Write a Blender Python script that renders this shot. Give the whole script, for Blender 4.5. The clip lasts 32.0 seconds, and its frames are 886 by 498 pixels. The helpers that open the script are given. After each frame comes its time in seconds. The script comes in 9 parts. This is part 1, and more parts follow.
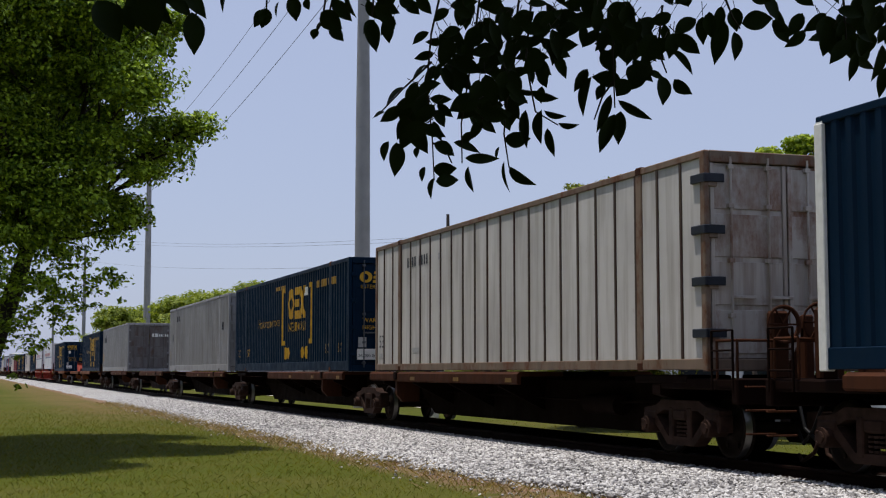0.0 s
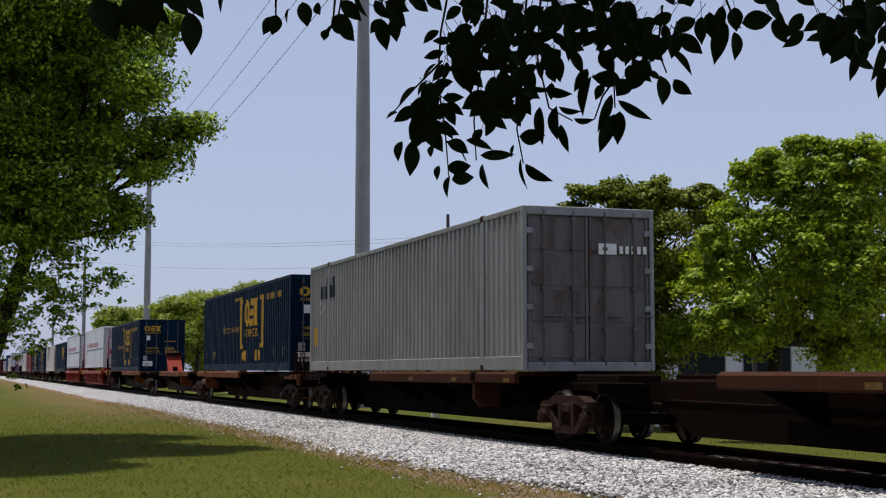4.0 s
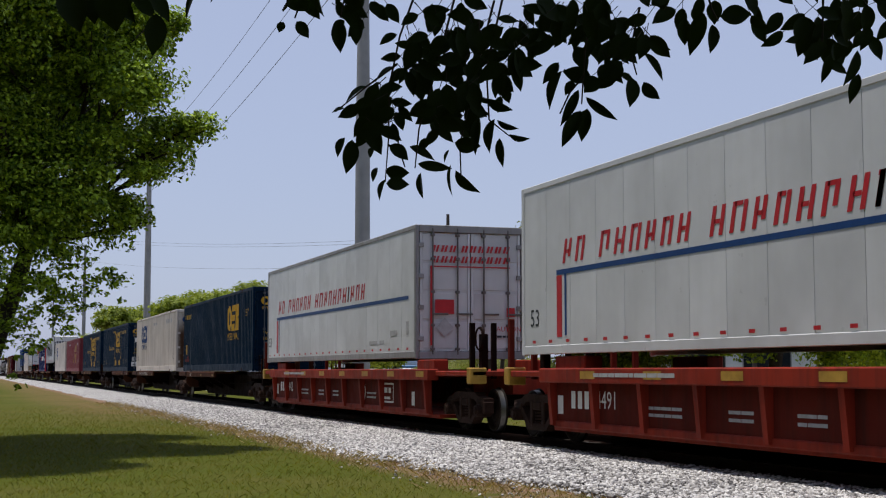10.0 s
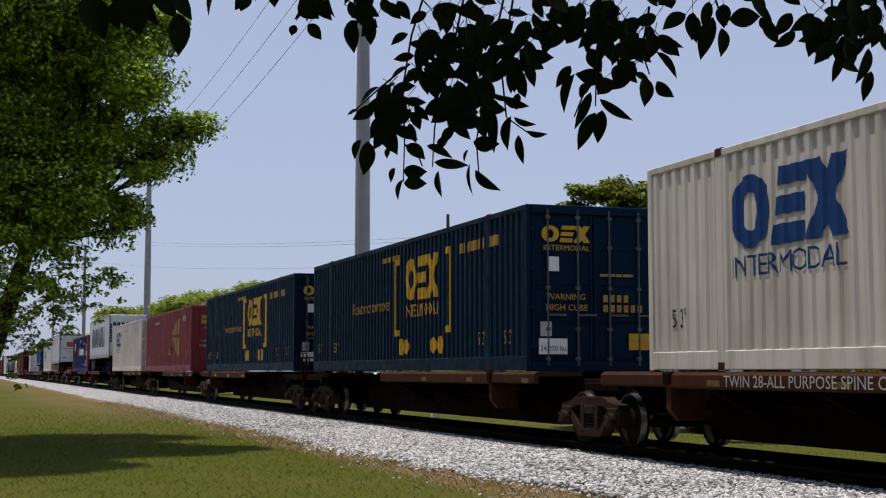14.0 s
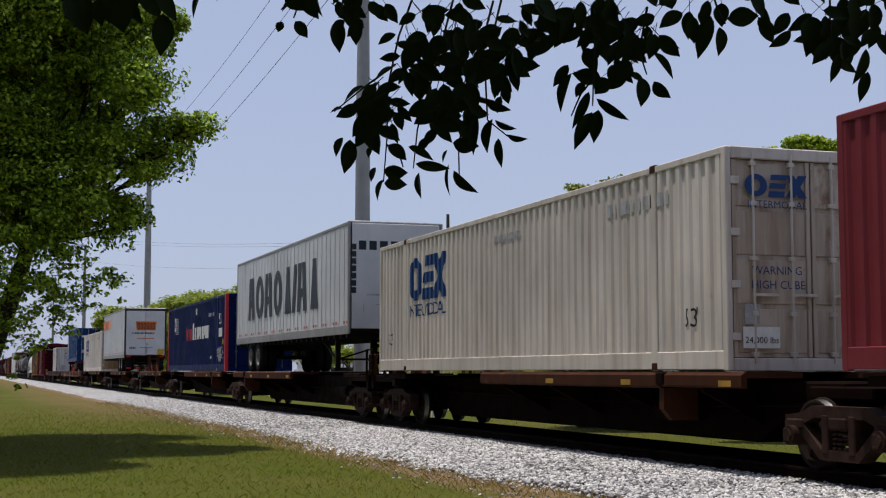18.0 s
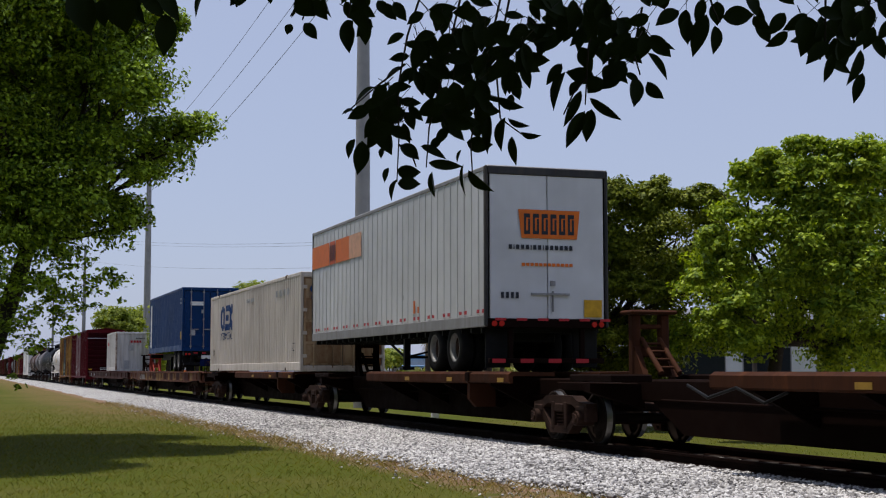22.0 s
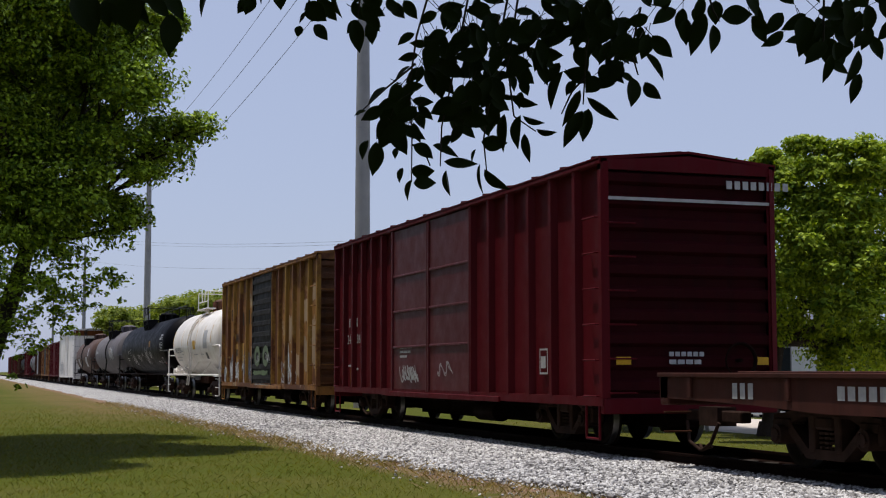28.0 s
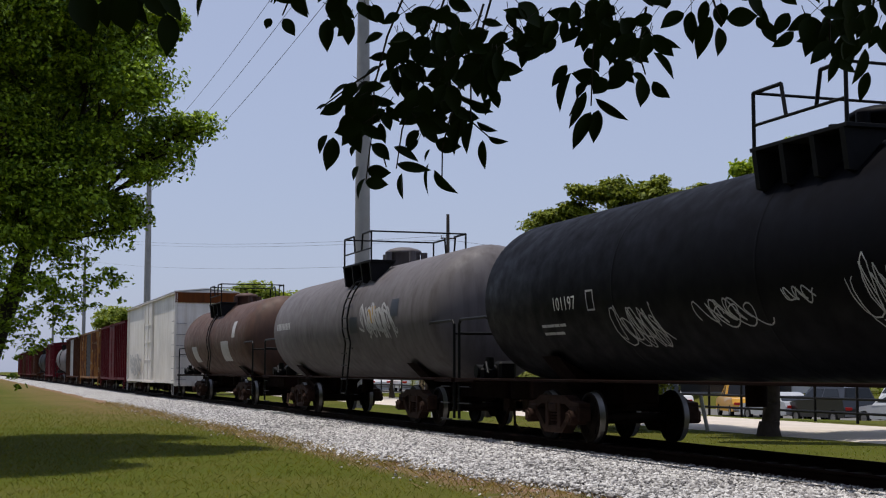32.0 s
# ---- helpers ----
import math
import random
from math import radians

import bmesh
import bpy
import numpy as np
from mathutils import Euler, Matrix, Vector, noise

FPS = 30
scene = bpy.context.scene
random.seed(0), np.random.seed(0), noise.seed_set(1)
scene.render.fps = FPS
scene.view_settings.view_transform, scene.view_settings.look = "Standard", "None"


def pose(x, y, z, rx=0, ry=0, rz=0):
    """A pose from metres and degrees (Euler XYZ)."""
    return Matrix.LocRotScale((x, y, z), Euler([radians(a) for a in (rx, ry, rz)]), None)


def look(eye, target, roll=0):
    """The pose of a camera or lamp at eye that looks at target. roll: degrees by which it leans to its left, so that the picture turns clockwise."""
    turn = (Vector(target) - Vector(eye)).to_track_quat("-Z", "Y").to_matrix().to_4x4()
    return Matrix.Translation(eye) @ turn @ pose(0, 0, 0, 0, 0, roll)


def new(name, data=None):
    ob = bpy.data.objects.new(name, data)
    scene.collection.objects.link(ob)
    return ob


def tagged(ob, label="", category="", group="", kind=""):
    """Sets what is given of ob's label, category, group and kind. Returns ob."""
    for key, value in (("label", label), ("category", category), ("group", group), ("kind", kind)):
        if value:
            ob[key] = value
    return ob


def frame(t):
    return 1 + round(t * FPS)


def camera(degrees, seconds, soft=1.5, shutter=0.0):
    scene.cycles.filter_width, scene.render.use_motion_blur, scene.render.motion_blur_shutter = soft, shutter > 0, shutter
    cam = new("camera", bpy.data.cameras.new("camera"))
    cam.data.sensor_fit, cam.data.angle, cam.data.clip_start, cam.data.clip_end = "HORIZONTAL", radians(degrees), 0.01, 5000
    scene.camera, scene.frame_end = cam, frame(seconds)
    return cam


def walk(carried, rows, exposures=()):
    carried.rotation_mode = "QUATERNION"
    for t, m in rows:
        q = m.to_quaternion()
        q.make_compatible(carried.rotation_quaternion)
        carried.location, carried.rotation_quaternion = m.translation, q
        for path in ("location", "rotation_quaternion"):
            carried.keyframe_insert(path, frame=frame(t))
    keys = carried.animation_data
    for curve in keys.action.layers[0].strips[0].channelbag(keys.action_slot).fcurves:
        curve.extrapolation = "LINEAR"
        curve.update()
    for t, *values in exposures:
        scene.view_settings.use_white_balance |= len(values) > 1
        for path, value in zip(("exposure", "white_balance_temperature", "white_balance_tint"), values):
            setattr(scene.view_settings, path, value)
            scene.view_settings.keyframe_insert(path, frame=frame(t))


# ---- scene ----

# camera: standing still beside the line, a little above eye height of the decks
EYE = Vector((0.0, 0.0, 1.55))
YAW, PITCH = radians(-71.366), radians(4.957)
AIM = Vector((math.sin(YAW) * math.cos(PITCH), math.cos(YAW) * math.cos(PITCH), math.sin(PITCH)))
cam = camera(34.9, 32.0, soft=1.15)
walk(cam, [(0, look(EYE, EYE + AIM * 10)), (32.0, look(EYE, EYE + AIM * 10))],
     exposures=[(0, 0.0, 6500, 11), (27.5, -0.02, 6500, 11), (28.3, 0.02, 6500, 11), (29.0, 0.14, 6500, 11), (30.0, 0.16, 6500, 11), (30.5, 0.06, 6500, 11), (31.0, -0.03, 6500, 11), (32.0, -0.08, 6500, 11)])

# light: a high noon sun in a hazy sky
SUN = Vector((-0.10, -0.17, 0.98)).normalized()
world = bpy.data.worlds.new("sky")
scene.world = world
world.use_nodes = True
wn = world.node_tree.nodes
sky = wn.new("ShaderNodeTexSky")
sky.sky_type, sky.sun_disc = "NISHITA", False
sky.sun_elevation, sky.sun_rotation = math.asin(SUN.z), math.atan2(SUN.x, SUN.y)
sky.air_density, sky.dust_density, sky.ozone_density = 1.0, 1.3, 2.0
wn["Background"].inputs["Strength"].default_value = 0.12
haze = wn.new("ShaderNodeMix")          # pale even haze over the clear sky
haze.data_type = "RGBA"
haze.inputs[0].default_value = 0.72
haze.inputs[7].default_value = (3.84, 4.34, 6.05, 1)
world.node_tree.links.new(sky.outputs[0], haze.inputs[6])
world.node_tree.links.new(haze.outputs[2], wn["Background"].inputs["Color"])
sun = new("sun", bpy.data.lights.new("sun", "SUN"))
sun.data.energy, sun.data.angle, sun.data.color = 4.3, radians(0.6), (1.0, 0.95, 0.86)
sun.matrix_world = look(SUN * 50, (0, 0, 0))

SPEED = 16.273        # metres a second along +x
TRACK = 10.665        # the track's centre line
RAIL = 0.36           # height of the rail's top
DECK = 1.55           # height at which the boxes stand


# ---- materials ----
def nodes_of(name):
    m = bpy.data.materials.new(name)
    m.use_nodes = True
    n, l = m.node_tree.nodes, m.node_tree.links
    return m, n, l, n["Principled BSDF"]


def noise_at(n, l, scale, detail=5.0, stretch=(1, 1, 1), rough=0.6, coord="Object"):
    tc, mp, tx = n.new("ShaderNodeTexCoord"), n.new("ShaderNodeMapping"), n.new("ShaderNodeTexNoise")
    oi, mu = n.new("ShaderNodeObjectInfo"), n.new("ShaderNodeMath")
    mu.operation = "MULTIPLY"
    mu.inputs[1].default_value = 60.0
    l.new(oi.outputs["Random"], mu.inputs[0])
    tx.noise_dimensions = "4D"
    l.new(mu.outputs[0], tx.inputs["W"])
    mp.inputs["Scale"].default_value = stretch
    l.new(tc.outputs[coord], mp.inputs["Vector"])
    l.new(mp.outputs[0], tx.inputs["Vector"])
    tx.inputs["Scale"].default_value, tx.inputs["Detail"].default_value, tx.inputs["Roughness"].default_value = scale, detail, rough
    return tx.outputs["Fac"]


def ramp(n, l, fac, stops):
    r = n.new("ShaderNodeValToRGB")
    e = r.color_ramp.elements
    while len(e) < len(stops):
        e.new(0.5)
    for k, (p, c) in zip(e, stops):
        k.position, k.color = p, (c, c, c, 1) if not isinstance(c, tuple) else (*c, 1)
    l.new(fac, r.inputs["Fac"])
    return r.outputs["Color"]


def mix(n, l, fac, a, b, mode="MIX"):
    x = n.new("ShaderNodeMix")
    x.data_type, x.blend_type = "RGBA", mode
    for sock, val in ((x.inputs[0], fac), (x.inputs[6], a), (x.inputs[7], b)):
        if hasattr(val, "is_linked"):
            l.new(val, sock)
        elif isinstance(val, tuple):
            sock.default_value = (*val, 1)
        else:
            sock.default_value = val
    return x.outputs[2]


def bump(n, l, p, fac, strength=0.3, dist=0.01):
    b = n.new("ShaderNodeBump")
    b.inputs["Strength"].default_value, b.inputs["Distance"].default_value = strength, dist
    l.new(fac, b.inputs["Height"])
    l.new(b.outputs[0], p.inputs["Normal"])


def paint(name, col, rust=0.25, dirt=0.3, rough=0.45, rust_col=(0.11, 0.038, 0.014), dirt_col=(0.10, 0.08, 0.06), metal=0.0, spot=1.6, gloss=0.28):
    """Old paint on steel: faded patches, streaks of dirt, spots of rust."""
    m, n, l, p = nodes_of(name)
    fade = ramp(n, l, noise_at(n, l, 0.45, 4), [(0.3, 0.78), (0.7, 1.12)])
    c = mix(n, l, 1.0, tuple(col), fade, "MULTIPLY")
    streak = ramp(n, l, noise_at(n, l, 2.2, 5, (2.2, 2.2, 0.16)), [(0.46, 0.0), (0.78, min(1.0, dirt * 1.6))])
    c = mix(n, l, streak, c, dirt_col)
    spots = ramp(n, l, noise_at(n, l, spot, 10, (1, 1, 0.55), 0.72), [(0.70 - 0.26 * rust, 0.0), (0.80 - 0.22 * rust, min(1.0, 0.25 + rust))])
    c = mix(n, l, spots, c, rust_col)
    l.new(c, p.inputs["Base Color"])
    p.inputs["Metallic"].default_value = metal
    p.inputs["Specular IOR Level"].default_value = gloss
    rr = ramp(n, l, noise_at(n, l, 3.0, 4), [(0.3, rough - 0.08), (0.7, min(1.0, rough + 0.18))])
    l.new(rr, p.inputs["Roughness"])
    bump(n, l, p, noise_at(n, l, 25, 4), 0.12, 0.004)
    return m


def flaking_paint(name, col, rust, pale):
    """Paint that has come off in sheets down to rust and to an older pale coat."""
    m, n, l, p = nodes_of(name)
    c = mix(n, l, ramp(n, l, noise_at(n, l, 0.55, 9, (1, 1, 0.6), 0.7), [(0.47, 0.0), (0.53, 0.95)]), tuple(col), tuple(rust))
    c = mix(n, l, ramp(n, l, noise_at(n, l, 0.8, 12, (1, 1, 0.8), 0.75), [(0.585, 0.0), (0.61, 0.85)]), c, tuple(pale))
    c = mix(n, l, ramp(n, l, noise_at(n, l, 2.0, 5, (2.0, 2.0, 0.14)), [(0.48, 0.0), (0.75, 0.85)]), c, (0.055, 0.021, 0.010))
    c = mix(n, l, ramp(n, l, noise_at(n, l, 5.0, 10, (1, 1, 0.7), 0.75), [(0.60, 0.0), (0.66, 0.8)]), c, (0.12, 0.045, 0.018))
    l.new(c, p.inputs["Base Color"])
    p.inputs["Roughness"].default_value = 0.7
    p.inputs["Specular IOR Level"].default_value = 0.25
    bump(n, l, p, noise_at(n, l, 12, 6), 0.25, 0.006)
    return m


def plain(name, col, rough=0.5, metal=0.0, vary=0.25, scale=6.0, gloss=0.25):
    m, n, l, p = nodes_of(name)
    c = mix(n, l, 1.0, tuple(col), ramp(n, l, noise_at(n, l, scale, 5), [(0.3, 1 - vary), (0.7, 1 + vary)]), "MULTIPLY")
    l.new(c, p.inputs["Base Color"])
    p.inputs["Roughness"].default_value, p.inputs["Metallic"].default_value = rough, metal
    p.inputs["Specular IOR Level"].default_value = gloss
    bump(n, l, p, noise_at(n, l, scale * 6, 3), 0.15, 0.004)
    return m


def leaf_paint(name, col, col2, shine=0.45, through_light=0.35):
    m, n, l, p = nodes_of(name)
    g = n.new("ShaderNodeNewGeometry")
    r = n.new("ShaderNodeValToRGB")
    r.color_ramp.elements[0].color, r.color_ramp.elements[1].color = (*col, 1), (*col2, 1)
    l.new(g.outputs["Random Per Island"], r.inputs["Fac"])
    l.new(r.outputs[0], p.inputs["Base Color"])
    p.inputs["Roughness"].default_value = shine
    p.inputs["Specular IOR Level"].default_value = 0.2
    tr, mx = n.new("ShaderNodeBsdfTranslucent"), n.new("ShaderNodeMixShader")
    l.new(mix(n, l, 1.0, r.outputs[0], (1.6, 1.6, 0.35), "MULTIPLY"), tr.inputs["Color"])
    mx.inputs[0].default_value = through_light
    l.new(p.outputs[0], mx.inputs[1])
    l.new(tr.outputs[0], mx.inputs[2])
    l.new(mx.outputs[0], n["Material Output"].inputs["Surface"])
    return m


def scorched_paint():
    """Cream door paint burnt in one place: a brown halo round a black column of soot."""
    m, n, l, p = nodes_of("scorched_cream_paint")
    tc, sp = n.new("ShaderNodeTexCoord"), n.new("ShaderNodeSeparateXYZ")
    l.new(tc.outputs["Object"], sp.inputs[0])

    def patch(y, half, soft, top, fade):
        a, b, c, d, e = (n.new("ShaderNodeMath") for _ in range(5))
        a.operation, b.operation, c.operation, d.operation, e.operation = "SUBTRACT", "ABSOLUTE", "MULTIPLY_ADD", "ADD", "MULTIPLY"
        l.new(sp.outputs[1], a.inputs[0])
        a.inputs[1].default_value = y
        l.new(a.outputs[0], b.inputs[0])
        l.new(noise_at(n, l, 2.5, 6, (1, 1, 0.5)), c.inputs[0])
        c.inputs[1].default_value, c.inputs[2].default_value = half * 1.2, -half * 0.6
        l.new(b.outputs[0], d.inputs[0])
        l.new(c.outputs[0], d.inputs[1])
        out = []
        for src, lo, hi in ((d.outputs[0], half + soft, half), (sp.outputs[2], top + fade, top)):
            r = n.new("ShaderNodeMapRange")
            r.interpolation_type = "SMOOTHSTEP"
            l.new(src, r.inputs["Value"])
            r.inputs["From Min"].default_value, r.inputs["From Max"].default_value = lo, hi
            out.append(r.outputs[0])
        l.new(out[0], e.inputs[0])
        l.new(out[1], e.inputs[1])
        return e.outputs[0]

    c = mix(n, l, ramp(n, l, noise_at(n, l, 2.2, 5, (2.2, 2.2, 0.16)), [(0.46, 0.0), (0.78, 0.7)]), (0.50, 0.44, 0.37), (0.22, 0.15, 0.10))
    c = mix(n, l, patch(-0.72, 0.30, 0.35, 1.7, 0.8), c, (0.065, 0.027, 0.012))
    c = mix(n, l, patch(-0.70, 0.10, 0.14, 1.5, 0.8), c, (0.005, 0.004, 0.004))
    l.new(c, p.inputs["Base Color"])
    p.inputs["Roughness"].default_value = 0.7
    p.inputs["Specular IOR Level"].default_value = 0.2
    return m


SCORCHED = scorched_paint()
NAVY = paint("navy_paint", (0.0022, 0.0142, 0.035), 0.05, 0.14, 0.5, rust_col=(0.02, 0.012, 0.012), dirt_col=(0.003, 0.014, 0.030), gloss=0.07)
STACK_BLUE = paint("royal_blue_paint", (0.0018, 0.0095, 0.066), 0.06, 0.12, 0.5, rust_col=(0.03, 0.015, 0.02), dirt_col=(0.010, 0.016, 0.045), gloss=0.07)
LINE_BLUE = paint("bright_blue_paint", (0.0022, 0.031, 0.122), 0.08, 0.12, 0.4, dirt_col=(0.012, 0.035, 0.09), gloss=0.12)
CREAM = paint("cream_paint", (0.59, 0.535, 0.485), 0.30, 0.42, 0.5, rust_col=(0.20, 0.10, 0.05), dirt_col=(0.27, 0.20, 0.15), spot=2.4)
RUSTY_CREAM = paint("rust_streaked_cream_paint", (0.43, 0.31, 0.19), 0.85, 0.75, 0.6, rust_col=(0.20, 0.082, 0.030), dirt_col=(0.11, 0.05, 0.025), spot=0.6)
GREY_PAINT = paint("grey_paint", (0.262, 0.262, 0.272), 0.22, 0.42, 0.5, dirt_col=(0.13, 0.11, 0.095))
GREY_DOOR = paint("stained_grey_paint", (0.135, 0.125, 0.125), 0.65, 0.6, 0.55, rust_col=(0.075, 0.032, 0.018), dirt_col=(0.06, 0.04, 0.03))
OLD_WHITE = paint("weathered_white_paint", (0.57, 0.55, 0.54), 0.30, 0.5, 0.5, dirt_col=(0.25, 0.22, 0.19))
DIRTY_END = paint("stained_white_paint", (0.46, 0.42, 0.385), 0.78, 0.85, 0.6, rust_col=(0.17, 0.068, 0.032), dirt_col=(0.19, 0.13, 0.095), spot=0.7)
WHITE = paint("white_paint", (0.56, 0.57, 0.59), 0.03, 0.10, 0.35, dirt_col=(0.36, 0.35, 0.33))
RED_BOX = paint("crimson_paint", (0.168, 0.018, 0.027), 0.12, 0.22, 0.5, dirt_col=(0.10, 0.03, 0.03))
MAROON = paint("oxide_red_paint", (0.082, 0.0062, 0.010), 0.18, 0.34, 0.5, rust_col=(0.055, 0.015, 0.011), dirt_col=(0.075, 0.018, 0.021), gloss=0.05)
BROWN_BOX = flaking_paint("rusted_yellow_brown_paint", (0.250, 0.112, 0.026), (0.095, 0.030, 0.011), (0.36, 0.27, 0.165))
WELL_RED = paint("well_car_red_paint", (0.235, 0.025, 0.013), 0.25, 0.5, 0.55, rust_col=(0.06, 0.02, 0.014), dirt_col=(0.045, 0.016, 0.013), gloss=0.1)
# dark panel red: grime, with the top chord's shadow put into the colour
WELL_GRIME_SHADE = paint("red_panel_grime_and_shade", (0.105, 0.015, 0.010), 0.3, 0.75, 0.7, rust_col=(0.19, 0.022, 0.012), dirt_col=(0.040, 0.012, 0.009), gloss=0.06)
RUST = paint("rusted_steel", (0.054, 0.019, 0.009), 0.5, 0.5, 0.75, dirt_col=(0.022, 0.010, 0.007), gloss=0.08)
# rusted steel taken near black: shade below the cars is put into it
DARK_RUST = paint("shade_dark_rusted_steel", (0.0085, 0.0034, 0.0024), 0.3, 0.5, 0.75, rust_col=(0.022, 0.008, 0.004), dirt_col=(0.008, 0.004, 0.003), gloss=0.04)
ORANGE = paint("orange_brown_paint", (0.135, 0.042, 0.012), 0.45, 0.5, 0.6, rust_col=(0.045, 0.016, 0.008), dirt_col=(0.035, 0.015, 0.008), gloss=0.08)
# darker copy of ORANGE: shade under the deck put into the colour
ORANGE_SHADE = paint("orange_brown_steel_with_deck_shade", (0.020, 0.0072, 0.0042), 0.45, 0.6, 0.7, rust_col=(0.04, 0.013, 0.006), dirt_col=(0.010, 0.005, 0.004), gloss=0.05)
TAN_DECK = paint("brown_flat_car_paint", (0.125, 0.050, 0.031), 0.35, 0.5, 0.65, rust_col=(0.04, 0.015, 0.008), dirt_col=(0.03, 0.016, 0.011), gloss=0.08)
TRUCK_STEEL = plain("cast_steel_with_grime", (0.030, 0.0165, 0.0125), 0.75, 0.0, 0.5, 5, 0.06)
TREAD = plain("polished_wheel_steel", (0.13, 0.125, 0.12), 0.35, 1.0, 0.25, 4)
WHEEL = plain("wheel_plate_steel", (0.012, 0.0078, 0.0062), 0.7, 0.0, 0.4, 5, 0.06)
TANK_WHITE = paint("tank_white_paint", (0.74, 0.71, 0.675), 0.10, 0.36, 0.4, rust_col=(0.25, 0.12, 0.04), dirt_col=(0.42, 0.34, 0.24))
TANK_BLACK = paint("tank_black_paint", (0.0022, 0.0021, 0.0036), 0.02, 0.06, 0.5, dirt_col=(0.0035, 0.0035, 0.005), gloss=0.055)
TANK_GREY = paint("dull_grey_tank_paint", (0.115, 0.104, 0.112), 0.25, 0.5, 0.6, dirt_col=(0.05, 0.04, 0.04))
TANK_BROWN = paint("brown_tank_paint", (0.085, 0.045, 0.034), 0.3, 0.55, 0.6, dirt_col=(0.03, 0.02, 0.018))
ROD_STEEL = plain("worn_galvanised_rod", (0.085, 0.095, 0.115), 0.5, 0.3, 0.3)
BLACK = plain("black_paint", (0.006, 0.006, 0.0065), 0.5, 0.0, 0.3, 6.0, 0.12)
YELLOW_INK = plain("yellow_marking", (0.50, 0.285, 0.018), 0.5, 0.0, 0.2, 7)
BLUE_INK = plain("blue_marking", (0.010, 0.045, 0.16), 0.5, 0.0, 0.15, 9)
DARK_INK = plain("dark_marking", (0.018, 0.022, 0.032), 0.5, 0.0, 0.15, 9)
RED_INK = plain("red_marking", (0.42, 0.022, 0.03), 0.45, 0.0, 0.12, 9)
WHITE_INK = plain("white_marking", (0.72, 0.72, 0.70), 0.5, 0.0, 0.1, 9)
GREY_INK = plain("pale_grey_marking", (0.36, 0.36, 0.37), 0.5, 0.0, 0.2, 9)
ORANGE_INK = plain("orange_marking", (0.62, 0.14, 0.015), 0.5, 0.0, 0.12, 5)
FADED_INK = plain("faded_yellow_marking", (0.34, 0.20, 0.035), 0.5, 0.0, 0.3, 5)
WORN_INK = plain("worn_yellow_marking", (0.15, 0.085, 0.02), 0.6, 0.0, 0.6, 7)
RUBBER = plain("tyre_rubber", (0.010, 0.010, 0.011), 0.8, 0.0, 0.3, 6.0, 0.08)
RIM = plain("worn_grey_wheel_rim", (0.17, 0.165, 0.16), 0.55, 0.2, 0.45)
ALUMINIUM = plain("dull_aluminium", (0.42, 0.42, 0.42), 0.4, 0.8, 0.2)
LAMP_RED = plain("red_lamp_glass", (0.45, 0.02, 0.015), 0.2, 0.0, 0.05)
PLATFORM_BLACK = plain("black_walkway", (0.007, 0.007, 0.008), 0.6, 0.0, 0.3, 6.0, 0.1)


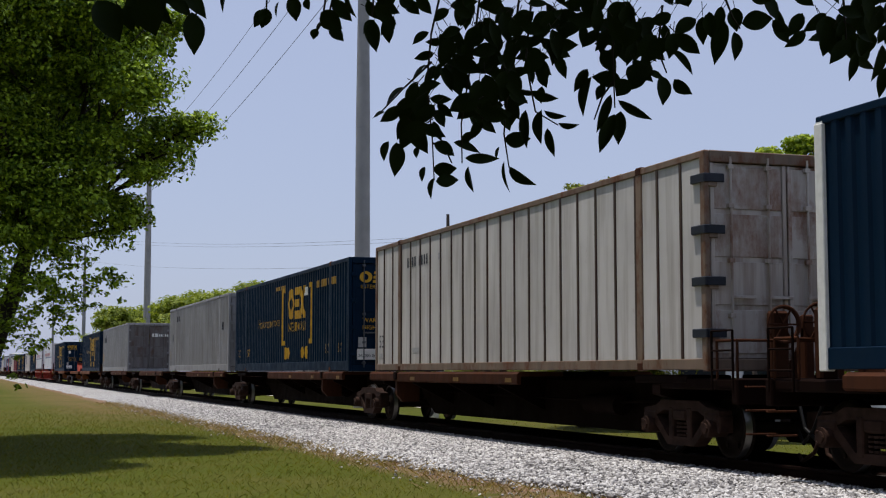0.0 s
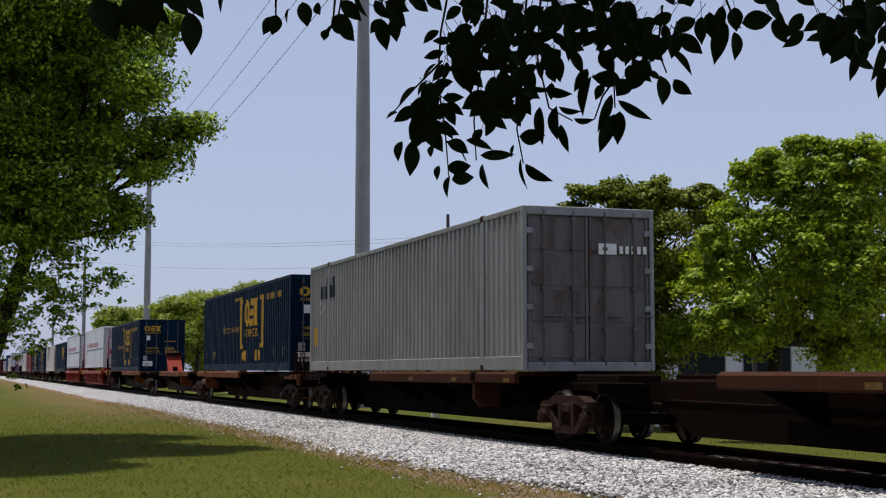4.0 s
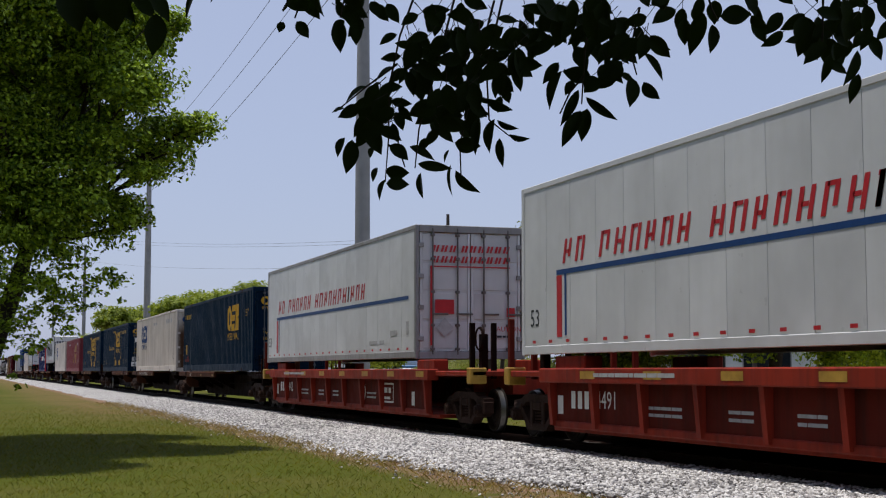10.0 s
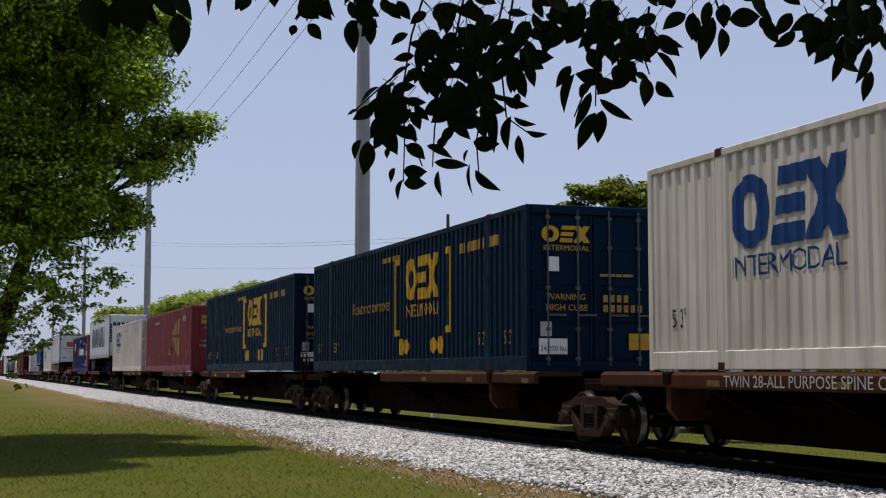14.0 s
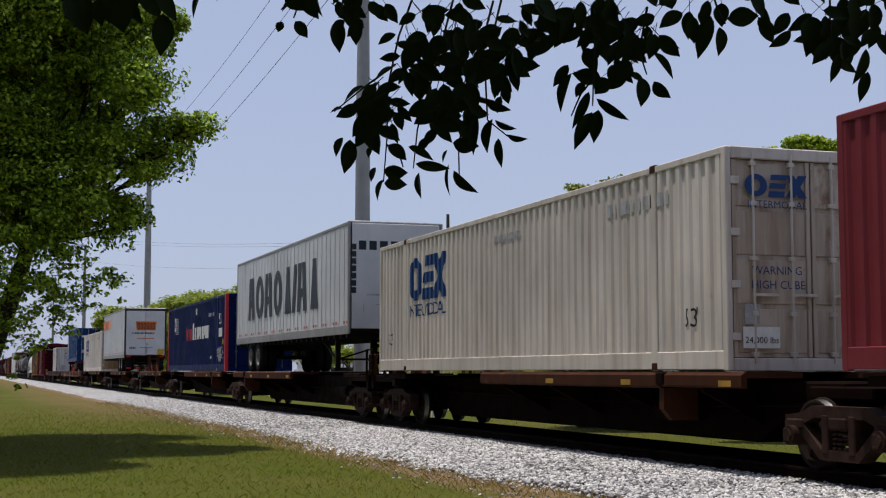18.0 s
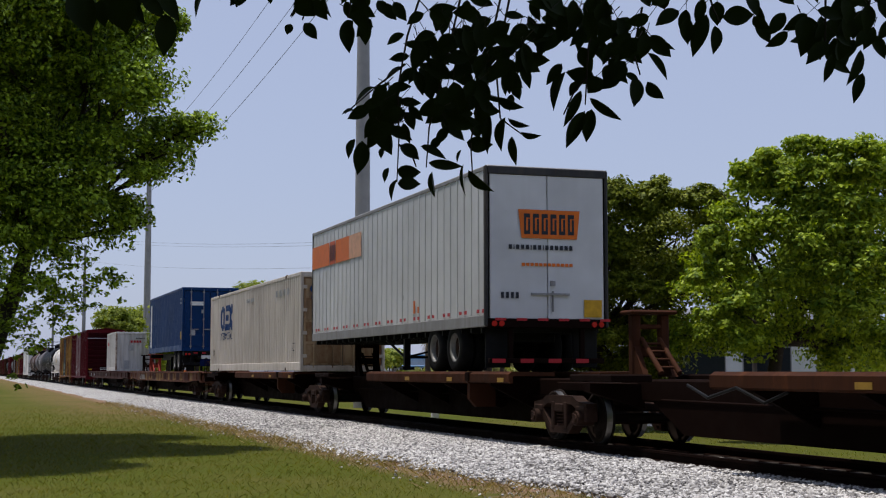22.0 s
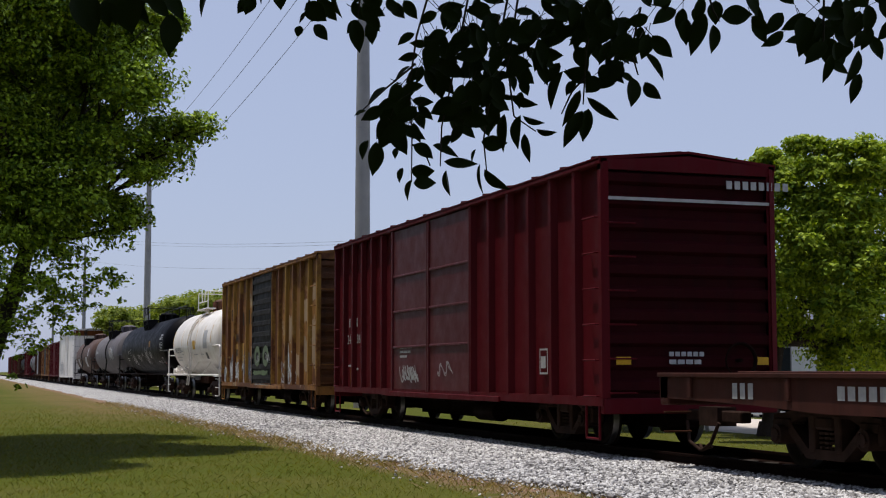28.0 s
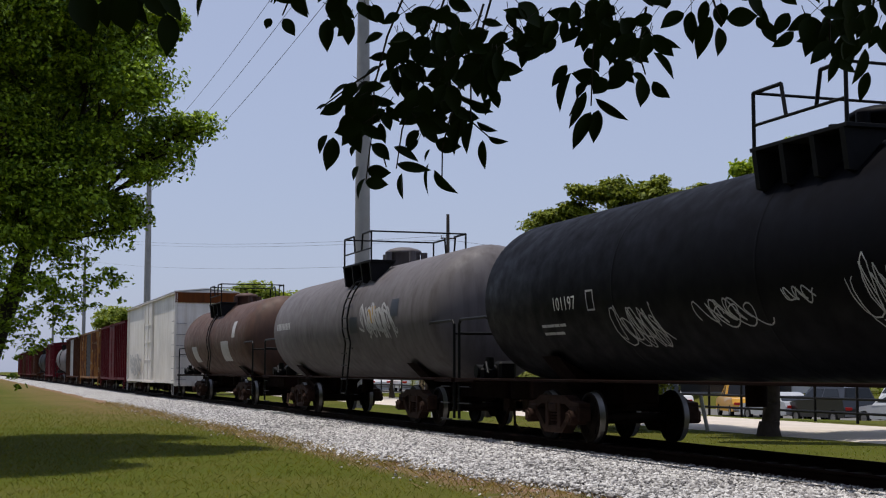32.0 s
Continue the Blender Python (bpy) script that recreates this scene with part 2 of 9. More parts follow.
# ---- mesh building ----
class MB:
    """Collects faces; every primitive is closed."""

    def __init__(self):
        self.v, self.f, self.s, self.g, self.n = [], [], [], [], 0

    def add(self, vs, fs, smooth=False):
        o = len(self.v)
        self.v += [tuple(p) for p in vs]
        self.f += [tuple(i + o for i in q) for q in fs]
        self.s += [smooth] * len(fs)
        self.g += [self.n] * len(fs)
        self.n += 1
        return self

    def box(self, x0, x1, y0, y1, z0, z1, c=0.0):
        x0, x1, y0, y1, z0, z1 = min(x0, x1), max(x0, x1), min(y0, y1), max(y0, y1), min(z0, z1), max(z0, z1)
        c = min(c, (x1 - x0) * 0.4, (y1 - y0) * 0.4, (z1 - z0) * 0.4)
        lo, hi = (x0, y0, z0), (x1, y1, z1)
        if c <= 0:
            vs = [(hi[0] if i & 1 else lo[0], hi[1] if i & 2 else lo[1], hi[2] if i & 4 else lo[2]) for i in range(8)]
            return self.add(vs, [(0, 2, 3, 1), (4, 5, 7, 6), (0, 1, 5, 4), (2, 6, 7, 3), (0, 4, 6, 2), (1, 3, 7, 5)])
        vs = []
        for i in range(8):
            for a in range(3):
                p = []
                for k in range(3):
                    s = 1 if i >> k & 1 else -1
                    e = hi[k] if s > 0 else lo[k]
                    p.append(e if k == a else e - s * c)
                vs.append(p)
        fs = []
        for a in range(3):
            b, d = (a + 1) % 3, (a + 2) % 3
            for s in (0, 1):
                q = [(s << a) | (i << b) | (j << d) for i, j in ((0, 0), (1, 0), (1, 1), (0, 1))]
                fs.append([k * 3 + a for k in (q if s else q[::-1])])
            for i in (0, 1):
                for j in (0, 1):
                    k0 = (i << b) | (j << d)
                    k1 = k0 | (1 << a)
                    q = [k0 * 3 + b, k1 * 3 + b, k1 * 3 + d, k0 * 3 + d]
                    fs.append(q if i != j else q[::-1])
        for i in range(8):
            q = [i * 3, i * 3 + 1, i * 3 + 2]
            fs.append(q if bin(i).count("1") % 2 else q[::-1])
        return self.add(vs, fs)

    def prism(self, poly, axis, a0, a1):
        """A flat outline (two coordinates in the order of the other axes) drawn out along an axis."""
        n = len(poly)
        vs = []
        for a in (a0, a1):
            for p, q in poly:
                vs.append((a, p, q) if axis == "x" else (p, a, q) if axis == "y" else (p, q, a))
        area = sum(poly[i][0] * poly[(i + 1) % n][1] - poly[(i + 1) % n][0] * poly[i][1] for i in range(n))
        flip = (area > 0) ^ (axis == "y") ^ (a1 < a0)
        fs = [tuple(range(n)), tuple(range(2 * n - 1, n - 1, -1))] + [(i, i + n, (i + 1) % n + n, (i + 1) % n) for i in range(n)]
        return self.add(vs, [q[::-1] for q in fs] if flip else fs)

    def cyl(self, p0, p1, r, n=12, r2=None, caps=True):
        p0, p1 = Vector(p0), Vector(p1)
        r2 = r if r2 is None else r2
        d = (p1 - p0).normalized()
        a = d.orthogonal().normalized()
        b = d.cross(a)
        ring = [a * math.cos(2 * math.pi * i / n) + b * math.sin(2 * math.pi * i / n) for i in range(n)]
        self.add([p0 + k * r for k in ring] + [p1 + k * r2 for k in ring], [(i, (i + 1) % n, (i + 1) % n + n, i + n) for i in range(n)], True)
        if caps:
            self.n -= 1
            self.add([p0 + k * r for k in ring], [tuple(range(n))[::-1]])
            self.n -= 1
            self.add([p1 + k * r2 for k in ring], [tuple(range(n))])
        return self

    def tube(self, pts, r, n=6):
        for p, q in zip(pts, pts[1:]):
            self.cyl(p, q, r, n)
        return self

    def lathe(self, prof, axis="y", c=(0, 0, 0), n=24, smooth=True):
        """prof: (along, radius) pairs, turned round the axis."""
        vs, fs, m = [], [], len(prof)
        for i in range(n):
            t = 2 * math.pi * i / n
            for a, r in prof:
                p, q = r * math.cos(t), r * math.sin(t)
                vs.append((c[0] + a, c[1] + p, c[2] + q) if axis == "x" else (c[0] + p, c[1] + a, c[2] + q) if axis == "y" else (c[0] + p, c[1] + q, c[2] + a))
        for i in range(n):
            for j in range(m - 1):
                k = ((i + 1) % n) * m
                q = (i * m + j, k + j, k + j + 1, i * m + j + 1)
                fs.append(q if axis == "y" else q[::-1])
        return self.add(vs, fs, smooth)

    def mesh(self, name):
        me = bpy.data.meshes.new(name)
        me.from_pydata(self.v, [], self.f)
        me.polygons.foreach_set("use_smooth", self.s)
        me.update()
        return me


def part(name, mb, material, parent, label=""):
    me = mb.mesh(name) if isinstance(mb, MB) else mb
    ob = new(name, me)
    if not me.materials:
        me.materials.append(material)
    ob.parent = parent
    return tagged(ob, label) if label else ob


def parts(name, mb, material, parent, label=""):
    """Every primitive of mb as a part of its own."""
    out = []
    for g in sorted(set(mb.g)):
        one = MB()
        faces = [(f, s) for f, s, k in zip(mb.f, mb.s, mb.g) if k == g]
        used = sorted({i for f, _ in faces for i in f})
        at = {i: k for k, i in enumerate(used)}
        one.v = [mb.v[i] for i in used]
        one.f, one.s = [tuple(at[i] for i in f) for f, _ in faces], [s for _, s in faces]
        out.append(part(name, one, material, parent, label))
    return out


def thing(name, label, category, group="", kind="", at=None):
    ob = new(name)
    ob.empty_display_size = 0.3
    if at is not None:
        ob.matrix_basis = at
    return tagged(ob, label, category, group, kind)


LETTERS = {}


def text_mesh(words, height, width=None, bold=0.0):
    """Flat writing: x to the right, y up, starting at the origin."""
    key = (words, height, width, bold)
    if key not in LETTERS:
        cu = bpy.data.curves.new("writing", "FONT")
        cu.body, cu.size, cu.offset, cu.resolution_u = words, 1.0, bold, 2
        ob = new("writing", cu)
        bpy.context.view_layer.update()
        me = bpy.data.meshes.new_from_object(ob.evaluated_get(bpy.context.evaluated_depsgraph_get()))
        bpy.data.objects.remove(ob)
        co = np.zeros(len(me.vertices) * 3)
        me.vertices.foreach_get("co", co)
        co = co.reshape(-1, 3)
        lo, hi = co.min(0), co.max(0)
        k = height / (hi[1] - lo[1])
        kx = width / (hi[0] - lo[0]) if width else k
        LETTERS[key] = ([((x - lo[0]) * kx, (y - lo[1]) * k) for x, y, _ in co], [tuple(q.vertices) for q in me.polygons])
    return LETTERS[key]


def rect(x, y, w, h, lean=0.0):
    return [(x, y), (x + w, y), (x + w + lean * h, y + h), (x + lean * h, y + h)]


def disc(x, y, rx, ry=None, n=20):
    ry = rx if ry is None else ry
    return [(x + rx * math.cos(2 * math.pi * i / n), y + ry * math.sin(2 * math.pi * i / n)) for i in range(n)]


def ring_strips(x, y, w, h, t, n=20, t2=None):
    """A flat oval ring, as quads."""
    t2 = t if t2 is None else t2
    o, k = disc(x + w / 2, y + h / 2, w / 2, h / 2, n), disc(x + w / 2, y + h / 2, w / 2 - t, h / 2 - t2, n)
    return [[o[i], o[(i + 1) % n], k[(i + 1) % n], k[i]] for i in range(n)]


def bars(x, y, widths, h, gap=0.35):
    """A row of plain bars in place of small writing."""
    out, u = [], x
    for w in widths:
        out.append(rect(u, y, w, h))
        u += w + gap * h
    return out


# ---- the train: running gear ----
MOVING = []          # top-level things of the train with their place at the start
WHEELSETS = []


def on_train(ob, x, y=TRACK, z=0.0):
    ob.matrix_basis = pose(x, y, z)
    MOVING.append((ob, x, y, z))
    return ob


def truck_meshes():
    """Wheelset, side frame and bolster of a three-piece freight truck; wheel base 1.78 m, wheels 0.84 m."""
    w = MB()
    prof = [(-0.065, 0.10), (-0.065, 0.16), (-0.02, 0.20), (-0.02, 0.33), (-0.065, 0.36), (-0.065, 0.42), (0.035, 0.425), (0.045, 0.452), (0.07, 0.450),
            (0.07, 0.36), (0.03, 0.33), (0.03, 0.20), (0.07, 0.16), (0.07, 0.10)]
    w.lathe(prof, "y", (0, -0.755, 0), 28)
    w.lathe([(-a, r) for a, r in prof[::-1]], "y", (0, 0.755, 0), 28)
    w.cyl((0, -0.96, 0), (0, 0.96, 0), 0.075, 12)
    for k in range(6):
        t = k * math.pi / 3
        w.cyl((0.27 * math.cos(t), -0.79, 0.27 * math.sin(t)), (0.27 * math.cos(t), -0.77, 0.27 * math.sin(t)), 0.035, 6)
    wheel = w.mesh("wheelset")
    wheel.materials.append(WHEEL)
    wheel.materials.append(TREAD)
    for q in wheel.polygons:
        if len(q.vertices) == 4:
            c = sum((Vector(wheel.vertices[i].co) for i in q.vertices), Vector()) / 4
            if min(math.hypot(wheel.vertices[i].co.x, wheel.vertices[i].co.z) for i in q.vertices) > 0.415 and abs(c.y) > 0.73:
                q.material_index = 1
    s = MB()
    # a cast frame: arched top chord, sagging bottom chord, two columns and the boxes over the axles
    for half in (1, -1):
        s.prism([(0, 0.78), (half * 0.55, 0.78), (half * 0.74, 0.70), (half * 1.10, 0.66), (half * 1.10, 0.55), (half * 0.70, 0.57), (half * 0.50, 0.64), (0, 0.64)], "y", -0.10, 0.10)
        s.prism([(0, 0.15), (half * 0.38, 0.15), (half * 0.80, 0.46), (half * 0.74, 0.58), (half * 0.36, 0.27), (0, 0.27)], "y", -0.10, 0.10)
        s.box(half * 0.20, half * 0.33, -0.11, 0.11, 0.22, 0.68, 0.015)
        s.box(half * 0.70, half * 1.08, -0.12, 0.12, 0.50, 0.62, 0.02)
        s.box(half * 1.02, half * 1.12, -0.11, 0.11, 0.36, 0.60, 0.02)
        s.cyl((half * 0.89, -0.20, 0.42), (half * 0.89, 0.1, 0.42), 0.12, 14)
        s.cyl((half * 0.89, -0.225, 0.42), (half * 0.89, -0.20, 0.42), 0.075, 10)
        for k in range(3):
            s.cyl((half * 0.89 + 0.075 * math.cos(k * 2.1), -0.235, 0.42 + 0.075 * math.sin(k * 2.1)), (half * 0.89 + 0.075 * math.cos(k * 2.1), -0.21, 0.42 + 0.075 * math.sin(k * 2.1)), 0.02, 6)
    for k in (-0.11, 0.0, 0.11):
        for z in range(4):
            s.cyl((k, -0.04, 0.28 + z * 0.055), (k, -0.04, 0.31 + z * 0.055), 0.05, 10)
    side = s.mesh("side_frame")
    side.materials.append(TRUCK_STEEL)
    b = MB().box(-0.19, 0.19, -1.12, 1.12, 0.50, 0.66, 0.03).box(-0.28, 0.28, -0.35, 0.35, 0.62, 0.80, 0.03).cyl((0, 0, 0.78), (0, 0, 0.86), 0.2, 16)
    for e in (-1, 1):
        b.box(e * 0.42, e * 0.50, -0.85, 0.85, 0.30, 0.42, 0.01)
    bol = b.mesh("truck")
    bol.materials.append(TRUCK_STEEL)
    return wheel, side, bol


WHEEL_ME, SIDE_ME, BOLSTER_ME = truck_meshes()


def truck(parent, x, label="grimy cast steel freight truck"):
    """One four-wheel truck as a part of a car."""
    t = part("truck", BOLSTER_ME, TRUCK_STEEL, parent, label)
    t.matrix_basis = pose(x, 0, RAIL)
    for y, rz in ((-1.0, 0), (1.0, 180)):
        part("side_frame", SIDE_ME, TRUCK_STEEL, t).matrix_basis = pose(0, y, 0, 0, 0, rz)
    for k in (-0.89, 0.89):
        w = part("wheelset", WHEEL_ME, WHEEL, t)
        w.matrix_basis = pose(k, 0, 0.425)
        WHEELSETS.append(w)
    return t


def coupler(car, x, way):
    m = MB().box(x, x + way * 0.62, -0.09, 0.09, 0.80, 0.97, 0.02)
    m.prism([(x + way * 0.55, -0.16), (x + way * 0.85, -0.17), (x + way * 0.92, -0.02), (x + way * 0.72, 0.02), (x + way * 0.86, 0.13), (x + way * 0.55, 0.16)], "z", 0.74, 1.02)
    m.tube([(x + way * 0.35, -0.25, 0.80), (x + way * 0.5, -0.3, 0.5), (x + way * 0.8, -0.28, 0.38), (x + way * 1.0, -0.2, 0.45)], 0.028, 6)
    part("coupler", m, TRUCK_STEEL, car)


def grab_ladder(car, x, y0, y1, z0, z1, n, mat, name="ladder", face="y"):
    m = MB()
    for k in range(n):
        z = z0 + (z1 - z0) * k / (n - 1)
        if face == "y":
            m.tube([(y0, x + 0.05, z), (y0, x, z), (y1, x, z), (y1, x + 0.05, z)], 0.014, 5)
        else:
            m.tube([(x - 0.05, y0, z), (x, y0, z), (x, y1, z), (x - 0.05, y1, z)], 0.014, 5)
    parts(name, m, mat, car)


# ---- boxes carried by the train ----
BOX_W = 2.59


def wave(x, pitch, depth):
    """The corrugation: how far the sheet stands back at x."""
    u = (x / pitch) % 1.0
    if u < 0.36:
        return 0.0
    if u < 0.5:
        return depth * (u - 0.36) / 0.14
    if u < 0.86:
        return depth
    return depth * (1 - (u - 0.86) / 0.14)


def breaks(x0, x1, pitch):
    xs, k = [x0], math.floor(x0 / pitch)
    while k * pitch < x1:
        xs += [k * pitch + a * pitch for a in (0, 0.36, 0.5, 0.86) if x0 + 0.005 < k * pitch + a * pitch < x1 - 0.005]
        k += 1
    return xs + [x1]


def sheet(x0, x1, z0, z1, pitch, depth, y, way):
    """A folded side sheet; way -1 looks at the camera's side of the track."""
    m, xs = MB(), breaks(x0, x1, pitch)
    vs = [(x, y - way * wave(x, pitch, depth), z) for z in (z0, z1) for x in xs]
    n = len(xs)
    m.add(vs, [(i, i + 1, i + 1 + n, i + n) if way < 0 else (i, i + n, i + 1 + n, i + 1) for i in range(n - 1)])
    return m


def end_sheet(y0, y1, z0, z1, pitch, depth, x, way):
    m, ys = MB(), breaks(y0, y1, pitch)
    n = len(ys)
    vs = [(x - way * wave(y, pitch, depth), y, z) for z in (z0, z1) for y in ys]
    m.add(vs, [(i, i + 1, i + 1 + n, i + n) if way > 0 else (i, i + n, i + 1 + n, i + 1) for i in range(n - 1)])
    return m


SINGLE = {"lettering", "graffiti_stroke", "reflector", "white_patch", "data_label", "orange_plate", "tan_patch", "side_sticker", "door_stripe", "grey_placard", "white_bar", "grey_patch", "red_emblem", "letter_bar", "number_panel", "fleet_number", "red_placard", "label_patch", "orange_band", "hose_panel", "red_bar", "stripe", "large_bar"}


def mark(parent, name, polys, mat, face="side", at=(0, 0), fold=None, off=0.006, label="", w=BOX_W, words=None, merge=False):
    """Painted marking on the near side (x, z) or on the end that leads (y, z); fold: (pitch, depth) of the sheet beneath."""
    if name in SINGLE and len(polys) > 1:
        for poly in polys:
            ob = mark(parent, name, [poly], mat, face, at, fold, off, label, w)
        return ob
    bm = bmesh.new()
    if words:
        vs, fs = words
        bv = [bm.verts.new((p[0] + at[0], p[1] + at[1], 0)) for p in vs]
        for q in fs:
            try:
                bm.faces.new([bv[i] for i in q])
            except ValueError:
                pass
    for k, poly in enumerate(polys):
        try:
            bm.faces.new([bm.verts.new((p[0] + at[0], p[1] + at[1], 0.0 if merge else 0.0004 * (k % 13))) for p in poly])
        except ValueError:
            pass
    if merge:
        bmesh.ops.remove_doubles(bm, verts=bm.verts[:], dist=1e-4)
    if fold:
        lo, hi = min(v.co.x for v in bm.verts), max(v.co.x for v in bm.verts)
        for x in breaks(lo, hi, fold[0])[1:-1]:
            bmesh.ops.bisect_plane(bm, geom=bm.verts[:] + bm.edges[:] + bm.faces[:], plane_co=(x, 0, 0), plane_no=(1, 0, 0), dist=1e-5)
    for v in bm.verts:
        a, b = v.co.x, v.co.y
        d = wave(a, *fold) if fold else 0.0
        lift = off + v.co.z
        v.co = (a, -w / 2 + d - lift, b) if face == "side" else (lift - d, a, b)
    bmesh.ops.recalc_face_normals(bm, faces=bm.faces[:])
    me = bpy.data.meshes.new(name)
    bm.to_mesh(me)
    bm.free()
    return part(name, me, mat, parent, label)


CORR = (0.278, 0.033)


def shipping_box(label, x, length=16.15, height=2.97, body=NAVY, end=None, posts=True, castings=None, style="corr", z=DECK, doors=True, group="boxes on the train", trim=None, rods=None, rib_mat=None):
    """A shipping container; its leading end (doors) is at x, the rest trails behind."""
    c = thing("shipping_container", label, "container", group)
    end, trim, rods = end or body, trim or body, rods or (ROD_STEEL if body in (NAVY, STACK_BLUE) else body)
    L, H, w = length, height, BOX_W / 2
    fold = CORR
    for way, name in ((-1, "side_wall"), (1, "side_wall")):
        if style == "corr":
            m = sheet(-L + 0.10, -0.10, 0.26, H - 0.09, *CORR, way * (w - 0.004), way)
        elif style == "rib":
            m = MB().box(-L + 0.10, -0.10, way * (w - 0.05), way * (w - 0.02), 0.16, H - 0.08)
        else:
            m = MB()
            k, n = 0, max(2, round(L / 1.0))
            for k in range(n):
                a = -L + 0.1 + (L - 0.2) * k / n
                m.box(a + 0.004, a + (L - 0.2) / n - 0.004, way * (w - 0.04), way * (w - 0.008), 0.16, H - 0.10, 0.004)
        (parts if style == "smooth" else part)("side_panel" if style == "smooth" else name, m, body, c)
        if style == "rib":
            n = 23
            for k in range(1, n):
                a = -L + L * k / n
                part("side_post", MB().box(a - 0.032, a + 0.032, way * (w - 0.02), way * w, 0.14, H - 0.09, 0.008), rib_mat or body, c)
    part("roof", MB().box(-L + 0.05, -0.05, -w + 0.03, w - 0.03, H - 0.07, H - 0.015, 0.01), body, c)
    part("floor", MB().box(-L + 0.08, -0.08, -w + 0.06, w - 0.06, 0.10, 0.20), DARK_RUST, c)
    for way in (-1, 1):
        lo, hi = (w - 0.075, w + 0.004) if way > 0 else (-w - 0.004, -w + 0.075)
        part("bottom_rail", MB().box(-L + 0.10, -0.10, lo, hi, 0.02, 0.27 if style == "corr" else 0.17, 0.01), trim, c)
        part("top_rail", MB().box(-L + 0.10, -0.10, lo, hi, H - 0.10, H, 0.012), trim, c)
        for a in (-L, -0.13):
            part("corner_post", MB().box(a, a + 0.13, lo - 0.004, hi + 0.004, 0.0, H, 0.015), trim, c)
        if posts:
            for a in (-L + (L - 12.19) / 2, -(L - 12.19) / 2):
                p = part("lifting_post", MB().box(a - 0.09, a + 0.09, lo - 0.002, hi + 0.002, 0.0, H + 0.01, 0.012), trim, c)
                m = MB()
                for q in (0.0, H - 0.11):
                    m.box(a - 0.095, a + 0.095, lo - 0.008, hi + 0.008, q, q + 0.13, 0.02)
                parts("corner_casting", m, castings or trim, p)
    part("rear_wall", end_sheet(-w + 0.08, w - 0.08, 0.1, H - 0.1, 0.30, 0.04, -L + 0.02, -1), body, c)
    part("door_header", MB().box(-0.13, 0.002, -w + 0.08, w - 0.08, H - 0.16, H, 0.012), trim, c)
    part("door_sill", MB().box(-0.13, 0.004, -w + 0.08, w - 0.08, 0.0, 0.17, 0.012), trim, c)
    if doors:
        for a, b in ((-w + 0.10, -0.012), (0.012, w - 0.10)):
            e = MB()
            for k in range(4):
                z0 = 0.19 + (H - 0.38) * k / 4
                e.box(-0.058, -0.045, a + 0.065, b - 0.065, z0 + 0.05, z0 + (H - 0.38) / 4 - 0.02, 0.005)
            m = MB()
            m.box(-0.085, -0.06, a, b, 0.18, H - 0.17)
            m.box(-0.07, -0.025, a, a + 0.06, 0.18, H - 0.17, 0.006).box(-0.07, -0.025, b - 0.06, b, 0.18, H - 0.17, 0.006)
            d = part("door", m, end, c)
            parts("door_panel", e, end, d)
            for y in (a + 0.30, b - 0.30):
                r = MB().cyl((0.0, y, 0.10), (0.0, y, H - 0.08), 0.019, 8)
                for z0 in (0.22, 0.75, H * 0.5, H - 0.75, H - 0.22):
                    r.box(-0.05, 0.02, y - 0.045, y + 0.045, z0 - 0.03, z0 + 0.03, 0.006)
                r.box(-0.02, 0.015, y - 0.02, y + 0.36, 0.98, 1.02, 0.005)
                part("locking_rod", r, rods, d)
            e = a if abs(a) > abs(b) else b
            h = MB()
            for k in range(4):
                z0 = 0.45 + (H - 0.9) * k / 3
                h.box(-0.05, 0.012, e - 0.09 if e > 0 else e - 0.05, e + 0.05 if e > 0 else e + 0.09, z0 - 0.05, z0 + 0.05, 0.008)
            parts("hinge", h, trim, d)
    else:
        part("front_wall", end_sheet(-w + 0.08, w - 0.08, 0.16, H - 0.15, 0.30, 0.04, -0.02, 1), end, c)
    return on_train(c, x, TRACK, z)


def block_logo(c, x, z, w, h, mat, fold=None, face="side"):
    """Three heavy shapes over a thin row, as the carrier's mark."""
    q = ring_strips(x, z, w * 0.36, h, w * 0.11, 20, h * 0.24)
    q += [rect(x + w * 0.37, z, w * 0.26, h * 0.26), rect(x + w * 0.37, z + h * 0.38, w * 0.26, h * 0.24), rect(x + w * 0.37, z + h * 0.76, w * 0.26, h * 0.24)]
    q = [[(a + (0.16 * (b - z) if k >= 20 else 0), b) for a, b in p] for k, p in enumerate(q)]
    q += [[(x + w * 0.65, z), (x + w * 0.79, z), (x + w, z + h), (x + w * 0.86, z + h)], [(x + w * 0.86, z), (x + w, z), (x + w * 0.79, z + h), (x + w * 0.65, z + h)]]
    mark(c, "carrier_mark", q[:20], mat, face, fold=fold, merge=True)
    mark(c, "carrier_mark", q[20:23], mat, face, fold=fold)
    return mark(c, "carrier_mark", q[23:], mat, face, fold=fold)


def small_bars(c, x, z, widths, h, mat, face="side", fold=None, name="letter_bar", off=0.006):
    return mark(c, name, bars(x, z, widths, h), mat, face, fold=fold, off=off)


def writing(c, words, x, z, h, mat, face="side", fold=None, width=None, off=0.006):
    return mark(c, "writing", [], mat, face, (x, z), fold, off, words=text_mesh(words, h, width))


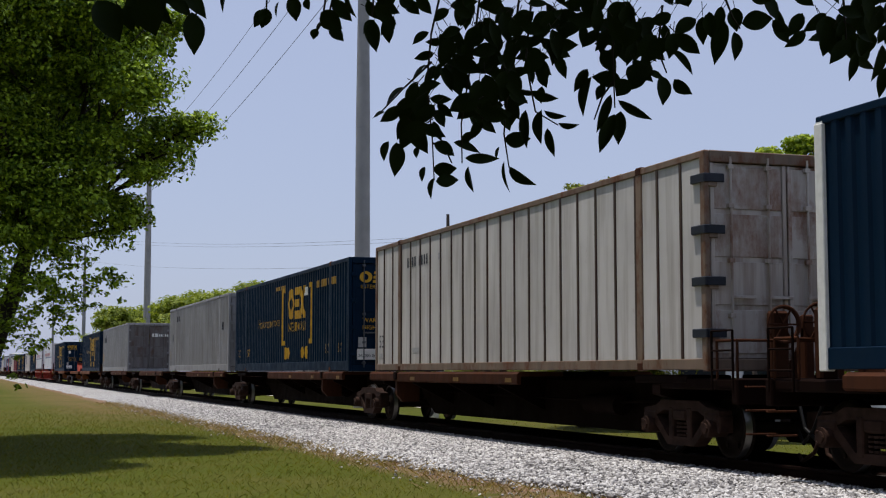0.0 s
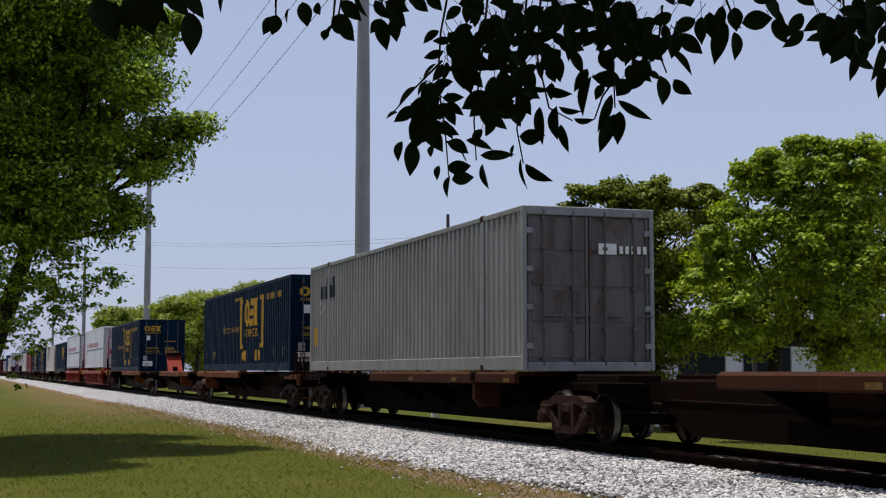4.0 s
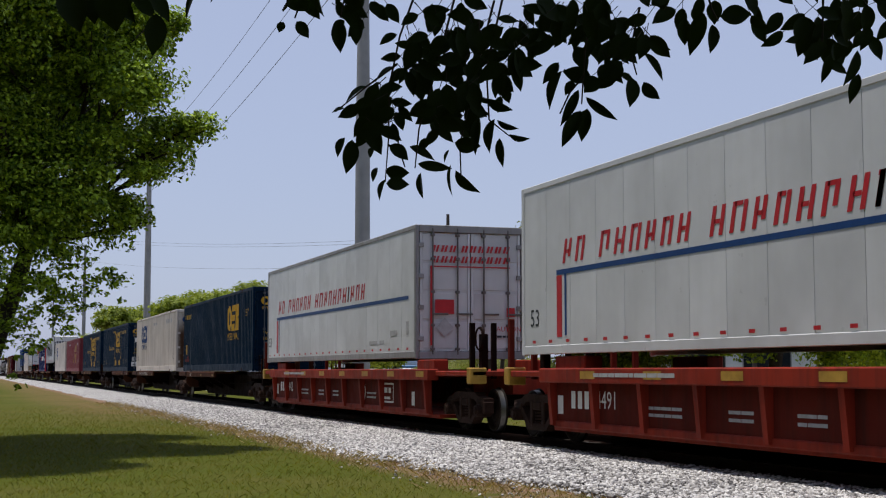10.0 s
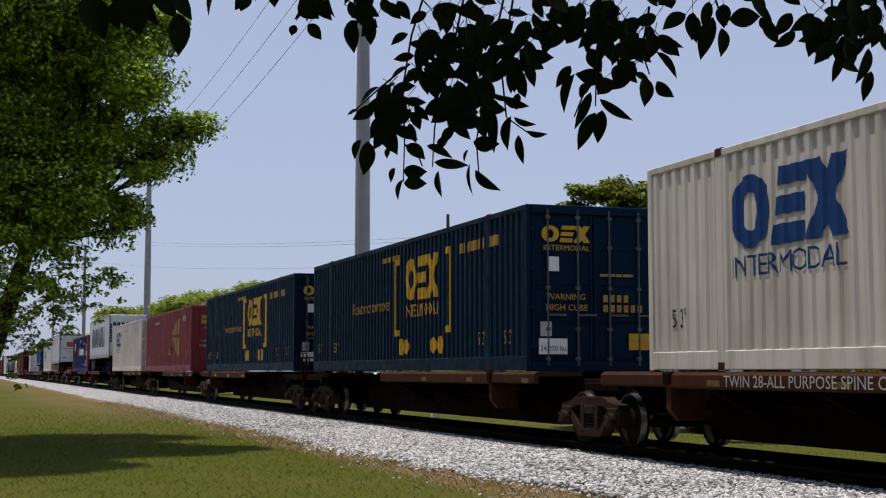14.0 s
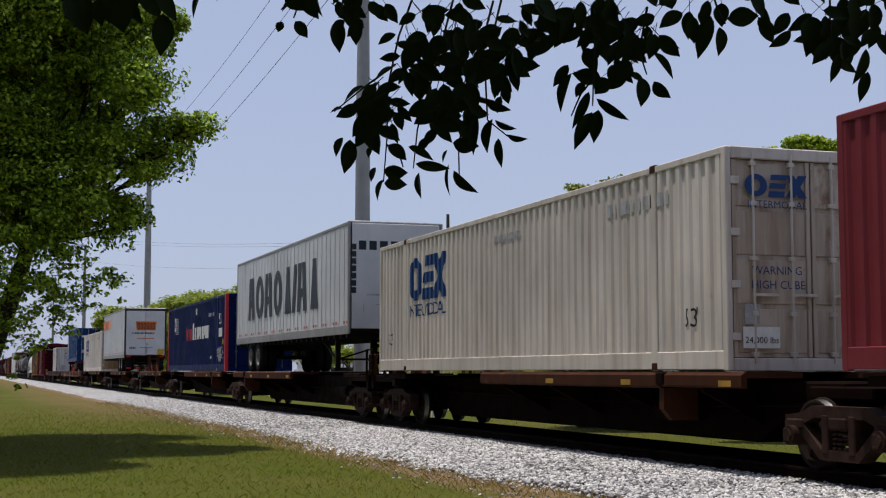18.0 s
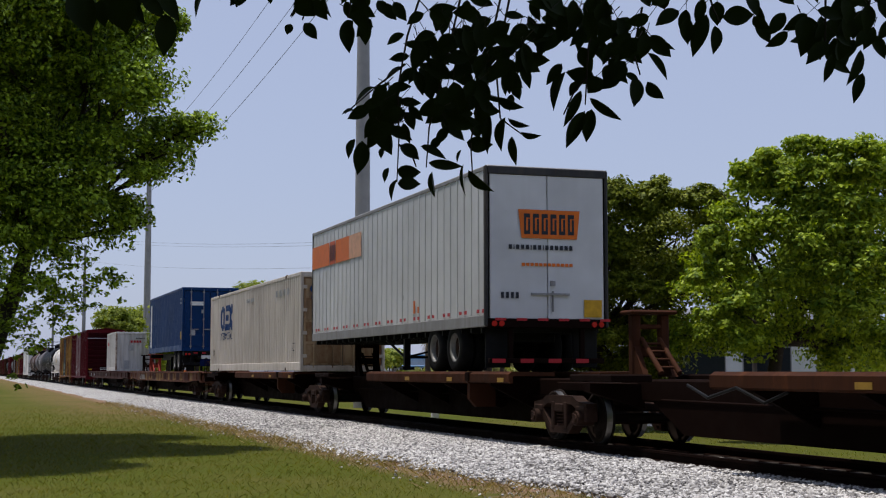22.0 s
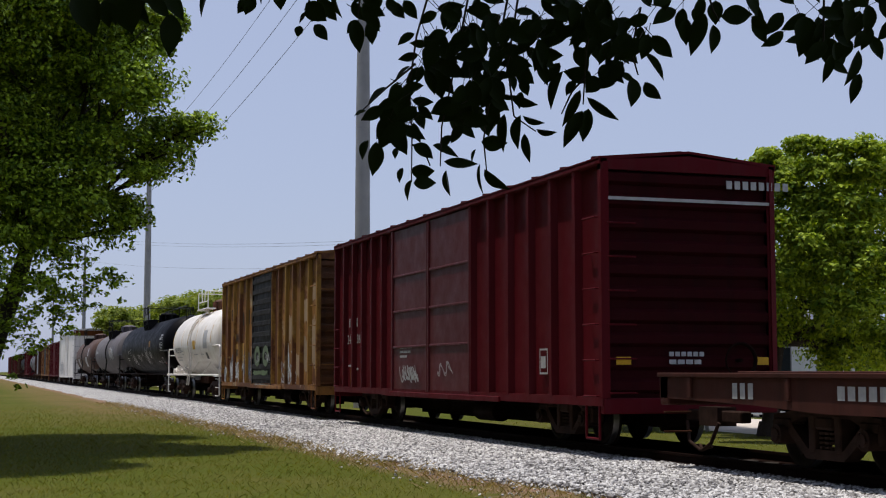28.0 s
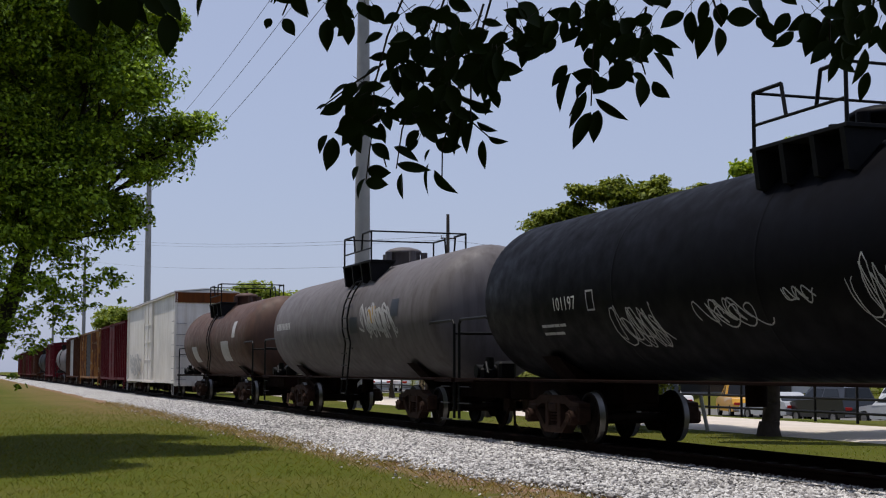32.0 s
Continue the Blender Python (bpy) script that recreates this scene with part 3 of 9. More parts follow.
def carrier_marks(c, L, big=True, dark=YELLOW_INK):
    """The yellow markings of the navy 53-foot boxes: slogan, bracketed mark with four wheels, sizes, door texts."""
    x = -L * 0.455
    block_logo(c, x, 1.15 + 0.42, 2.35, 0.95, dark, CORR)
    writing(c, "INTERMODAL", x + 0.05, 1.20, 0.28, dark, fold=CORR, width=2.35)
    br = [rect(x - 0.85, 0.85, 0.16, 1.70), rect(x - 0.85, 2.43, 0.42, 0.14), rect(x - 0.85, 0.80, 0.42, 0.14)]
    br += [rect(x + 3.05, 0.85, 0.16, 1.70), rect(x + 2.79, 2.43, 0.42, 0.14), rect(x + 2.79, 0.80, 0.42, 0.14)]
    for k in (-0.30, 0.10, 2.05, 2.55):
        br.append(disc(x + k, 0.55, 0.19, 0.19, 16))
    mark(c, "bracket_mark", br[:3], dark, fold=CORR)
    mark(c, "bracket_mark", br[3:6], dark, fold=CORR)
    for q in br[6:]:
        mark(c, "wheel_mark", [q], dark, fold=CORR)
    writing(c, "How tomorrow moves", x - 4.5, 1.42, 0.30, FADED_INK, fold=CORR, width=3.3)
    small_bars(c, x - 1.9, 2.55, (0.12,) * 9, 0.12, FADED_INK, fold=CORR)
    small_bars(c, -3.6, 2.36, (0.13,) * 4 + (0.16,) * 6, 0.20, FADED_INK, fold=CORR)
    for k in (-L + 0.6, -L + 2.35, -2.55, -1.15):
        writing(c, "53'", k, 0.50, 0.26, FADED_INK, fold=CORR)
    end_marks(c, dark)


def end_marks(c, ink, plate=True):
    block_logo(c, -1.02, 2.30, 0.95, 0.30, ink, face="end")
    writing(c, "INTERMODAL", -0.98, 2.15, 0.10, ink, "end", width=0.90, off=0.012)
    writing(c, "WARNING", -0.93, 1.27, 0.11, ink, "end", off=0.004)
    writing(c, "HIGH CUBE", -0.93, 1.08, 0.11, ink, "end", off=0.004)
    if plate:
        mark(c, "weight_plate", [rect(-1.08, 0.30, 0.55, 0.28)], WHITE_INK, "end", off=0.008)
        writing(c, "24,000 lbs", -1.05, 0.35, 0.10, DARK_INK, "end", off=0.012)
        mark(c, "data_plate", [rect(-1.05, 0.62, 0.22, 0.26)], GREY_INK, "end", off=0.008)


# ---- rail cars under the boxes ----
def spine_car(label, group, ends, joints, units, steel, wing):
    """An articulated spine car: ends are the outer trucks, joints the shared ones, units give each platform's stretch."""
    x0 = ends[0]
    car = thing("spine_car", label, "rail car", group)
    for t in (ends[0], *joints, ends[1]):
        truck(car, t - x0)
    cuts = [ends[0] + 1.2, *joints, ends[1] - 1.2]
    for (a, b), side in zip(zip(cuts, cuts[1:]), units):
        f, r = a - x0, b - x0
        m = MB().box(f - 0.9, r + 0.9, -0.36, 0.36, 1.06, 1.42, 0.03)
        m.prism([(f - 1.9, 1.10), (f - 3.0, 0.58), (r + 3.0, 0.58), (r + 1.9, 1.10)], "y", -0.34, 0.34)
        m.box(f - 0.15, f - 1.5, -0.5, 0.5, 1.2, 1.36, 0.02).box(r + 0.15, r + 1.5, -0.5, 0.5, 1.2, 1.36, 0.02)
        # sill colour already holds the shade of the deck above
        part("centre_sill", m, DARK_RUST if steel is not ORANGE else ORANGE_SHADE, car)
        p0, p1 = (f - 1.7, f - 11.3) if side == "F" else (r + 10.7, r + 1.0)
        cut = p0 - 2.2 if side == "F" else p1 + 2.2
        for way in (-1, 1):
            y = way * 1.30
            for w0, w1, low in ((p0, cut + 0.012, 1.33 if side == "F" else 1.31), (cut - 0.012, p1, 1.31 if side == "F" else 1.33)):
                m = MB().prism([(y - way * 0.02, 1.545), (y + way * 0.055, 1.495), (y + way * 0.055, low + 0.03), (y + way * 0.02, low), (y - way * 0.03, low), (y - way * 0.03, 1.46), (y - way * 0.85, 1.46), (y - way * 0.85, 1.53)], "x", w0, w1)
                part("side_platform", m, wing, car)
            part("gusset", MB().prism([(y + way * 0.04, low), (y + way * 0.04, 1.02), (y - way * 0.10, 0.86), (y - way * 0.5, 0.86), (y - way * 0.5, low)], "x", cut - 0.07, cut + 0.07), wing, car)
            part("pin_box", MB().box(cut - 0.11, cut + 0.11, y - way * 0.02, y + way * 0.085, 1.36, 1.54, 0.02), steel, car)
            # near-black outriggers stand in for the shade below the platform
            for k in (0.12, 0.40, 0.66, 0.9):
                bx = p0 + (p1 - p0) * k
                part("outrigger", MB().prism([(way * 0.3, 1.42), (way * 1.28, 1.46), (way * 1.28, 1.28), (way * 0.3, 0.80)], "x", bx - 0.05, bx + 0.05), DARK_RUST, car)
            # end pads that carry the box's other half; shade put into their colour
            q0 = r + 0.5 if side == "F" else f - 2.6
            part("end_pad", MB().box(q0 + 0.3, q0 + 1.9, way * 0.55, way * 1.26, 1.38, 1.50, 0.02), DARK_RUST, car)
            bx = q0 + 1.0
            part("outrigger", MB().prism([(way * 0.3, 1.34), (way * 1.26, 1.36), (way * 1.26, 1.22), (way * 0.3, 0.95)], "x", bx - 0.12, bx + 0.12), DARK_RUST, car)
        strip = p0 - 0.25
        m = MB()
        for k in range(3):
            m.box(strip - k * 2.9, strip - k * 2.9 - 0.32, -1.362, -1.357, 1.35, 1.43)
        parts("reflector", m, WORN_INK if x0 > -250 else FADED_INK, car)
        m = MB().cyl((f - 4.2, -0.55, 1.0), (f - 5.4, -0.55, 1.0), 0.17, 14)
        m.tube([(f - 1.5, -0.45, 1.12), (f - 4.2, -0.55, 1.05), (r + 2.5, -0.45, 1.1)], 0.022, 5)
        part("air_tank", m, DARK_RUST, car)
    for x, way in ((1.9, 1), (ends[1] - x0 - 1.9, -1)):
        m = MB().box(x, x - way * 2.2, -1.25, 1.25, 1.30, 1.45, 0.02)
        m.box(x + way * 0.02, x - way * 0.14, -1.3, 1.3, 1.12, 1.46, 0.02)
        part("end_platform", m, steel, car)
        grab_ladder(car, x + way * 0.1, -1.2, -0.8, 0.75, 1.35, 3, RUST, "end_step", "x")
        # side ladder and railing of the end platform
        m = MB()
        for a in (x - way * 0.08, x - way * 0.62):
            m.tube([(a, -1.30, 1.30), (a, -1.30, 2.08)], 0.018, 6)
        for k in range(3):
            m.tube([(x - way * 0.08, -1.30, 1.56 + 0.26 * k), (x - way * 0.62, -1.30, 1.56 + 0.26 * k)], 0.014, 5)
        part("side_ladder", m, DARK_RUST, car)
        w = MB().lathe([(-0.02, 0.21), (0.02, 0.23), (0.02, 0.26), (-0.02, 0.24), (-0.02, 0.21)], "x", (x - way * 0.06, -0.55, 2.16), 20)
        for k in range(3):
            w.tube([(x - way * 0.06, -0.55 + 0.23 * math.cos(k * 1.047), 2.16 + 0.23 * math.sin(k * 1.047)), (x - way * 0.06, -0.55 - 0.23 * math.cos(k * 1.047), 2.16 - 0.23 * math.sin(k * 1.047))], 0.014, 5)
        w.box(x - way * 0.12, x - way * 0.28, -0.68, -0.42, 1.44, 2.34, 0.03)
        part("hand_brake", w, RUST, car)
        m = MB()
        for y in (-0.05, 0.42):
            m.box(x - way * 0.22, x - way * 0.36, y - 0.07, y + 0.07, 1.44, 2.30, 0.02)
        m.box(x - way * 0.24, x - way * 0.34, -0.12, 0.5, 1.98, 2.14, 0.02)
        m.prism([(x - way * 0.36, 1.44), (x - way * 0.36, 2.0), (x - way * 0.85, 1.44)], "y", -0.1, 0.0)
        part("folded_hitch", m, RUST, car)
        m = MB()
        for y in (-1.22, 1.22):
            m.tube([(x - way * 0.1, y, 1.44), (x - way * 0.1, y, 1.95), (x - way * 0.62, y, 1.95), (x - way * 0.62, y, 1.44)], 0.02, 6)
        m.tube([(x - way * 0.1, -1.22, 1.95), (x - way * 0.1, 1.22, 1.95)], 0.02, 6)
        parts("end_railing", m, RUST, car)
        m = MB().tube([(x + way * 0.05, -0.42, 1.2), (x + way * 0.25, -0.46, 0.82), (x + way * 0.55, -0.42, 0.62), (x + way * 0.85, -0.3, 0.78)], 0.024, 6)
        part("air_hose", m, BLACK, car)
        coupler(car, x, way)
    return on_train(car, x0, TRACK, 0.0)


def well_car(label, front, rear, body_front, body_rear, number):
    car = thing("well_car", label, "rail car", "red well cars")
    L = front - rear
    for t in (0.0, -L):
        truck(car, t)
    bf, br = body_front - front, body_rear - front
    for way in (-1, 1):
        y = way * 1.30
        m = MB().box(bf, br, y - way * 0.07, y + way * 0.18, 1.36, 1.60, 0.02)
        m.box(bf - 0.3, br + 0.3, y - 0.05, y + 0.05, 0.62, 0.74, 0.02)
        w = part("side_wall", m, WELL_RED, car)
        part("side_panel", MB().box(bf - 0.3, br + 0.3, y - 0.02, y + 0.02, 0.70, 1.37), WELL_GRIME_SHADE, w)
        n = 9
        for k in range(n + 1):
            a = bf - 0.35 + (br - bf + 0.7) * k / n
            part("side_rib", MB().prism([(y, 1.37), (y + way * 0.16, 1.37), (y + way * 0.10, 0.66), (y, 0.66)], "x", a - 0.06, a + 0.06), WELL_RED, w)
    part("well_floor", MB().box(bf, br, -1.2, 1.2, 0.56, 0.64, 0.01), WELL_RED, car)
    for x, way in ((bf, 1), (br, -1)):
        tip = 1.0 if way > 0 else -L - 1.0
        m = MB().prism([(x, 0.62), (x + way * 0.6, 1.05), (tip, 1.10), (tip, 1.42), (x, 1.60)], "y", -0.45, 0.45)
        m.box(x - way * 0.1, tip, -1.3, 1.3, 1.45, 1.56, 0.02)
        part("end_platform", m, WELL_RED, car)
        m = MB()
        for y in (-1.25, -0.8, 0.8, 1.25):
            m.box(tip - way * 0.1, tip - way * 0.2, y - 0.05, y + 0.05, 1.4, 2.5, 0.01)
        parts("end_post", m, WELL_GRIME_SHADE if way < 0 else DARK_RUST, car)
        part("end_step", MB().box(tip, tip - way * 0.25, -1.34, -1.0, 1.3, 1.62, 0.02), FADED_INK, car)
        w = MB().lathe([(-0.02, 0.20), (0.02, 0.22), (0.02, 0.25), (-0.02, 0.23), (-0.02, 0.20)], "y", (tip - way * 0.7, -0.9, 2.2), 18)
        w.box(tip - way * 0.6, tip - way * 0.8, -0.88, -0.74, 1.55, 2.3, 0.02)
        part("hand_brake", w, DARK_RUST, car)
        coupler(car, tip, way)
        # low brackets on which the tall box sits over the well
        for y in (-1.1, 1.1):
            part("box_seat", MB().box(x - way * 0.2, x - way * 1.4, y - 0.16, y + 0.16, 1.56, 1.80, 0.02), WELL_RED, car)
    m = []
    for k in range(7):
        m.append(rect(bf - 0.8 - k * 2.2, 1.43, 0.55, 0.12))
    mark(car, "reflector", m, FADED_INK, w=2.96, off=0.004)
    small_bars(car, br + 2.2, 1.46, (0.2, 0.3, 0.2, 0.45, 0.15, 0.4, 0.3, 0.5), 0.06, GREY_INK, off=0.190, name="lettering")
    small_bars(car, br + 1.0, 0.95, (0.16, 0.16, 0.16), 0.28, WHITE_INK, off=0.028)
    writing(car, number, br + 1.95, 0.97, 0.27, WHITE_INK, off=0.028)
    for k, ww in ((3.6, (0.3, 0.2, 0.3, 0.3)), (6.0, (0.3, 0.3)), (7.6, (0.4, 0.2)), (11.0, (0.2, 0.3, 0.3))):
        small_bars(car, br + k, 1.00, ww, 0.045, GREY_INK, off=0.028)
        small_bars(car, br + k, 0.90, ww[::-1], 0.045, GREY_INK, off=0.028)
    mark(car, "emblem", ring_strips(bf - 5.9, 0.80, 0.5, 0.5, 0.06), WHITE_INK, off=0.028, merge=True)
    mark(car, "data_stencil", [rect(bf - 3.9, 0.82, 0.9, 0.04), rect(bf - 3.9, 1.24, 0.9, 0.04), rect(bf - 3.9, 0.82, 0.04, 0.46), rect(bf - 3.04, 0.82, 0.04, 0.46), rect(bf - 3.75, 1.05, 0.25, 0.12), rect(bf - 3.4, 1.05, 0.2, 0.12), rect(bf - 3.75, 0.90, 0.5, 0.06)], WHITE_INK, off=0.028)
    mark(car, "white_patch", [rect(bf - 1.6, 0.8, 0.22, 0.3), rect(br + 0.45, 0.85, 0.22, 0.3)], WHITE_INK, off=0.028)
    return on_train(car, front, TRACK, 0.0)


def flat_car(label, front, rear, trucks, steel, stands=()):
    car = thing("flat_car", label, "rail car", "long flat cars")
    L = front - rear
    for t in trucks:
        truck(car, t - front)
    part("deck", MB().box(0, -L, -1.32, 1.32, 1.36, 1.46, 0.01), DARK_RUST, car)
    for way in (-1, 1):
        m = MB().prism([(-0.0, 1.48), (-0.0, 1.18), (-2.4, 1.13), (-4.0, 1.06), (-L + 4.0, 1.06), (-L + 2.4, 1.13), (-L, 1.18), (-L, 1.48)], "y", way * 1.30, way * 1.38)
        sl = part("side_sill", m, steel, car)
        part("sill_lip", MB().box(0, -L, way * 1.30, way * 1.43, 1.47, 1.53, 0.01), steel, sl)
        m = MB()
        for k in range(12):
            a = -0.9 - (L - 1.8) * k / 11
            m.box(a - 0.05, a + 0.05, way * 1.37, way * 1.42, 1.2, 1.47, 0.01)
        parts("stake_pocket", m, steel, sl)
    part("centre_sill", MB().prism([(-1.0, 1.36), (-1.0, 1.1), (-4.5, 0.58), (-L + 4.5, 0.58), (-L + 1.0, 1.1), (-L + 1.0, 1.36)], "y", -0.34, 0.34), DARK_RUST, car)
    m = MB()
    for y in (-0.95, 0.95):
        m.box(-1.5, -L + 1.5, y - 0.07, y + 0.07, 1.46, 1.55, 0.01)
    parts("guide_rail", m, steel, car)
    for x, way in ((0, 1), (-L, -1)):
        part("end_sill", MB().box(x, x - way * 0.25, -1.38, 1.38, 1.08, 1.50, 0.02), steel, car)
        grab_ladder(car, x + way * 0.08, -1.25, -0.85, 0.7, 1.25, 3, RUST, "end_step", "x")
        coupler(car, x, way)
    m = MB().cyl((-L * 0.45, -0.6, 0.95), (-L * 0.45 - 1.3, -0.6, 0.95), 0.18, 14)
    part("air_tank", m, DARK_RUST, car)
    for x, mat, lab in stands:
        hitch_stand(car, x - front, mat, lab, 1.47)
    return on_train(car, front, TRACK, 0.0), car


def hitch_stand(car, x, mat, label, z, plate=False):
    """A trailer hitch: two posts, a top plate and the sloping struts."""
    m = MB()
    for y in (-0.26, 0.26):
        m.box(x - 0.08, x + 0.08, y - 0.08, y + 0.08, z, z + 1.02, 0.02)
        m.prism([(x + 0.08, z), (x + 0.42, z), (x + 0.08, z + 0.5)], "y", y - 0.05, y + 0.05)
    m.box(x - 0.07, x + 0.07, -0.26, 0.26, z + 0.32, z + 0.50, 0.02).box(x - 0.07, x + 0.07, -0.26, 0.26, z + 0.78, z + 0.86, 0.02)
    h = part("hitch", m, mat, car, label)
    if plate:
        q = MB()
        for y0, y1 in ((-0.38, -0.14), (0.14, 0.38)):
            q.prism([(x + 0.12, z + 0.92), (x + 1.05, z + 0.05), (x + 0.95, z + 0.0), (x + 0.02, z + 0.87)], "y", y0, y1)
        q.prism([(x + 0.12, z + 0.92), (x + 0.70, z + 0.38), (x + 0.60, z + 0.33), (x + 0.02, z + 0.87)], "y", -0.14, 0.14)
        part("sloping_plate", q, mat, h)
        part("cap_plate", MB().box(x - 0.28, x + 0.30, -0.40, 0.40, z + 1.02, z + 1.13, 0.02), DARK_RUST, h)
        part("base_plate", MB().box(x - 0.2, x + 1.5, -0.55, 0.55, z - 0.02, z + 0.06, 0.01), WELL_RED, h)
    part("hitch_plate", MB().box(x - 0.24, x + 0.24, -0.42, 0.42, z + 1.02, z + 1.09, 0.03), mat, h)
    for y in (-0.16, 0.16):
        part("strut", MB().cyl((x + 0.05, y, z + 0.62), (x + 0.75, y, z + 0.06), 0.045, 8), mat, h)
    for k in range(4):
        part("rung", MB().cyl((x + 0.15 + 0.16 * k, -0.16, z + 0.54 - 0.13 * k), (x + 0.15 + 0.16 * k, 0.16, z + 0.54 - 0.13 * k), 0.022, 6), mat, h)


def road_wheels(parent, x, y_side, z, r=0.5):
    """A pair of tyres on one end of an axle."""
    t = MB().lathe([(-0.12, r * 0.58), (-0.14, r * 0.72), (-0.13, r * 0.94), (-0.09, r), (0.09, r), (0.13, r * 0.94), (0.14, r * 0.72), (0.12, r * 0.58), (-0.12, r * 0.58)], "y", (x, y_side, z), 24)
    w = part("tyre", t, RUBBER, parent)
    for name, prof, mat in (("rim", [(-0.11, r * 0.61), (-0.13, r * 0.585), (-0.10, r * 0.53), (-0.02, r * 0.49)], RIM), ("hub", [(-0.02, r * 0.49), (0.0, r * 0.24), (-0.07, r * 0.20), (-0.08, r * 0.12), (-0.08, 0.001)], TRUCK_STEEL)):
        k = MB().lathe(prof, "y", (x, y_side, z), 20)
        if y_side > 0:
            k.v = [(p, 2 * y_side - q, e) for p, q, e in k.v]
        part(name, k, mat, w)
    return w


def road_trailer(label, x, length, z, height, wheels, legs, body, noseward, frame_mat=GREY_PAINT, posts=30, rail_mat=GREY_PAINT):
    """A road trailer on its wheels; x is the end that leads, wheels and legs are places along the train."""
    c = thing("road_trailer", label, "trailer", "road trailers on the train")
    L, H, w = length, height, 1.295
    for way in (-1, 1):
        m = MB().box(-L + 0.08, -0.08, way * (w - 0.05), way * (w - 0.014), 0.22, H - 0.10)
        s = part("side_wall", m, body, c)
        for k in range(1, posts):
            a = -L + L * k / posts
            part("side_post", MB().box(a - 0.03, a + 0.03, way * (w - 0.014), way * (w - 0.002), 0.22, H - 0.10, 0.005), body, s)
        lo, hi = (w - 0.06, w) if way > 0 else (-w, -w + 0.06)
        part("bottom_rail", MB().box(-L + 0.04, -0.04, lo, hi, 0.0, 0.23, 0.015), rail_mat, c)
        part("top_rail", MB().box(-L + 0.04, -0.04, lo, hi, H - 0.11, H - 0.01, 0.02), rail_mat, c)
        for a in (-L, -0.12):
            part("corner_post", MB().box(a, a + 0.12, lo - 0.003, hi + 0.003, 0.0, H, 0.03), frame_mat, c)
        n = 14
        q = []
        for k in range(n):
            a = -L + 0.5 + (L - 1.0) * k / (n - 1)
            q += [rect(a, 0.27, 0.16, 0.07), rect(a + 0.30, 0.27, 0.16, 0.07)]
        if way < 0:
            mark(c, "reflector", q, RED_INK, off=0.002)
    part("roof", MB().box(-L + 0.03, -0.03, -w + 0.04, w - 0.04, H - 0.05, H + 0.01, 0.02), ALUMINIUM, c)
    part("rear_wall", MB().box(-L + 0.02, -L + 0.06, -w + 0.07, w - 0.07, 0.1, H - 0.06, 0.01), body, c)
    part("floor", MB().box(-L + 0.05, -0.05, -w + 0.06, w - 0.06, 0.02, 0.12), DARK_RUST, c)
    m = MB()
    for k in range(24):
        a = -L + 0.4 + (L - 0.8) * k / 23
        m.box(a - 0.04, a + 0.04, -w + 0.06, w - 0.06, -0.10, 0.03)
    parts("cross_member", m, BLACK, c)
    deck = DECK - 0.02 - z
    if noseward:
        part("front_wall", MB().box(-0.06, 0.0, -w + 0.09, w - 0.09, 0.14, H - 0.06, 0.01), body, c)
    else:
        for a, b in ((-w + 0.10, -0.008), (0.008, w - 0.10)):
            part("door", MB().box(-0.07, -0.02, a, b, 0.16, H - 0.16, 0.01), body, c)
        part("door_header", MB().box(-0.12, 0.004, -w + 0.06, w - 0.06, H - 0.17, H - 0.01, 0.015), frame_mat, c)
        part("door_sill", MB().box(-0.12, 0.006, -w + 0.06, w - 0.06, -0.02, 0.16, 0.015), DARK_RUST, c)
        m = MB()
        for y in (-0.75, 0.75):
            m.box(-0.14, -0.06, y - 0.05, y + 0.05, -0.62, 0.0, 0.01)
        m.box(-0.14, -0.02, -1.2, 1.2, -0.70, -0.60, 0.015)
        b = part("rear_bumper", m, DARK_RUST, c)
        m = MB()
        for k in range(0, 8, 2):
            m.box(-0.018, -0.014, -1.15 + k * 0.29, -0.88 + k * 0.29, -0.69, -0.61)
        parts("bumper_stripe", m, RED_INK, b)
        m = MB()
        for y in (-1.12, -0.97, 0.97, 1.12):
            m.cyl((0.0, y, 0.06), (0.03, y, 0.06), 0.055, 12)
        parts("tail_lamp", m, LAMP_RED, c)
        m = MB().box(-0.36, -0.32, -1.18, -0.66, -0.78, -0.02, 0.006).box(-0.36, -0.32, 0.66, 1.18, -0.78, -0.02, 0.006)
        parts("mud_flap", m, BLACK, c)
    part("slider_frame", MB().box(min(wheels) - x - 1.0, max(wheels) - x + 1.0, -0.55, 0.55, -0.28, -0.08, 0.02), BLACK, c)
    for a in wheels:
        part("axle", MB().cyl((a - x, -1.1, deck + 0.5), (a - x, 1.1, deck + 0.5), 0.06, 10), BLACK, c)
        part("suspension", MB().box(a - x - 0.25, a - x + 0.25, -0.5, -0.38, deck + 0.5, -0.05, 0.02).box(a - x - 0.25, a - x + 0.25, 0.38, 0.5, deck + 0.5, -0.05, 0.02), BLACK, c)
        for y in (-1.12, -0.80, 0.80, 1.12):
            road_wheels(c, a - x, y, deck + 0.5)
    for y in (-0.9, 0.9):
        g = part("landing_leg", MB().box(legs - x - 0.07, legs - x + 0.07, y - 0.07, y + 0.07, deck + 0.12, -0.05, 0.01), BLACK, c)
        part("foot", MB().box(legs - x - 0.16, legs - x + 0.16, y - 0.14, y + 0.14, deck + 0.05, deck + 0.12, 0.01), BLACK, g)
    m = MB()
    far = legs - x - 1.7
    for y in (-0.9, 0.9):
        m.tube([(legs - x, y, deck + 0.3), (far, y, -0.08)], 0.03, 6)
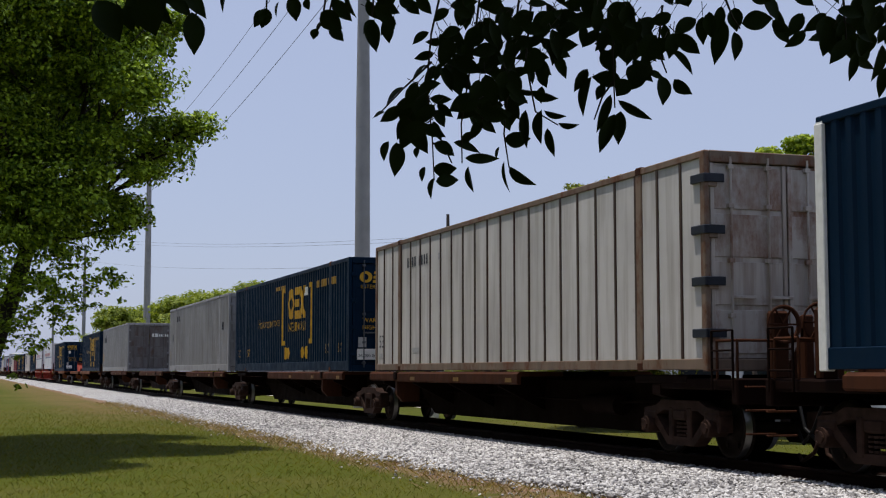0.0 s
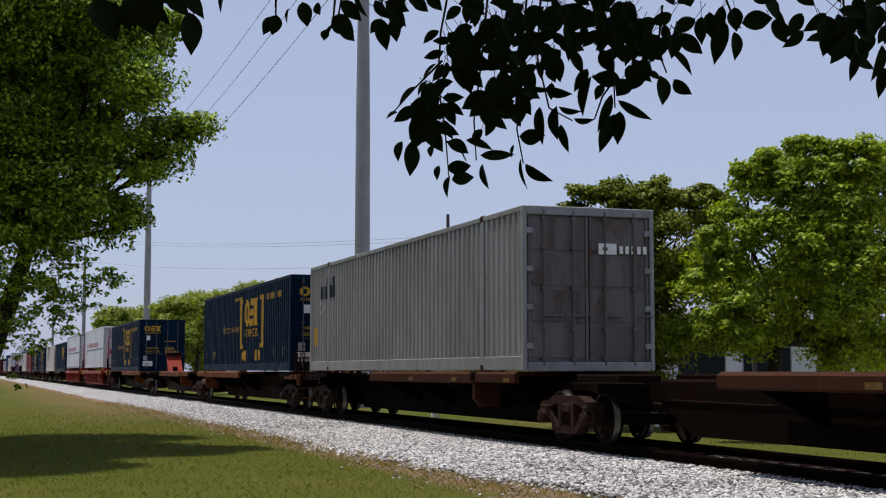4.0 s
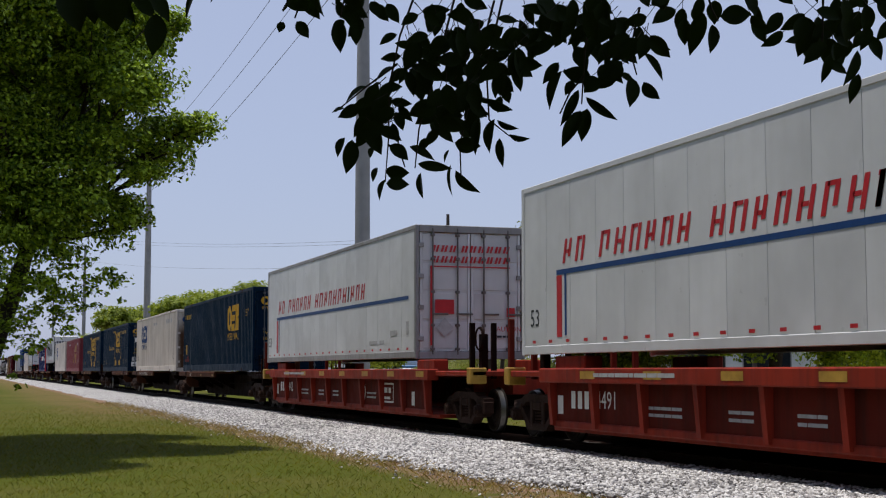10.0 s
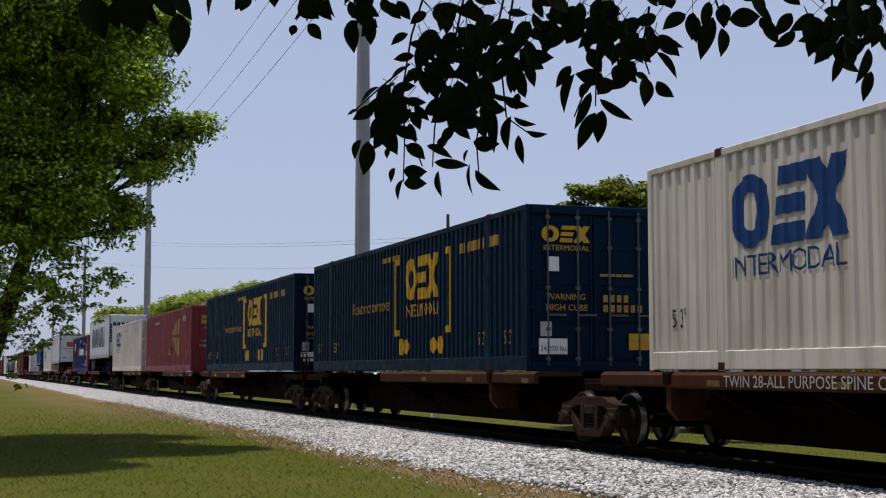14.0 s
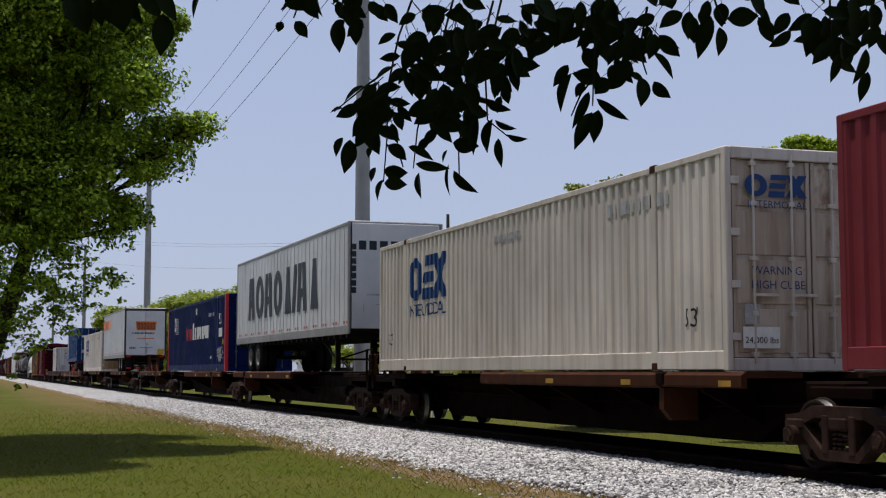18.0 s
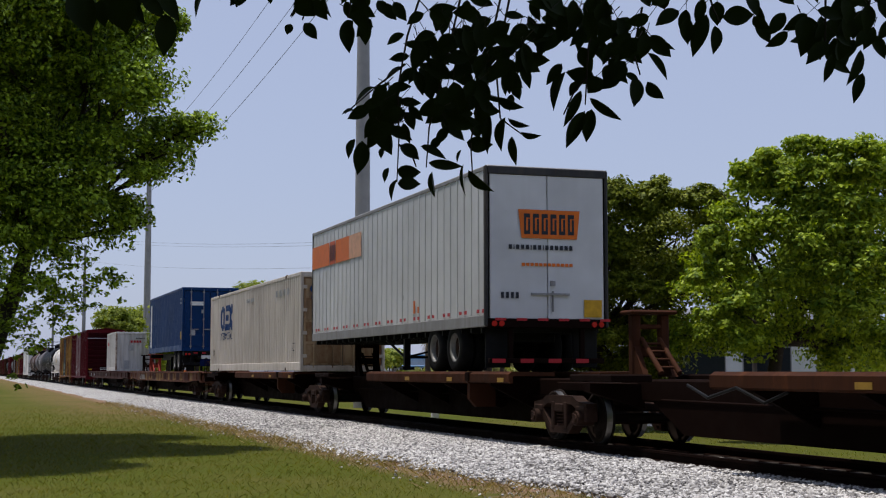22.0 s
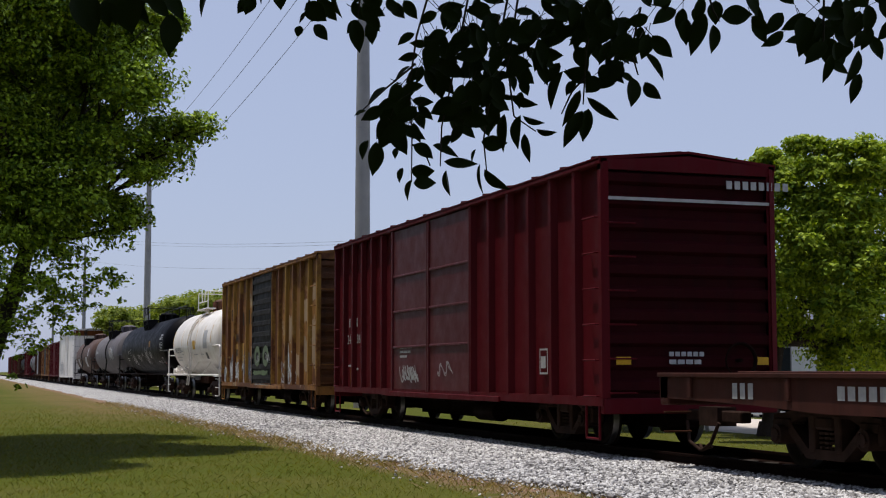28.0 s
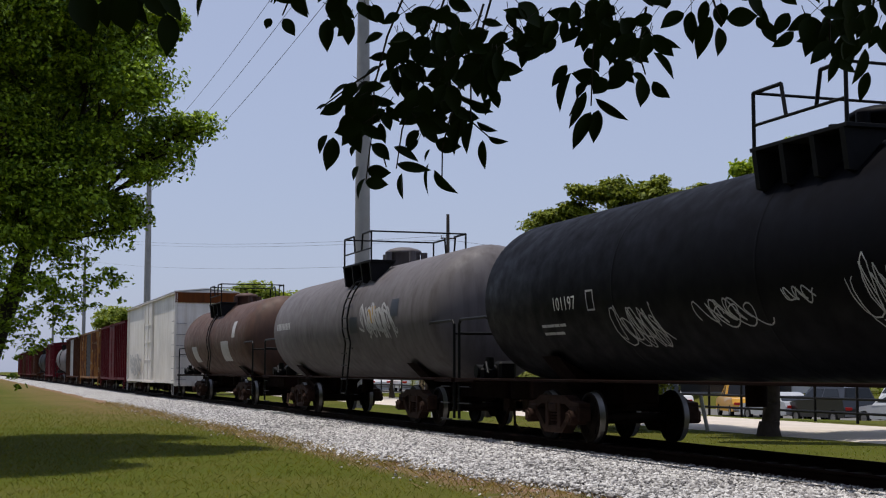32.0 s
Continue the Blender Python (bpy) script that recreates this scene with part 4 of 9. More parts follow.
    m.tube([(legs - x, -0.9, deck + 0.35), (legs - x, 0.9, deck + 0.35)], 0.03, 6).tube([(legs - x, -0.9, deck + 0.35), (legs - x, 0.9, -0.1)], 0.025, 6)
    part("leg_brace", m, BLACK, c)
    return on_train(c, x, TRACK, z)


def chassis(label, x, length, z, wheels, legs):
    """The road chassis under a sea box that leads with its tail."""
    c = thing("road_chassis", label, "chassis", "road trailers on the train")
    deck = DECK - 0.02 - z
    for y in (-0.5, 0.5):
        part("frame_rail", MB().box(-length, 0, y - 0.07, y + 0.07, -0.34, -0.02, 0.02), BLACK, c)
    for a in (-length + 0.1, -0.1):
        part("bolster", MB().box(a - 0.1, a + 0.1, -1.22, 1.22, -0.22, -0.02, 0.02), BLACK, c)
    for a in wheels:
        part("axle", MB().cyl((a - x, -1.1, deck + 0.5), (a - x, 1.1, deck + 0.5), 0.06, 10), BLACK, c)
        part("suspension", MB().box(a - x - 0.22, a - x + 0.22, -0.56, -0.44, deck + 0.5, -0.3, 0.02).box(a - x - 0.22, a - x + 0.22, 0.44, 0.56, deck + 0.5, -0.3, 0.02), BLACK, c)
        for y in (-1.12, -0.80, 0.80, 1.12):
            road_wheels(c, a - x, y, deck + 0.5)
    for y in (-0.75, 0.75):
        part("landing_leg", MB().box(legs - x - 0.06, legs - x + 0.06, y - 0.06, y + 0.06, deck + 0.05, -0.2, 0.01), BLACK, c)
    part("leg_brace", MB().tube([(legs - x, -0.75, deck + 0.4), (legs - x - 1.5, -0.5, -0.3)], 0.03, 6).tube([(legs - x, 0.75, deck + 0.4), (legs - x - 1.5, 0.5, -0.3)], 0.03, 6).tube([(legs - x, -0.75, deck + 0.3), (legs - x, 0.75, deck + 0.3)], 0.03, 6), BLACK, c)
    b = part("rear_bumper", MB().box(-0.12, 0.0, -1.2, 1.2, -0.66, -0.54, 0.015).box(-0.1, -0.04, -0.9, -0.8, -0.6, -0.05).box(-0.1, -0.04, 0.8, 0.9, -0.6, -0.05), BLACK, c)
    m = MB()
    for k in range(0, 8, 2):
        m.box(0.002, 0.006, -0.75 + k * 0.19, -0.57 + k * 0.19, -0.12, -0.06)
    parts("bumper_stripe", m, RED_INK, b)
    part("plate", MB().box(0.0, 0.012, -0.40, 0.14, -0.36, -0.20, 0.004), WHITE_INK, c)
    part("plate_frame", MB().box(-0.06, 0.006, -0.46, 0.22, -0.70, -0.38, 0.01), STACK_BLUE, c)
    m = MB()
    for y in (-1.1, -0.95, 0.95, 1.1):
        m.cyl((0.0, y, -0.14), (0.03, y, -0.14), 0.05, 10)
    parts("tail_lamp", m, LAMP_RED, c)
    parts("mud_flap", MB().box(-0.36, -0.32, -1.2, -0.66, -1.0, -0.1, 0.006).box(-0.36, -0.32, 0.66, 1.2, -1.0, -0.1, 0.006), BLACK, c)
    return on_train(c, x, TRACK, z)


def box_car(label, front, length, trucks, body, door_mat, top=4.78, floor=1.02, ribs=(6, 7), door=(0.40, 0.63), double=True, group="box cars", width=3.05, ladder_mat=None, end_mat=None, smooth=False, post_mat=None):
    """A box car: ribbed sides, a sliding door, corrugated ends, a low-pitched roof, ladders and sill."""
    c = thing("box_car", label, "rail car", group)
    L, w = length, width / 2
    for t in trucks:
        truck(c, t - front)
    eave = top - 0.16
    end_mat, ladder_mat = end_mat or body, ladder_mat or body
    d0, d1 = -L * door[0], -L * door[1]
    for way in (-1, 1):
        y = way * w
        m = MB().box(0, d0, y - way * 0.11, y - way * 0.14, floor + 0.1, eave).box(d1, -L, y - way * 0.11, y - way * 0.14, floor + 0.1, eave)
        s = parts("side_wall", m, body, c)[0]
        for (a, b), n in zip(((-0.05, d0), (d1, -L + 0.05)), ribs):
            for k in range(n + 1):
                if smooth and 0 < k < n:
                    continue
                q = a + (b - a) * k / n
                part("side_post", MB().prism([(q - 0.10, y - way * 0.11), (q - 0.055, y), (q + 0.055, y), (q + 0.10, y - way * 0.11)], "z", floor + 0.12, eave - 0.02), post_mat or body, s)
        part("side_sill", MB().prism([(0, floor + 0.14), (0, floor), (d0 + 1.0, floor), (d0 + 0.3, floor - 0.03), (d1 - 0.3, floor - 0.03), (d1 - 1.0, floor), (-L, floor), (-L, floor + 0.14)], "y", y - way * 0.08, y - way * 0.01), body, s)
        part("eave", MB().box(0.02, -L - 0.02, y - way * 0.12, y + way * 0.02, eave - 0.06, eave + 0.04, 0.015), body, s)
        n = 2 if double else 1
        for k in range(n):
            a, b = d0 + (d1 - d0) * k / n, d0 + (d1 - d0) * (k + 1) / n
            rb = MB()
            m = MB().box(a - 0.02, b + 0.02, y - way * 0.07, y - way * 0.025, floor + 0.10, eave - 0.08, 0.01)
            for e in range(5 if double else 10):
                z = floor + 0.25 + (eave - floor - 0.6) * e / (4 if double else 9)
                if not double:
                    rb.box(a - 0.10, b + 0.10, y - way * 0.024, y + way * 0.012, z, z + 0.16, 0.03)
                elif e in (1, 2, 3):
                    rb.box(a - 0.10, b + 0.10, y - way * 0.024, y + way * 0.004, z, z + 0.05, 0.01)
            edge = MB()
            edge.box(a - 0.02, a - 0.09, y - way * 0.03, y + way * 0.012, floor + 0.1, eave - 0.08, 0.01).box(b + 0.02, b + 0.09, y - way * 0.03, y + way * 0.012, floor + 0.1, eave - 0.08, 0.01)
            d = part("sliding_door", m, door_mat, c)
            parts("door_rib", rb, door_mat, d)
            parts("door_edge", edge, door_mat, d)
        part("door_track", MB().box(d0 + 1.6, d1 - 0.1, y - way * 0.02, y + way * 0.03, floor - 0.02, floor + 0.08, 0.01), body, s)
    n = 10
    for x, way in ((0.0, 1), (-L, -1)):
        prof = []
        for k in range(n):
            z0 = floor + 0.1 + (eave - floor - 0.2) * k / n
            h = (eave - floor - 0.2) / n
            prof += [(x - way * 0.09, z0), (x - way * 0.09, z0 + h * 0.25), (x - way * 0.005, z0 + h * 0.4), (x - way * 0.005, z0 + h * 0.75), (x - way * 0.09, z0 + h * 0.9)]
        if smooth:
            prof = [(x - way * 0.02, floor + 0.1)]
        prof += [(x - way * 0.02, eave - 0.1), (x - way * 0.12, eave - 0.1), (x - way * 0.12, floor + 0.1)]
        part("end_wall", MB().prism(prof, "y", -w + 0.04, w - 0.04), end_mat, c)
        part("end_cap", MB().prism([(-w, eave - 0.14), (w, eave - 0.14), (w, eave), (0, top), (-w, eave)], "x", x - way * 0.1, x + way * 0.02), body, c)
        part("end_sill", MB().box(x - way * 0.12, x + way * 0.03, -w + 0.02, w - 0.02, floor - 0.12, floor + 0.12, 0.02), body, c)
        for e in (-w + 0.02, w - 0.14):
            part("corner_post", MB().box(x - way * 0.1, x + way * 0.012, e, e + 0.12, floor, eave, 0.02), body, c)
        coupler(c, x - way * 0.05, way)
    for a in (-0.62, -L + 0.12):
        grab_ladder(c, -w - 0.035, a, a + 0.48, floor + 0.15, floor + (2.9 if a > -2 else 1.6), 6 if a > -2 else 4, ladder_mat)
        m = MB().tube([(a, -w + 0.02, floor), (a, -w + 0.02, floor - 0.5), (a + 0.48, -w + 0.02, floor - 0.5), (a + 0.48, -w + 0.02, floor)], 0.022, 6)
        part("stirrup_step", m, ladder_mat, c)
    grab_ladder(c, 0.07, -w + 0.1, -w + 0.55, floor + 0.2, floor + 2.8, 6, ladder_mat, "end_ladder", "x")
    part("roof", MB().prism([(-w - 0.02, eave), (-w - 0.02, eave + 0.05), (0, top + 0.04), (w + 0.02, eave + 0.05), (w + 0.02, eave), (0, top - 0.04)], "x", 0.02, -L - 0.02), ALUMINIUM if end_mat is TANK_WHITE else body, c)
    m = MB()
    for k in range(14):
        a = -0.3 - (L - 0.6) * k / 13
        m.prism([(-w, eave + 0.05), (-w, eave + 0.09), (0, top + 0.085), (w, eave + 0.09), (w, eave + 0.05), (0, top + 0.04)], "x", a - 0.04, a + 0.04)
    parts("roof_seam", m, body, c)
    part("underframe", MB().box(-0.3, -L + 0.3, -0.3, 0.3, floor - 0.35, floor + 0.1, 0.02).box(-3.2, -L + 3.2, -0.12, 0.12, floor - 0.45, floor - 0.3), DARK_RUST, c)
    part("floor", MB().box(-0.1, -L + 0.1, -w + 0.1, w - 0.1, floor, floor + 0.1), DARK_RUST, c)
    m = MB().cyl((-L * 0.38, -0.75, floor - 0.25), (-L * 0.38 - 1.1, -0.75, floor - 0.25), 0.2, 14).tube([(-2, -0.6, floor - 0.1), (-L + 2, -0.6, floor - 0.1)], 0.025, 5)
    part("air_tank", m, DARK_RUST, c)
    m = MB().lathe([(-0.02, 0.24), (0.02, 0.26), (0.02, 0.29), (-0.02, 0.27), (-0.02, 0.24)], "x", (0.12, 0.8, floor + 0.7), 18).cyl((0.0, 0.8, floor + 0.7), (0.14, 0.8, floor + 0.7), 0.03, 8)
    part("hand_brake", m, DARK_RUST, c)
    return on_train(c, front, TRACK, 0.0)


def tank_car(label, front, length, trucks, shell, dia=2.95, mid=2.88, rail_mat=BLACK, dome_at=0.5, platform=True, walk_rail=False, ladder=True, over=1.0, dome_mat=None, brackets=True, span=1.3):
    """A tank car: shell with dished heads, top platform and fittings, side sills, saddles and end railings."""
    c = thing("tank_car", label, "rail car", "tank cars")
    L, r = length, dia / 2
    for t in trucks:
        truck(c, t - front)
    prof = [(-L, 0.002), (-L + 0.03, r * 0.35), (-L + 0.12, r * 0.62), (-L + 0.28, r * 0.83), (-L + 0.48, r * 0.95), (-L + 0.7, r)]
    prof += [(-L + 0.7 + (L - 1.4) * k / 6, r) for k in range(1, 6)]
    prof += [(-a - L, b) for a, b in prof[:6][::-1]]
    part("tank_shell", MB().lathe(prof, "x", (0, 0, mid), 56), shell, c)
    m = MB()
    for k in (0.30, 0.5, 0.70):
        m.lathe([(-L * k - 0.03, r + 0.002), (-L * k, r + 0.006), (-L * k + 0.03, r + 0.002)], "x", (0, 0, mid), 56)
    parts("weld_band", m, shell, c)
    dx = -L * dome_at
    dm = dome_mat or shell
    d = part("manway", MB().lathe([(-0.12, 0.42), (0.28, 0.42), (0.30, 0.46), (0.36, 0.46), (0.42, 0.36), (0.46, 0.2), (0.47, 0.001)], "z", (dx, 0, mid + r), 24), dm, c)
    v = MB()
    for k in range(5):
        t = k * 1.257
        v.cyl((dx + 0.75 * math.cos(t), 0.5 * math.sin(t), mid + r - 0.15), (dx + 0.75 * math.cos(t), 0.5 * math.sin(t), mid + r + 0.32), 0.09, 10)
    parts("valve", v, dm, c)
    if platform:
        m, br = MB(), MB()
        for y in (-1, 1):
            m.box(dx - span - 0.05, dx + span + 0.05, y * 0.62, y * (1.28 if brackets else 1.0), mid + r - 0.02, mid + r + 0.03, 0.005)
            for a in (-span + 0.05, -span / 3, span / 3, span - 0.05) if brackets else ():
                br.prism([(y * 0.62, mid + r - 0.02), (y * 1.28, mid + r - 0.02), (y * 1.22, mid + r - 0.50), (y * 1.12, mid + r - 0.52)], "x", dx + a - 0.05, dx + a + 0.05)
        parts("top_platform", m, PLATFORM_BLACK if rail_mat is BLACK else rail_mat, c)
        if brackets:
            parts("platform_bracket", br, PLATFORM_BLACK if rail_mat is BLACK else rail_mat, c)
        m = MB()
        h = mid + r
        e = 1.24 if brackets else 0.95
        for y in (-e, e):
            m.tube([(dx - span, y, h), (dx - span, y, h + 0.74), (dx - 0.35, y, h + 0.74), (dx - 0.25, y, h + 0.32)], 0.026, 6)
            m.tube([(dx + span, y, h), (dx + span, y, h + 0.74), (dx + 0.5, y, h + 0.74), (dx + 0.4, y, h + 0.32)], 0.026, 6)
            m.tube([(dx - span, y, h + 0.32), (dx + span, y, h + 0.32)], 0.02, 6)
        for a in (-span, span):
            m.tube([(dx + a, -e, h + 0.74), (dx + a, e, h + 0.74)], 0.022, 6)
        part("platform_railing", m, rail_mat, c)
    if walk_rail:
        m = MB()
        h = mid + r
        for a, b in ((dx + span + 0.4, -0.35),):
            m.tube([(a, -0.35, h + 0.40), (b, -0.35, h + 0.46)], 0.025, 6)
            for k in range(4):
                q = a + (b - a) * k / 3
                m.tube([(q, -0.35, h - 0.05 if k < 3 else h - 0.4), (q, -0.35, h + 0.40 + 0.02 * k)], 0.025, 6)
        part("top_railing", m, rail_mat, c)
    if ladder:
        m = MB()
        for a in (dx - 0.25, dx + 0.25):
            pts = [(a, -(r + 0.1) * math.cos(t), mid + (r + 0.1) * math.sin(t)) for t in [math.radians(q) for q in range(-20, 75, 12)]]
            m.tube([(a, -r - 0.12, 0.95), *pts], 0.024, 6)
        for k in range(11):
            t = math.radians(-25 + k * 9.5)
            m.tube([(dx - 0.25, -(r + 0.1) * math.cos(t), mid + (r + 0.1) * math.sin(t)), (dx + 0.25, -(r + 0.1) * math.cos(t), mid + (r + 0.1) * math.sin(t))], 0.016, 5)
        for z in (1.0, 1.35, 1.7, 2.0):
            m.tube([(dx - 0.25, -r - 0.11, z), (dx + 0.25, -r - 0.11, z)], 0.016, 5)
        part("side_ladder", m, rail_mat, c)
    under = shell if shell in (TANK_WHITE,) else DARK_RUST
    for t in trucks:
        a = t - front
        m = MB().prism([(-1.15, mid - r * 0.72), (-0.55, 1.15), (0.55, 1.15), (1.15, mid - r * 0.72), (0.5, mid - r + 0.05), (-0.5, mid - r + 0.05)], "x", a - 0.35, a + 0.35)
        part("saddle", m, under, c)
    for way in (-1, 1):
        if shell is TANK_WHITE:
            m = MB().tube([(over, way * 1.46, 1.40), (-L - over, way * 1.46, 1.40)], 0.035, 8)
            for k in range(3):
                a = -3.0 - (L - 6.0) * k / 2
                m.tube([(a, way * 1.46, 1.40), (a + 0.45, way * 1.18, mid - r * 0.58)], 0.02, 6)
            part("side_rail", m, TANK_WHITE, c)
        else:
            part("running_board", MB().box(over, -L - over, way * 1.38, way * 1.50, 1.375, 1.42, 0.01), DARK_RUST, c)
    parts("stub_sill", MB().box(over, -4.2, -0.32, 0.32, 1.0, 1.36, 0.03).box(-L - over, -L + 4.2, -0.32, 0.32, 1.0, 1.36, 0.03), RUST if shell is TANK_WHITE else DARK_RUST, c)
    for x, way in ((over, 1), (-L - over, -1)):
        part("end_deck", MB().box(x, x - way * 1.1, -1.5, 1.5, 1.34, 1.38, 0.01), under, c)
        m = MB()
        for y in (-1.42, 1.42):
            m.tube([(x - way * 0.05, y, 0.62), (x - way * 0.05, y, 2.48), (x - way * 0.15, y, 2.57), (x - way * 1.55, y, 2.57), (x - way * 1.75, y * 0.98, 2.52)], 0.03, 7)
        m.tube([(x - way * 0.05, -1.42, 2.3), (x - way * 0.05, 1.42, 2.3)], 0.025, 6)
        part("end_railing", m, rail_mat, c)
        grab_ladder(c, -1.46, x - way * 0.75, x - way * 0.2, 0.6, 1.25, 3, rail_mat, "end_step")
        coupler(c, x - way * 0.1, way)
    g = -L - over + 0.55
    w = MB().cyl((g, -1.25, 1.55), (g, -0.55, 1.55), 0.13, 10).box(g - 0.2, g + 0.2, -1.2, -0.9, 1.38, 1.62, 0.04).box(g - 0.1, g + 0.25, -0.85, -0.5, 1.38, 1.75, 0.05)
    w.tube([(g, -1.1, 1.6), (g + 0.3, -1.15, 1.72), (g + 0.55, -1.2, 1.5)], 0.03, 6).cyl((g + 0.1, -1.0, 1.6), (g + 0.1, -1.0, 1.82), 0.09, 8)
    part("brake_gear", w, rail_mat, c)
    m = MB().cyl((-L * 0.62, 0, mid - r + 0.1), (-L * 0.62, 0, mid - r - 0.35), 0.16, 12)
    parts("outlet_valve", m, DARK_RUST, c)
    return on_train(c, front, TRACK, 0.0)


def tank_mark(c, name, polys, mat, dia, mid, words=None, at=(0, 0), label=""):
    """A marking wrapped on the near side of a tank; heights run along the shell."""
    if name in ("lettering", "placard", "yellow_dash", "pale_streak") and len(polys) > 1:
        for q in polys:
            ob = tank_mark(c, name, [q], mat, dia, mid, None, at, label)
        return ob
    r = dia / 2 + 0.006
    bm = bmesh.new()
    if words:
        vs, fs = words
        bv = [bm.verts.new((p[0] + at[0], p[1] + at[1], 0)) for p in vs]
        for q in fs:
            try:
                bm.faces.new([bv[i] for i in q])
            except ValueError:
                pass
    for poly in polys:
        bm.faces.new([bm.verts.new((p[0] + at[0], p[1] + at[1], 0.0004 * (polys.index(poly) % 13))) for p in poly])
    lo, hi = min(v.co.y for v in bm.verts), max(v.co.y for v in bm.verts)
    k = math.ceil(lo / 0.08) * 0.08
    while k < hi:
        bmesh.ops.bisect_plane(bm, geom=bm.verts[:] + bm.edges[:] + bm.faces[:], plane_co=(0, k, 0), plane_no=(0, 1, 0), dist=1e-5)
        k += 0.08
    for v in bm.verts:
        t = v.co.y / (dia / 2)
        e = r + v.co.z
        v.co = (v.co.x, -e * math.cos(t), mid + e * math.sin(t))
    bmesh.ops.recalc_face_normals(bm, faces=bm.faces[:])
    me = bpy.data.meshes.new(name)
    bm.to_mesh(me)
    bm.free()
    return part(name, me, mat, c, label)


def scrawl(seed, x, y, w, h, t=0.035, n=9):
    """Spray-painted loops and strokes that spell nothing: thin ribbons along wandering curves."""
    rng = random.Random(seed)
    out = []
    for k in range(max(2, n // 2)):
        a, b = rng.uniform(0.0, 0.35), rng.uniform(0.65, 1.0)
        f, g, e = rng.uniform(2.0, 4.5) * n / 6, rng.uniform(0.0, 6.0), rng.uniform(0.05, 0.13) * w
        m = 14 + 5 * n
        pts = []
        for j in range(m + 1):
            q = j / m
            v = 0.5 + 0.5 * math.sin(f * 6.283 * q + g) * (0.45 + 0.55 * math.sin(9.1 * q + k) ** 2)
            pts.append((x + w * (a + (b - a) * q) + e * math.cos(f * 6.283 * q * 1.03 + g * 1.3), y + h * v))
        for j in range(m):
            (x0, y0), (x1, y1) = pts[j], pts[j + 1]
            d = math.hypot(x1 - x0, y1 - y0) or 1.0
            nx, ny = -(y1 - y0) / d * t / 2, (x1 - x0) / d * t / 2
            out.append([(x0 + nx, y0 + ny), (x1 + nx, y1 + ny), (x1 - nx, y1 - ny), (x0 - nx, y0 - ny)])
    return out


def ragged(seed, x, y, w, h, n=18, rough=0.28):
    """An uneven patch, as paint that was rolled over something."""
    r4 = random.Random(seed)
    out = []
    for k in range(n):
        a = 2 * math.pi * k / n
        q = 1 - rough * r4.random()
        sx, sy = math.cos(a), math.sin(a)
        e = max(abs(sx), abs(sy))
        out.append((x + w / 2 + w / 2 * q * sx / e, y + h / 2 + h / 2 * q * sy / e))
    return out


def streaks(seed, x, y, w, h, n, t=0.06):
    """Upright spray strokes of uneven height with hooked feet."""
    r4 = random.Random(seed)
    out = []
    for k in range(n):
        a = x + w * (k + r4.uniform(-0.3, 0.3)) / n
        top, lean, tt = y + h * r4.uniform(0.45, 1.0), r4.uniform(-0.12, 0.12), t * r4.uniform(0.6, 1.5)
        low = y + h * r4.uniform(0.0, 0.25)
        out.append([(a, low), (a + tt, low), (a + tt * 0.6 + lean, top), (a + lean, top)])
        b = a + r4.uniform(0.12, 0.4) * r4.choice((-1, 1))
        mid = low + (top - low) * r4.uniform(0.0, 0.7)
        out.append([(a, mid), (a + tt, mid - tt), (b + tt, mid + tt * 2.0), (b, mid + tt * 3.0)])
    return out


# ---- the train, front to tail ----
spine_car("dark rusted articulated spine car carrying navy boxes", "spine cars", (20.0, -13.4), (2.6,), "FR", DARK_RUST, RUST)
spine_car("dark rusted five-unit articulated spine car, one platform empty", "spine cars", (-17.9, -104.2), (-34.2, -52.2, -70.2, -87.0), "RFFFF", DARK_RUST, RUST)
spine_car("orange-brown three-unit articulated spine car, middle platform empty", "spine cars", (-108.3, -164.6), (-126.5, -144.9), "RFF", ORANGE, ORANGE)
well_car("red ribbed well car carrying a white box", -167.6, -185.9, -169.2, -184.9, "4491")
well_car("red ribbed well car carrying a white box", -189.7, -208.1, -191.0, -207.3, "4442")
spine_car("rusty brown three-unit articulated spine car", "spine cars", (-211.2, -266.7), (-229.4, -248.8), "RRF", DARK_RUST, RUST)
spine_car("rusty brown three-unit articulated spine car", "spine cars", (-270.3, -324.7), (-288.0, -307.0), "RFF", DARK_RUST, RUST)
spine_car("dark five-unit articulated spine car with yellow patches", "spine cars", (-327.9, -414.8), (-345.7, -363.3, -380.2, -398.1), "RFFFF", DARK_RUST, RUST)

for ob, x0, _, _ in MOVING:
    if ob.name.startswith("spine_car") and x0 == -211.2:
        mark(ob, "writing", [], GREY_INK, at=(-13.90, 1.345), w=2.72, off=0.006, words=text_mesh("2-28", 0.17))
        mark(ob, "writing", [], GREY_INK, at=(-244.03 + 211.2, 1.345), w=2.72, off=0.006, words=text_mesh("TWIN 28-ALL PURPOSE SPINE CAR", 0.15, 3.75))

DULL_RED = plain("dull_red_spray", (0.11, 0.008, 0.010), 0.6, 0.0, 0.4, 5)
# raised trailer hitches on the platforms
for x, mat, lab in ((-142.6, WELL_RED, "orange-red raised trailer hitch"), (-396.3, DARK_RUST, "black trailer hitch under a trailer nose"), (-329.6, DARK_RUST, "black trailer hitch under a trailer nose")):
    for ob, x0, _, _ in MOVING:
        if ob.name.startswith("spine_car") and x0 > x > x0 - 92:
            best = (ob, x0)
    hitch_stand(best[0], x - best[1], mat, lab, 1.42, x == -142.6)

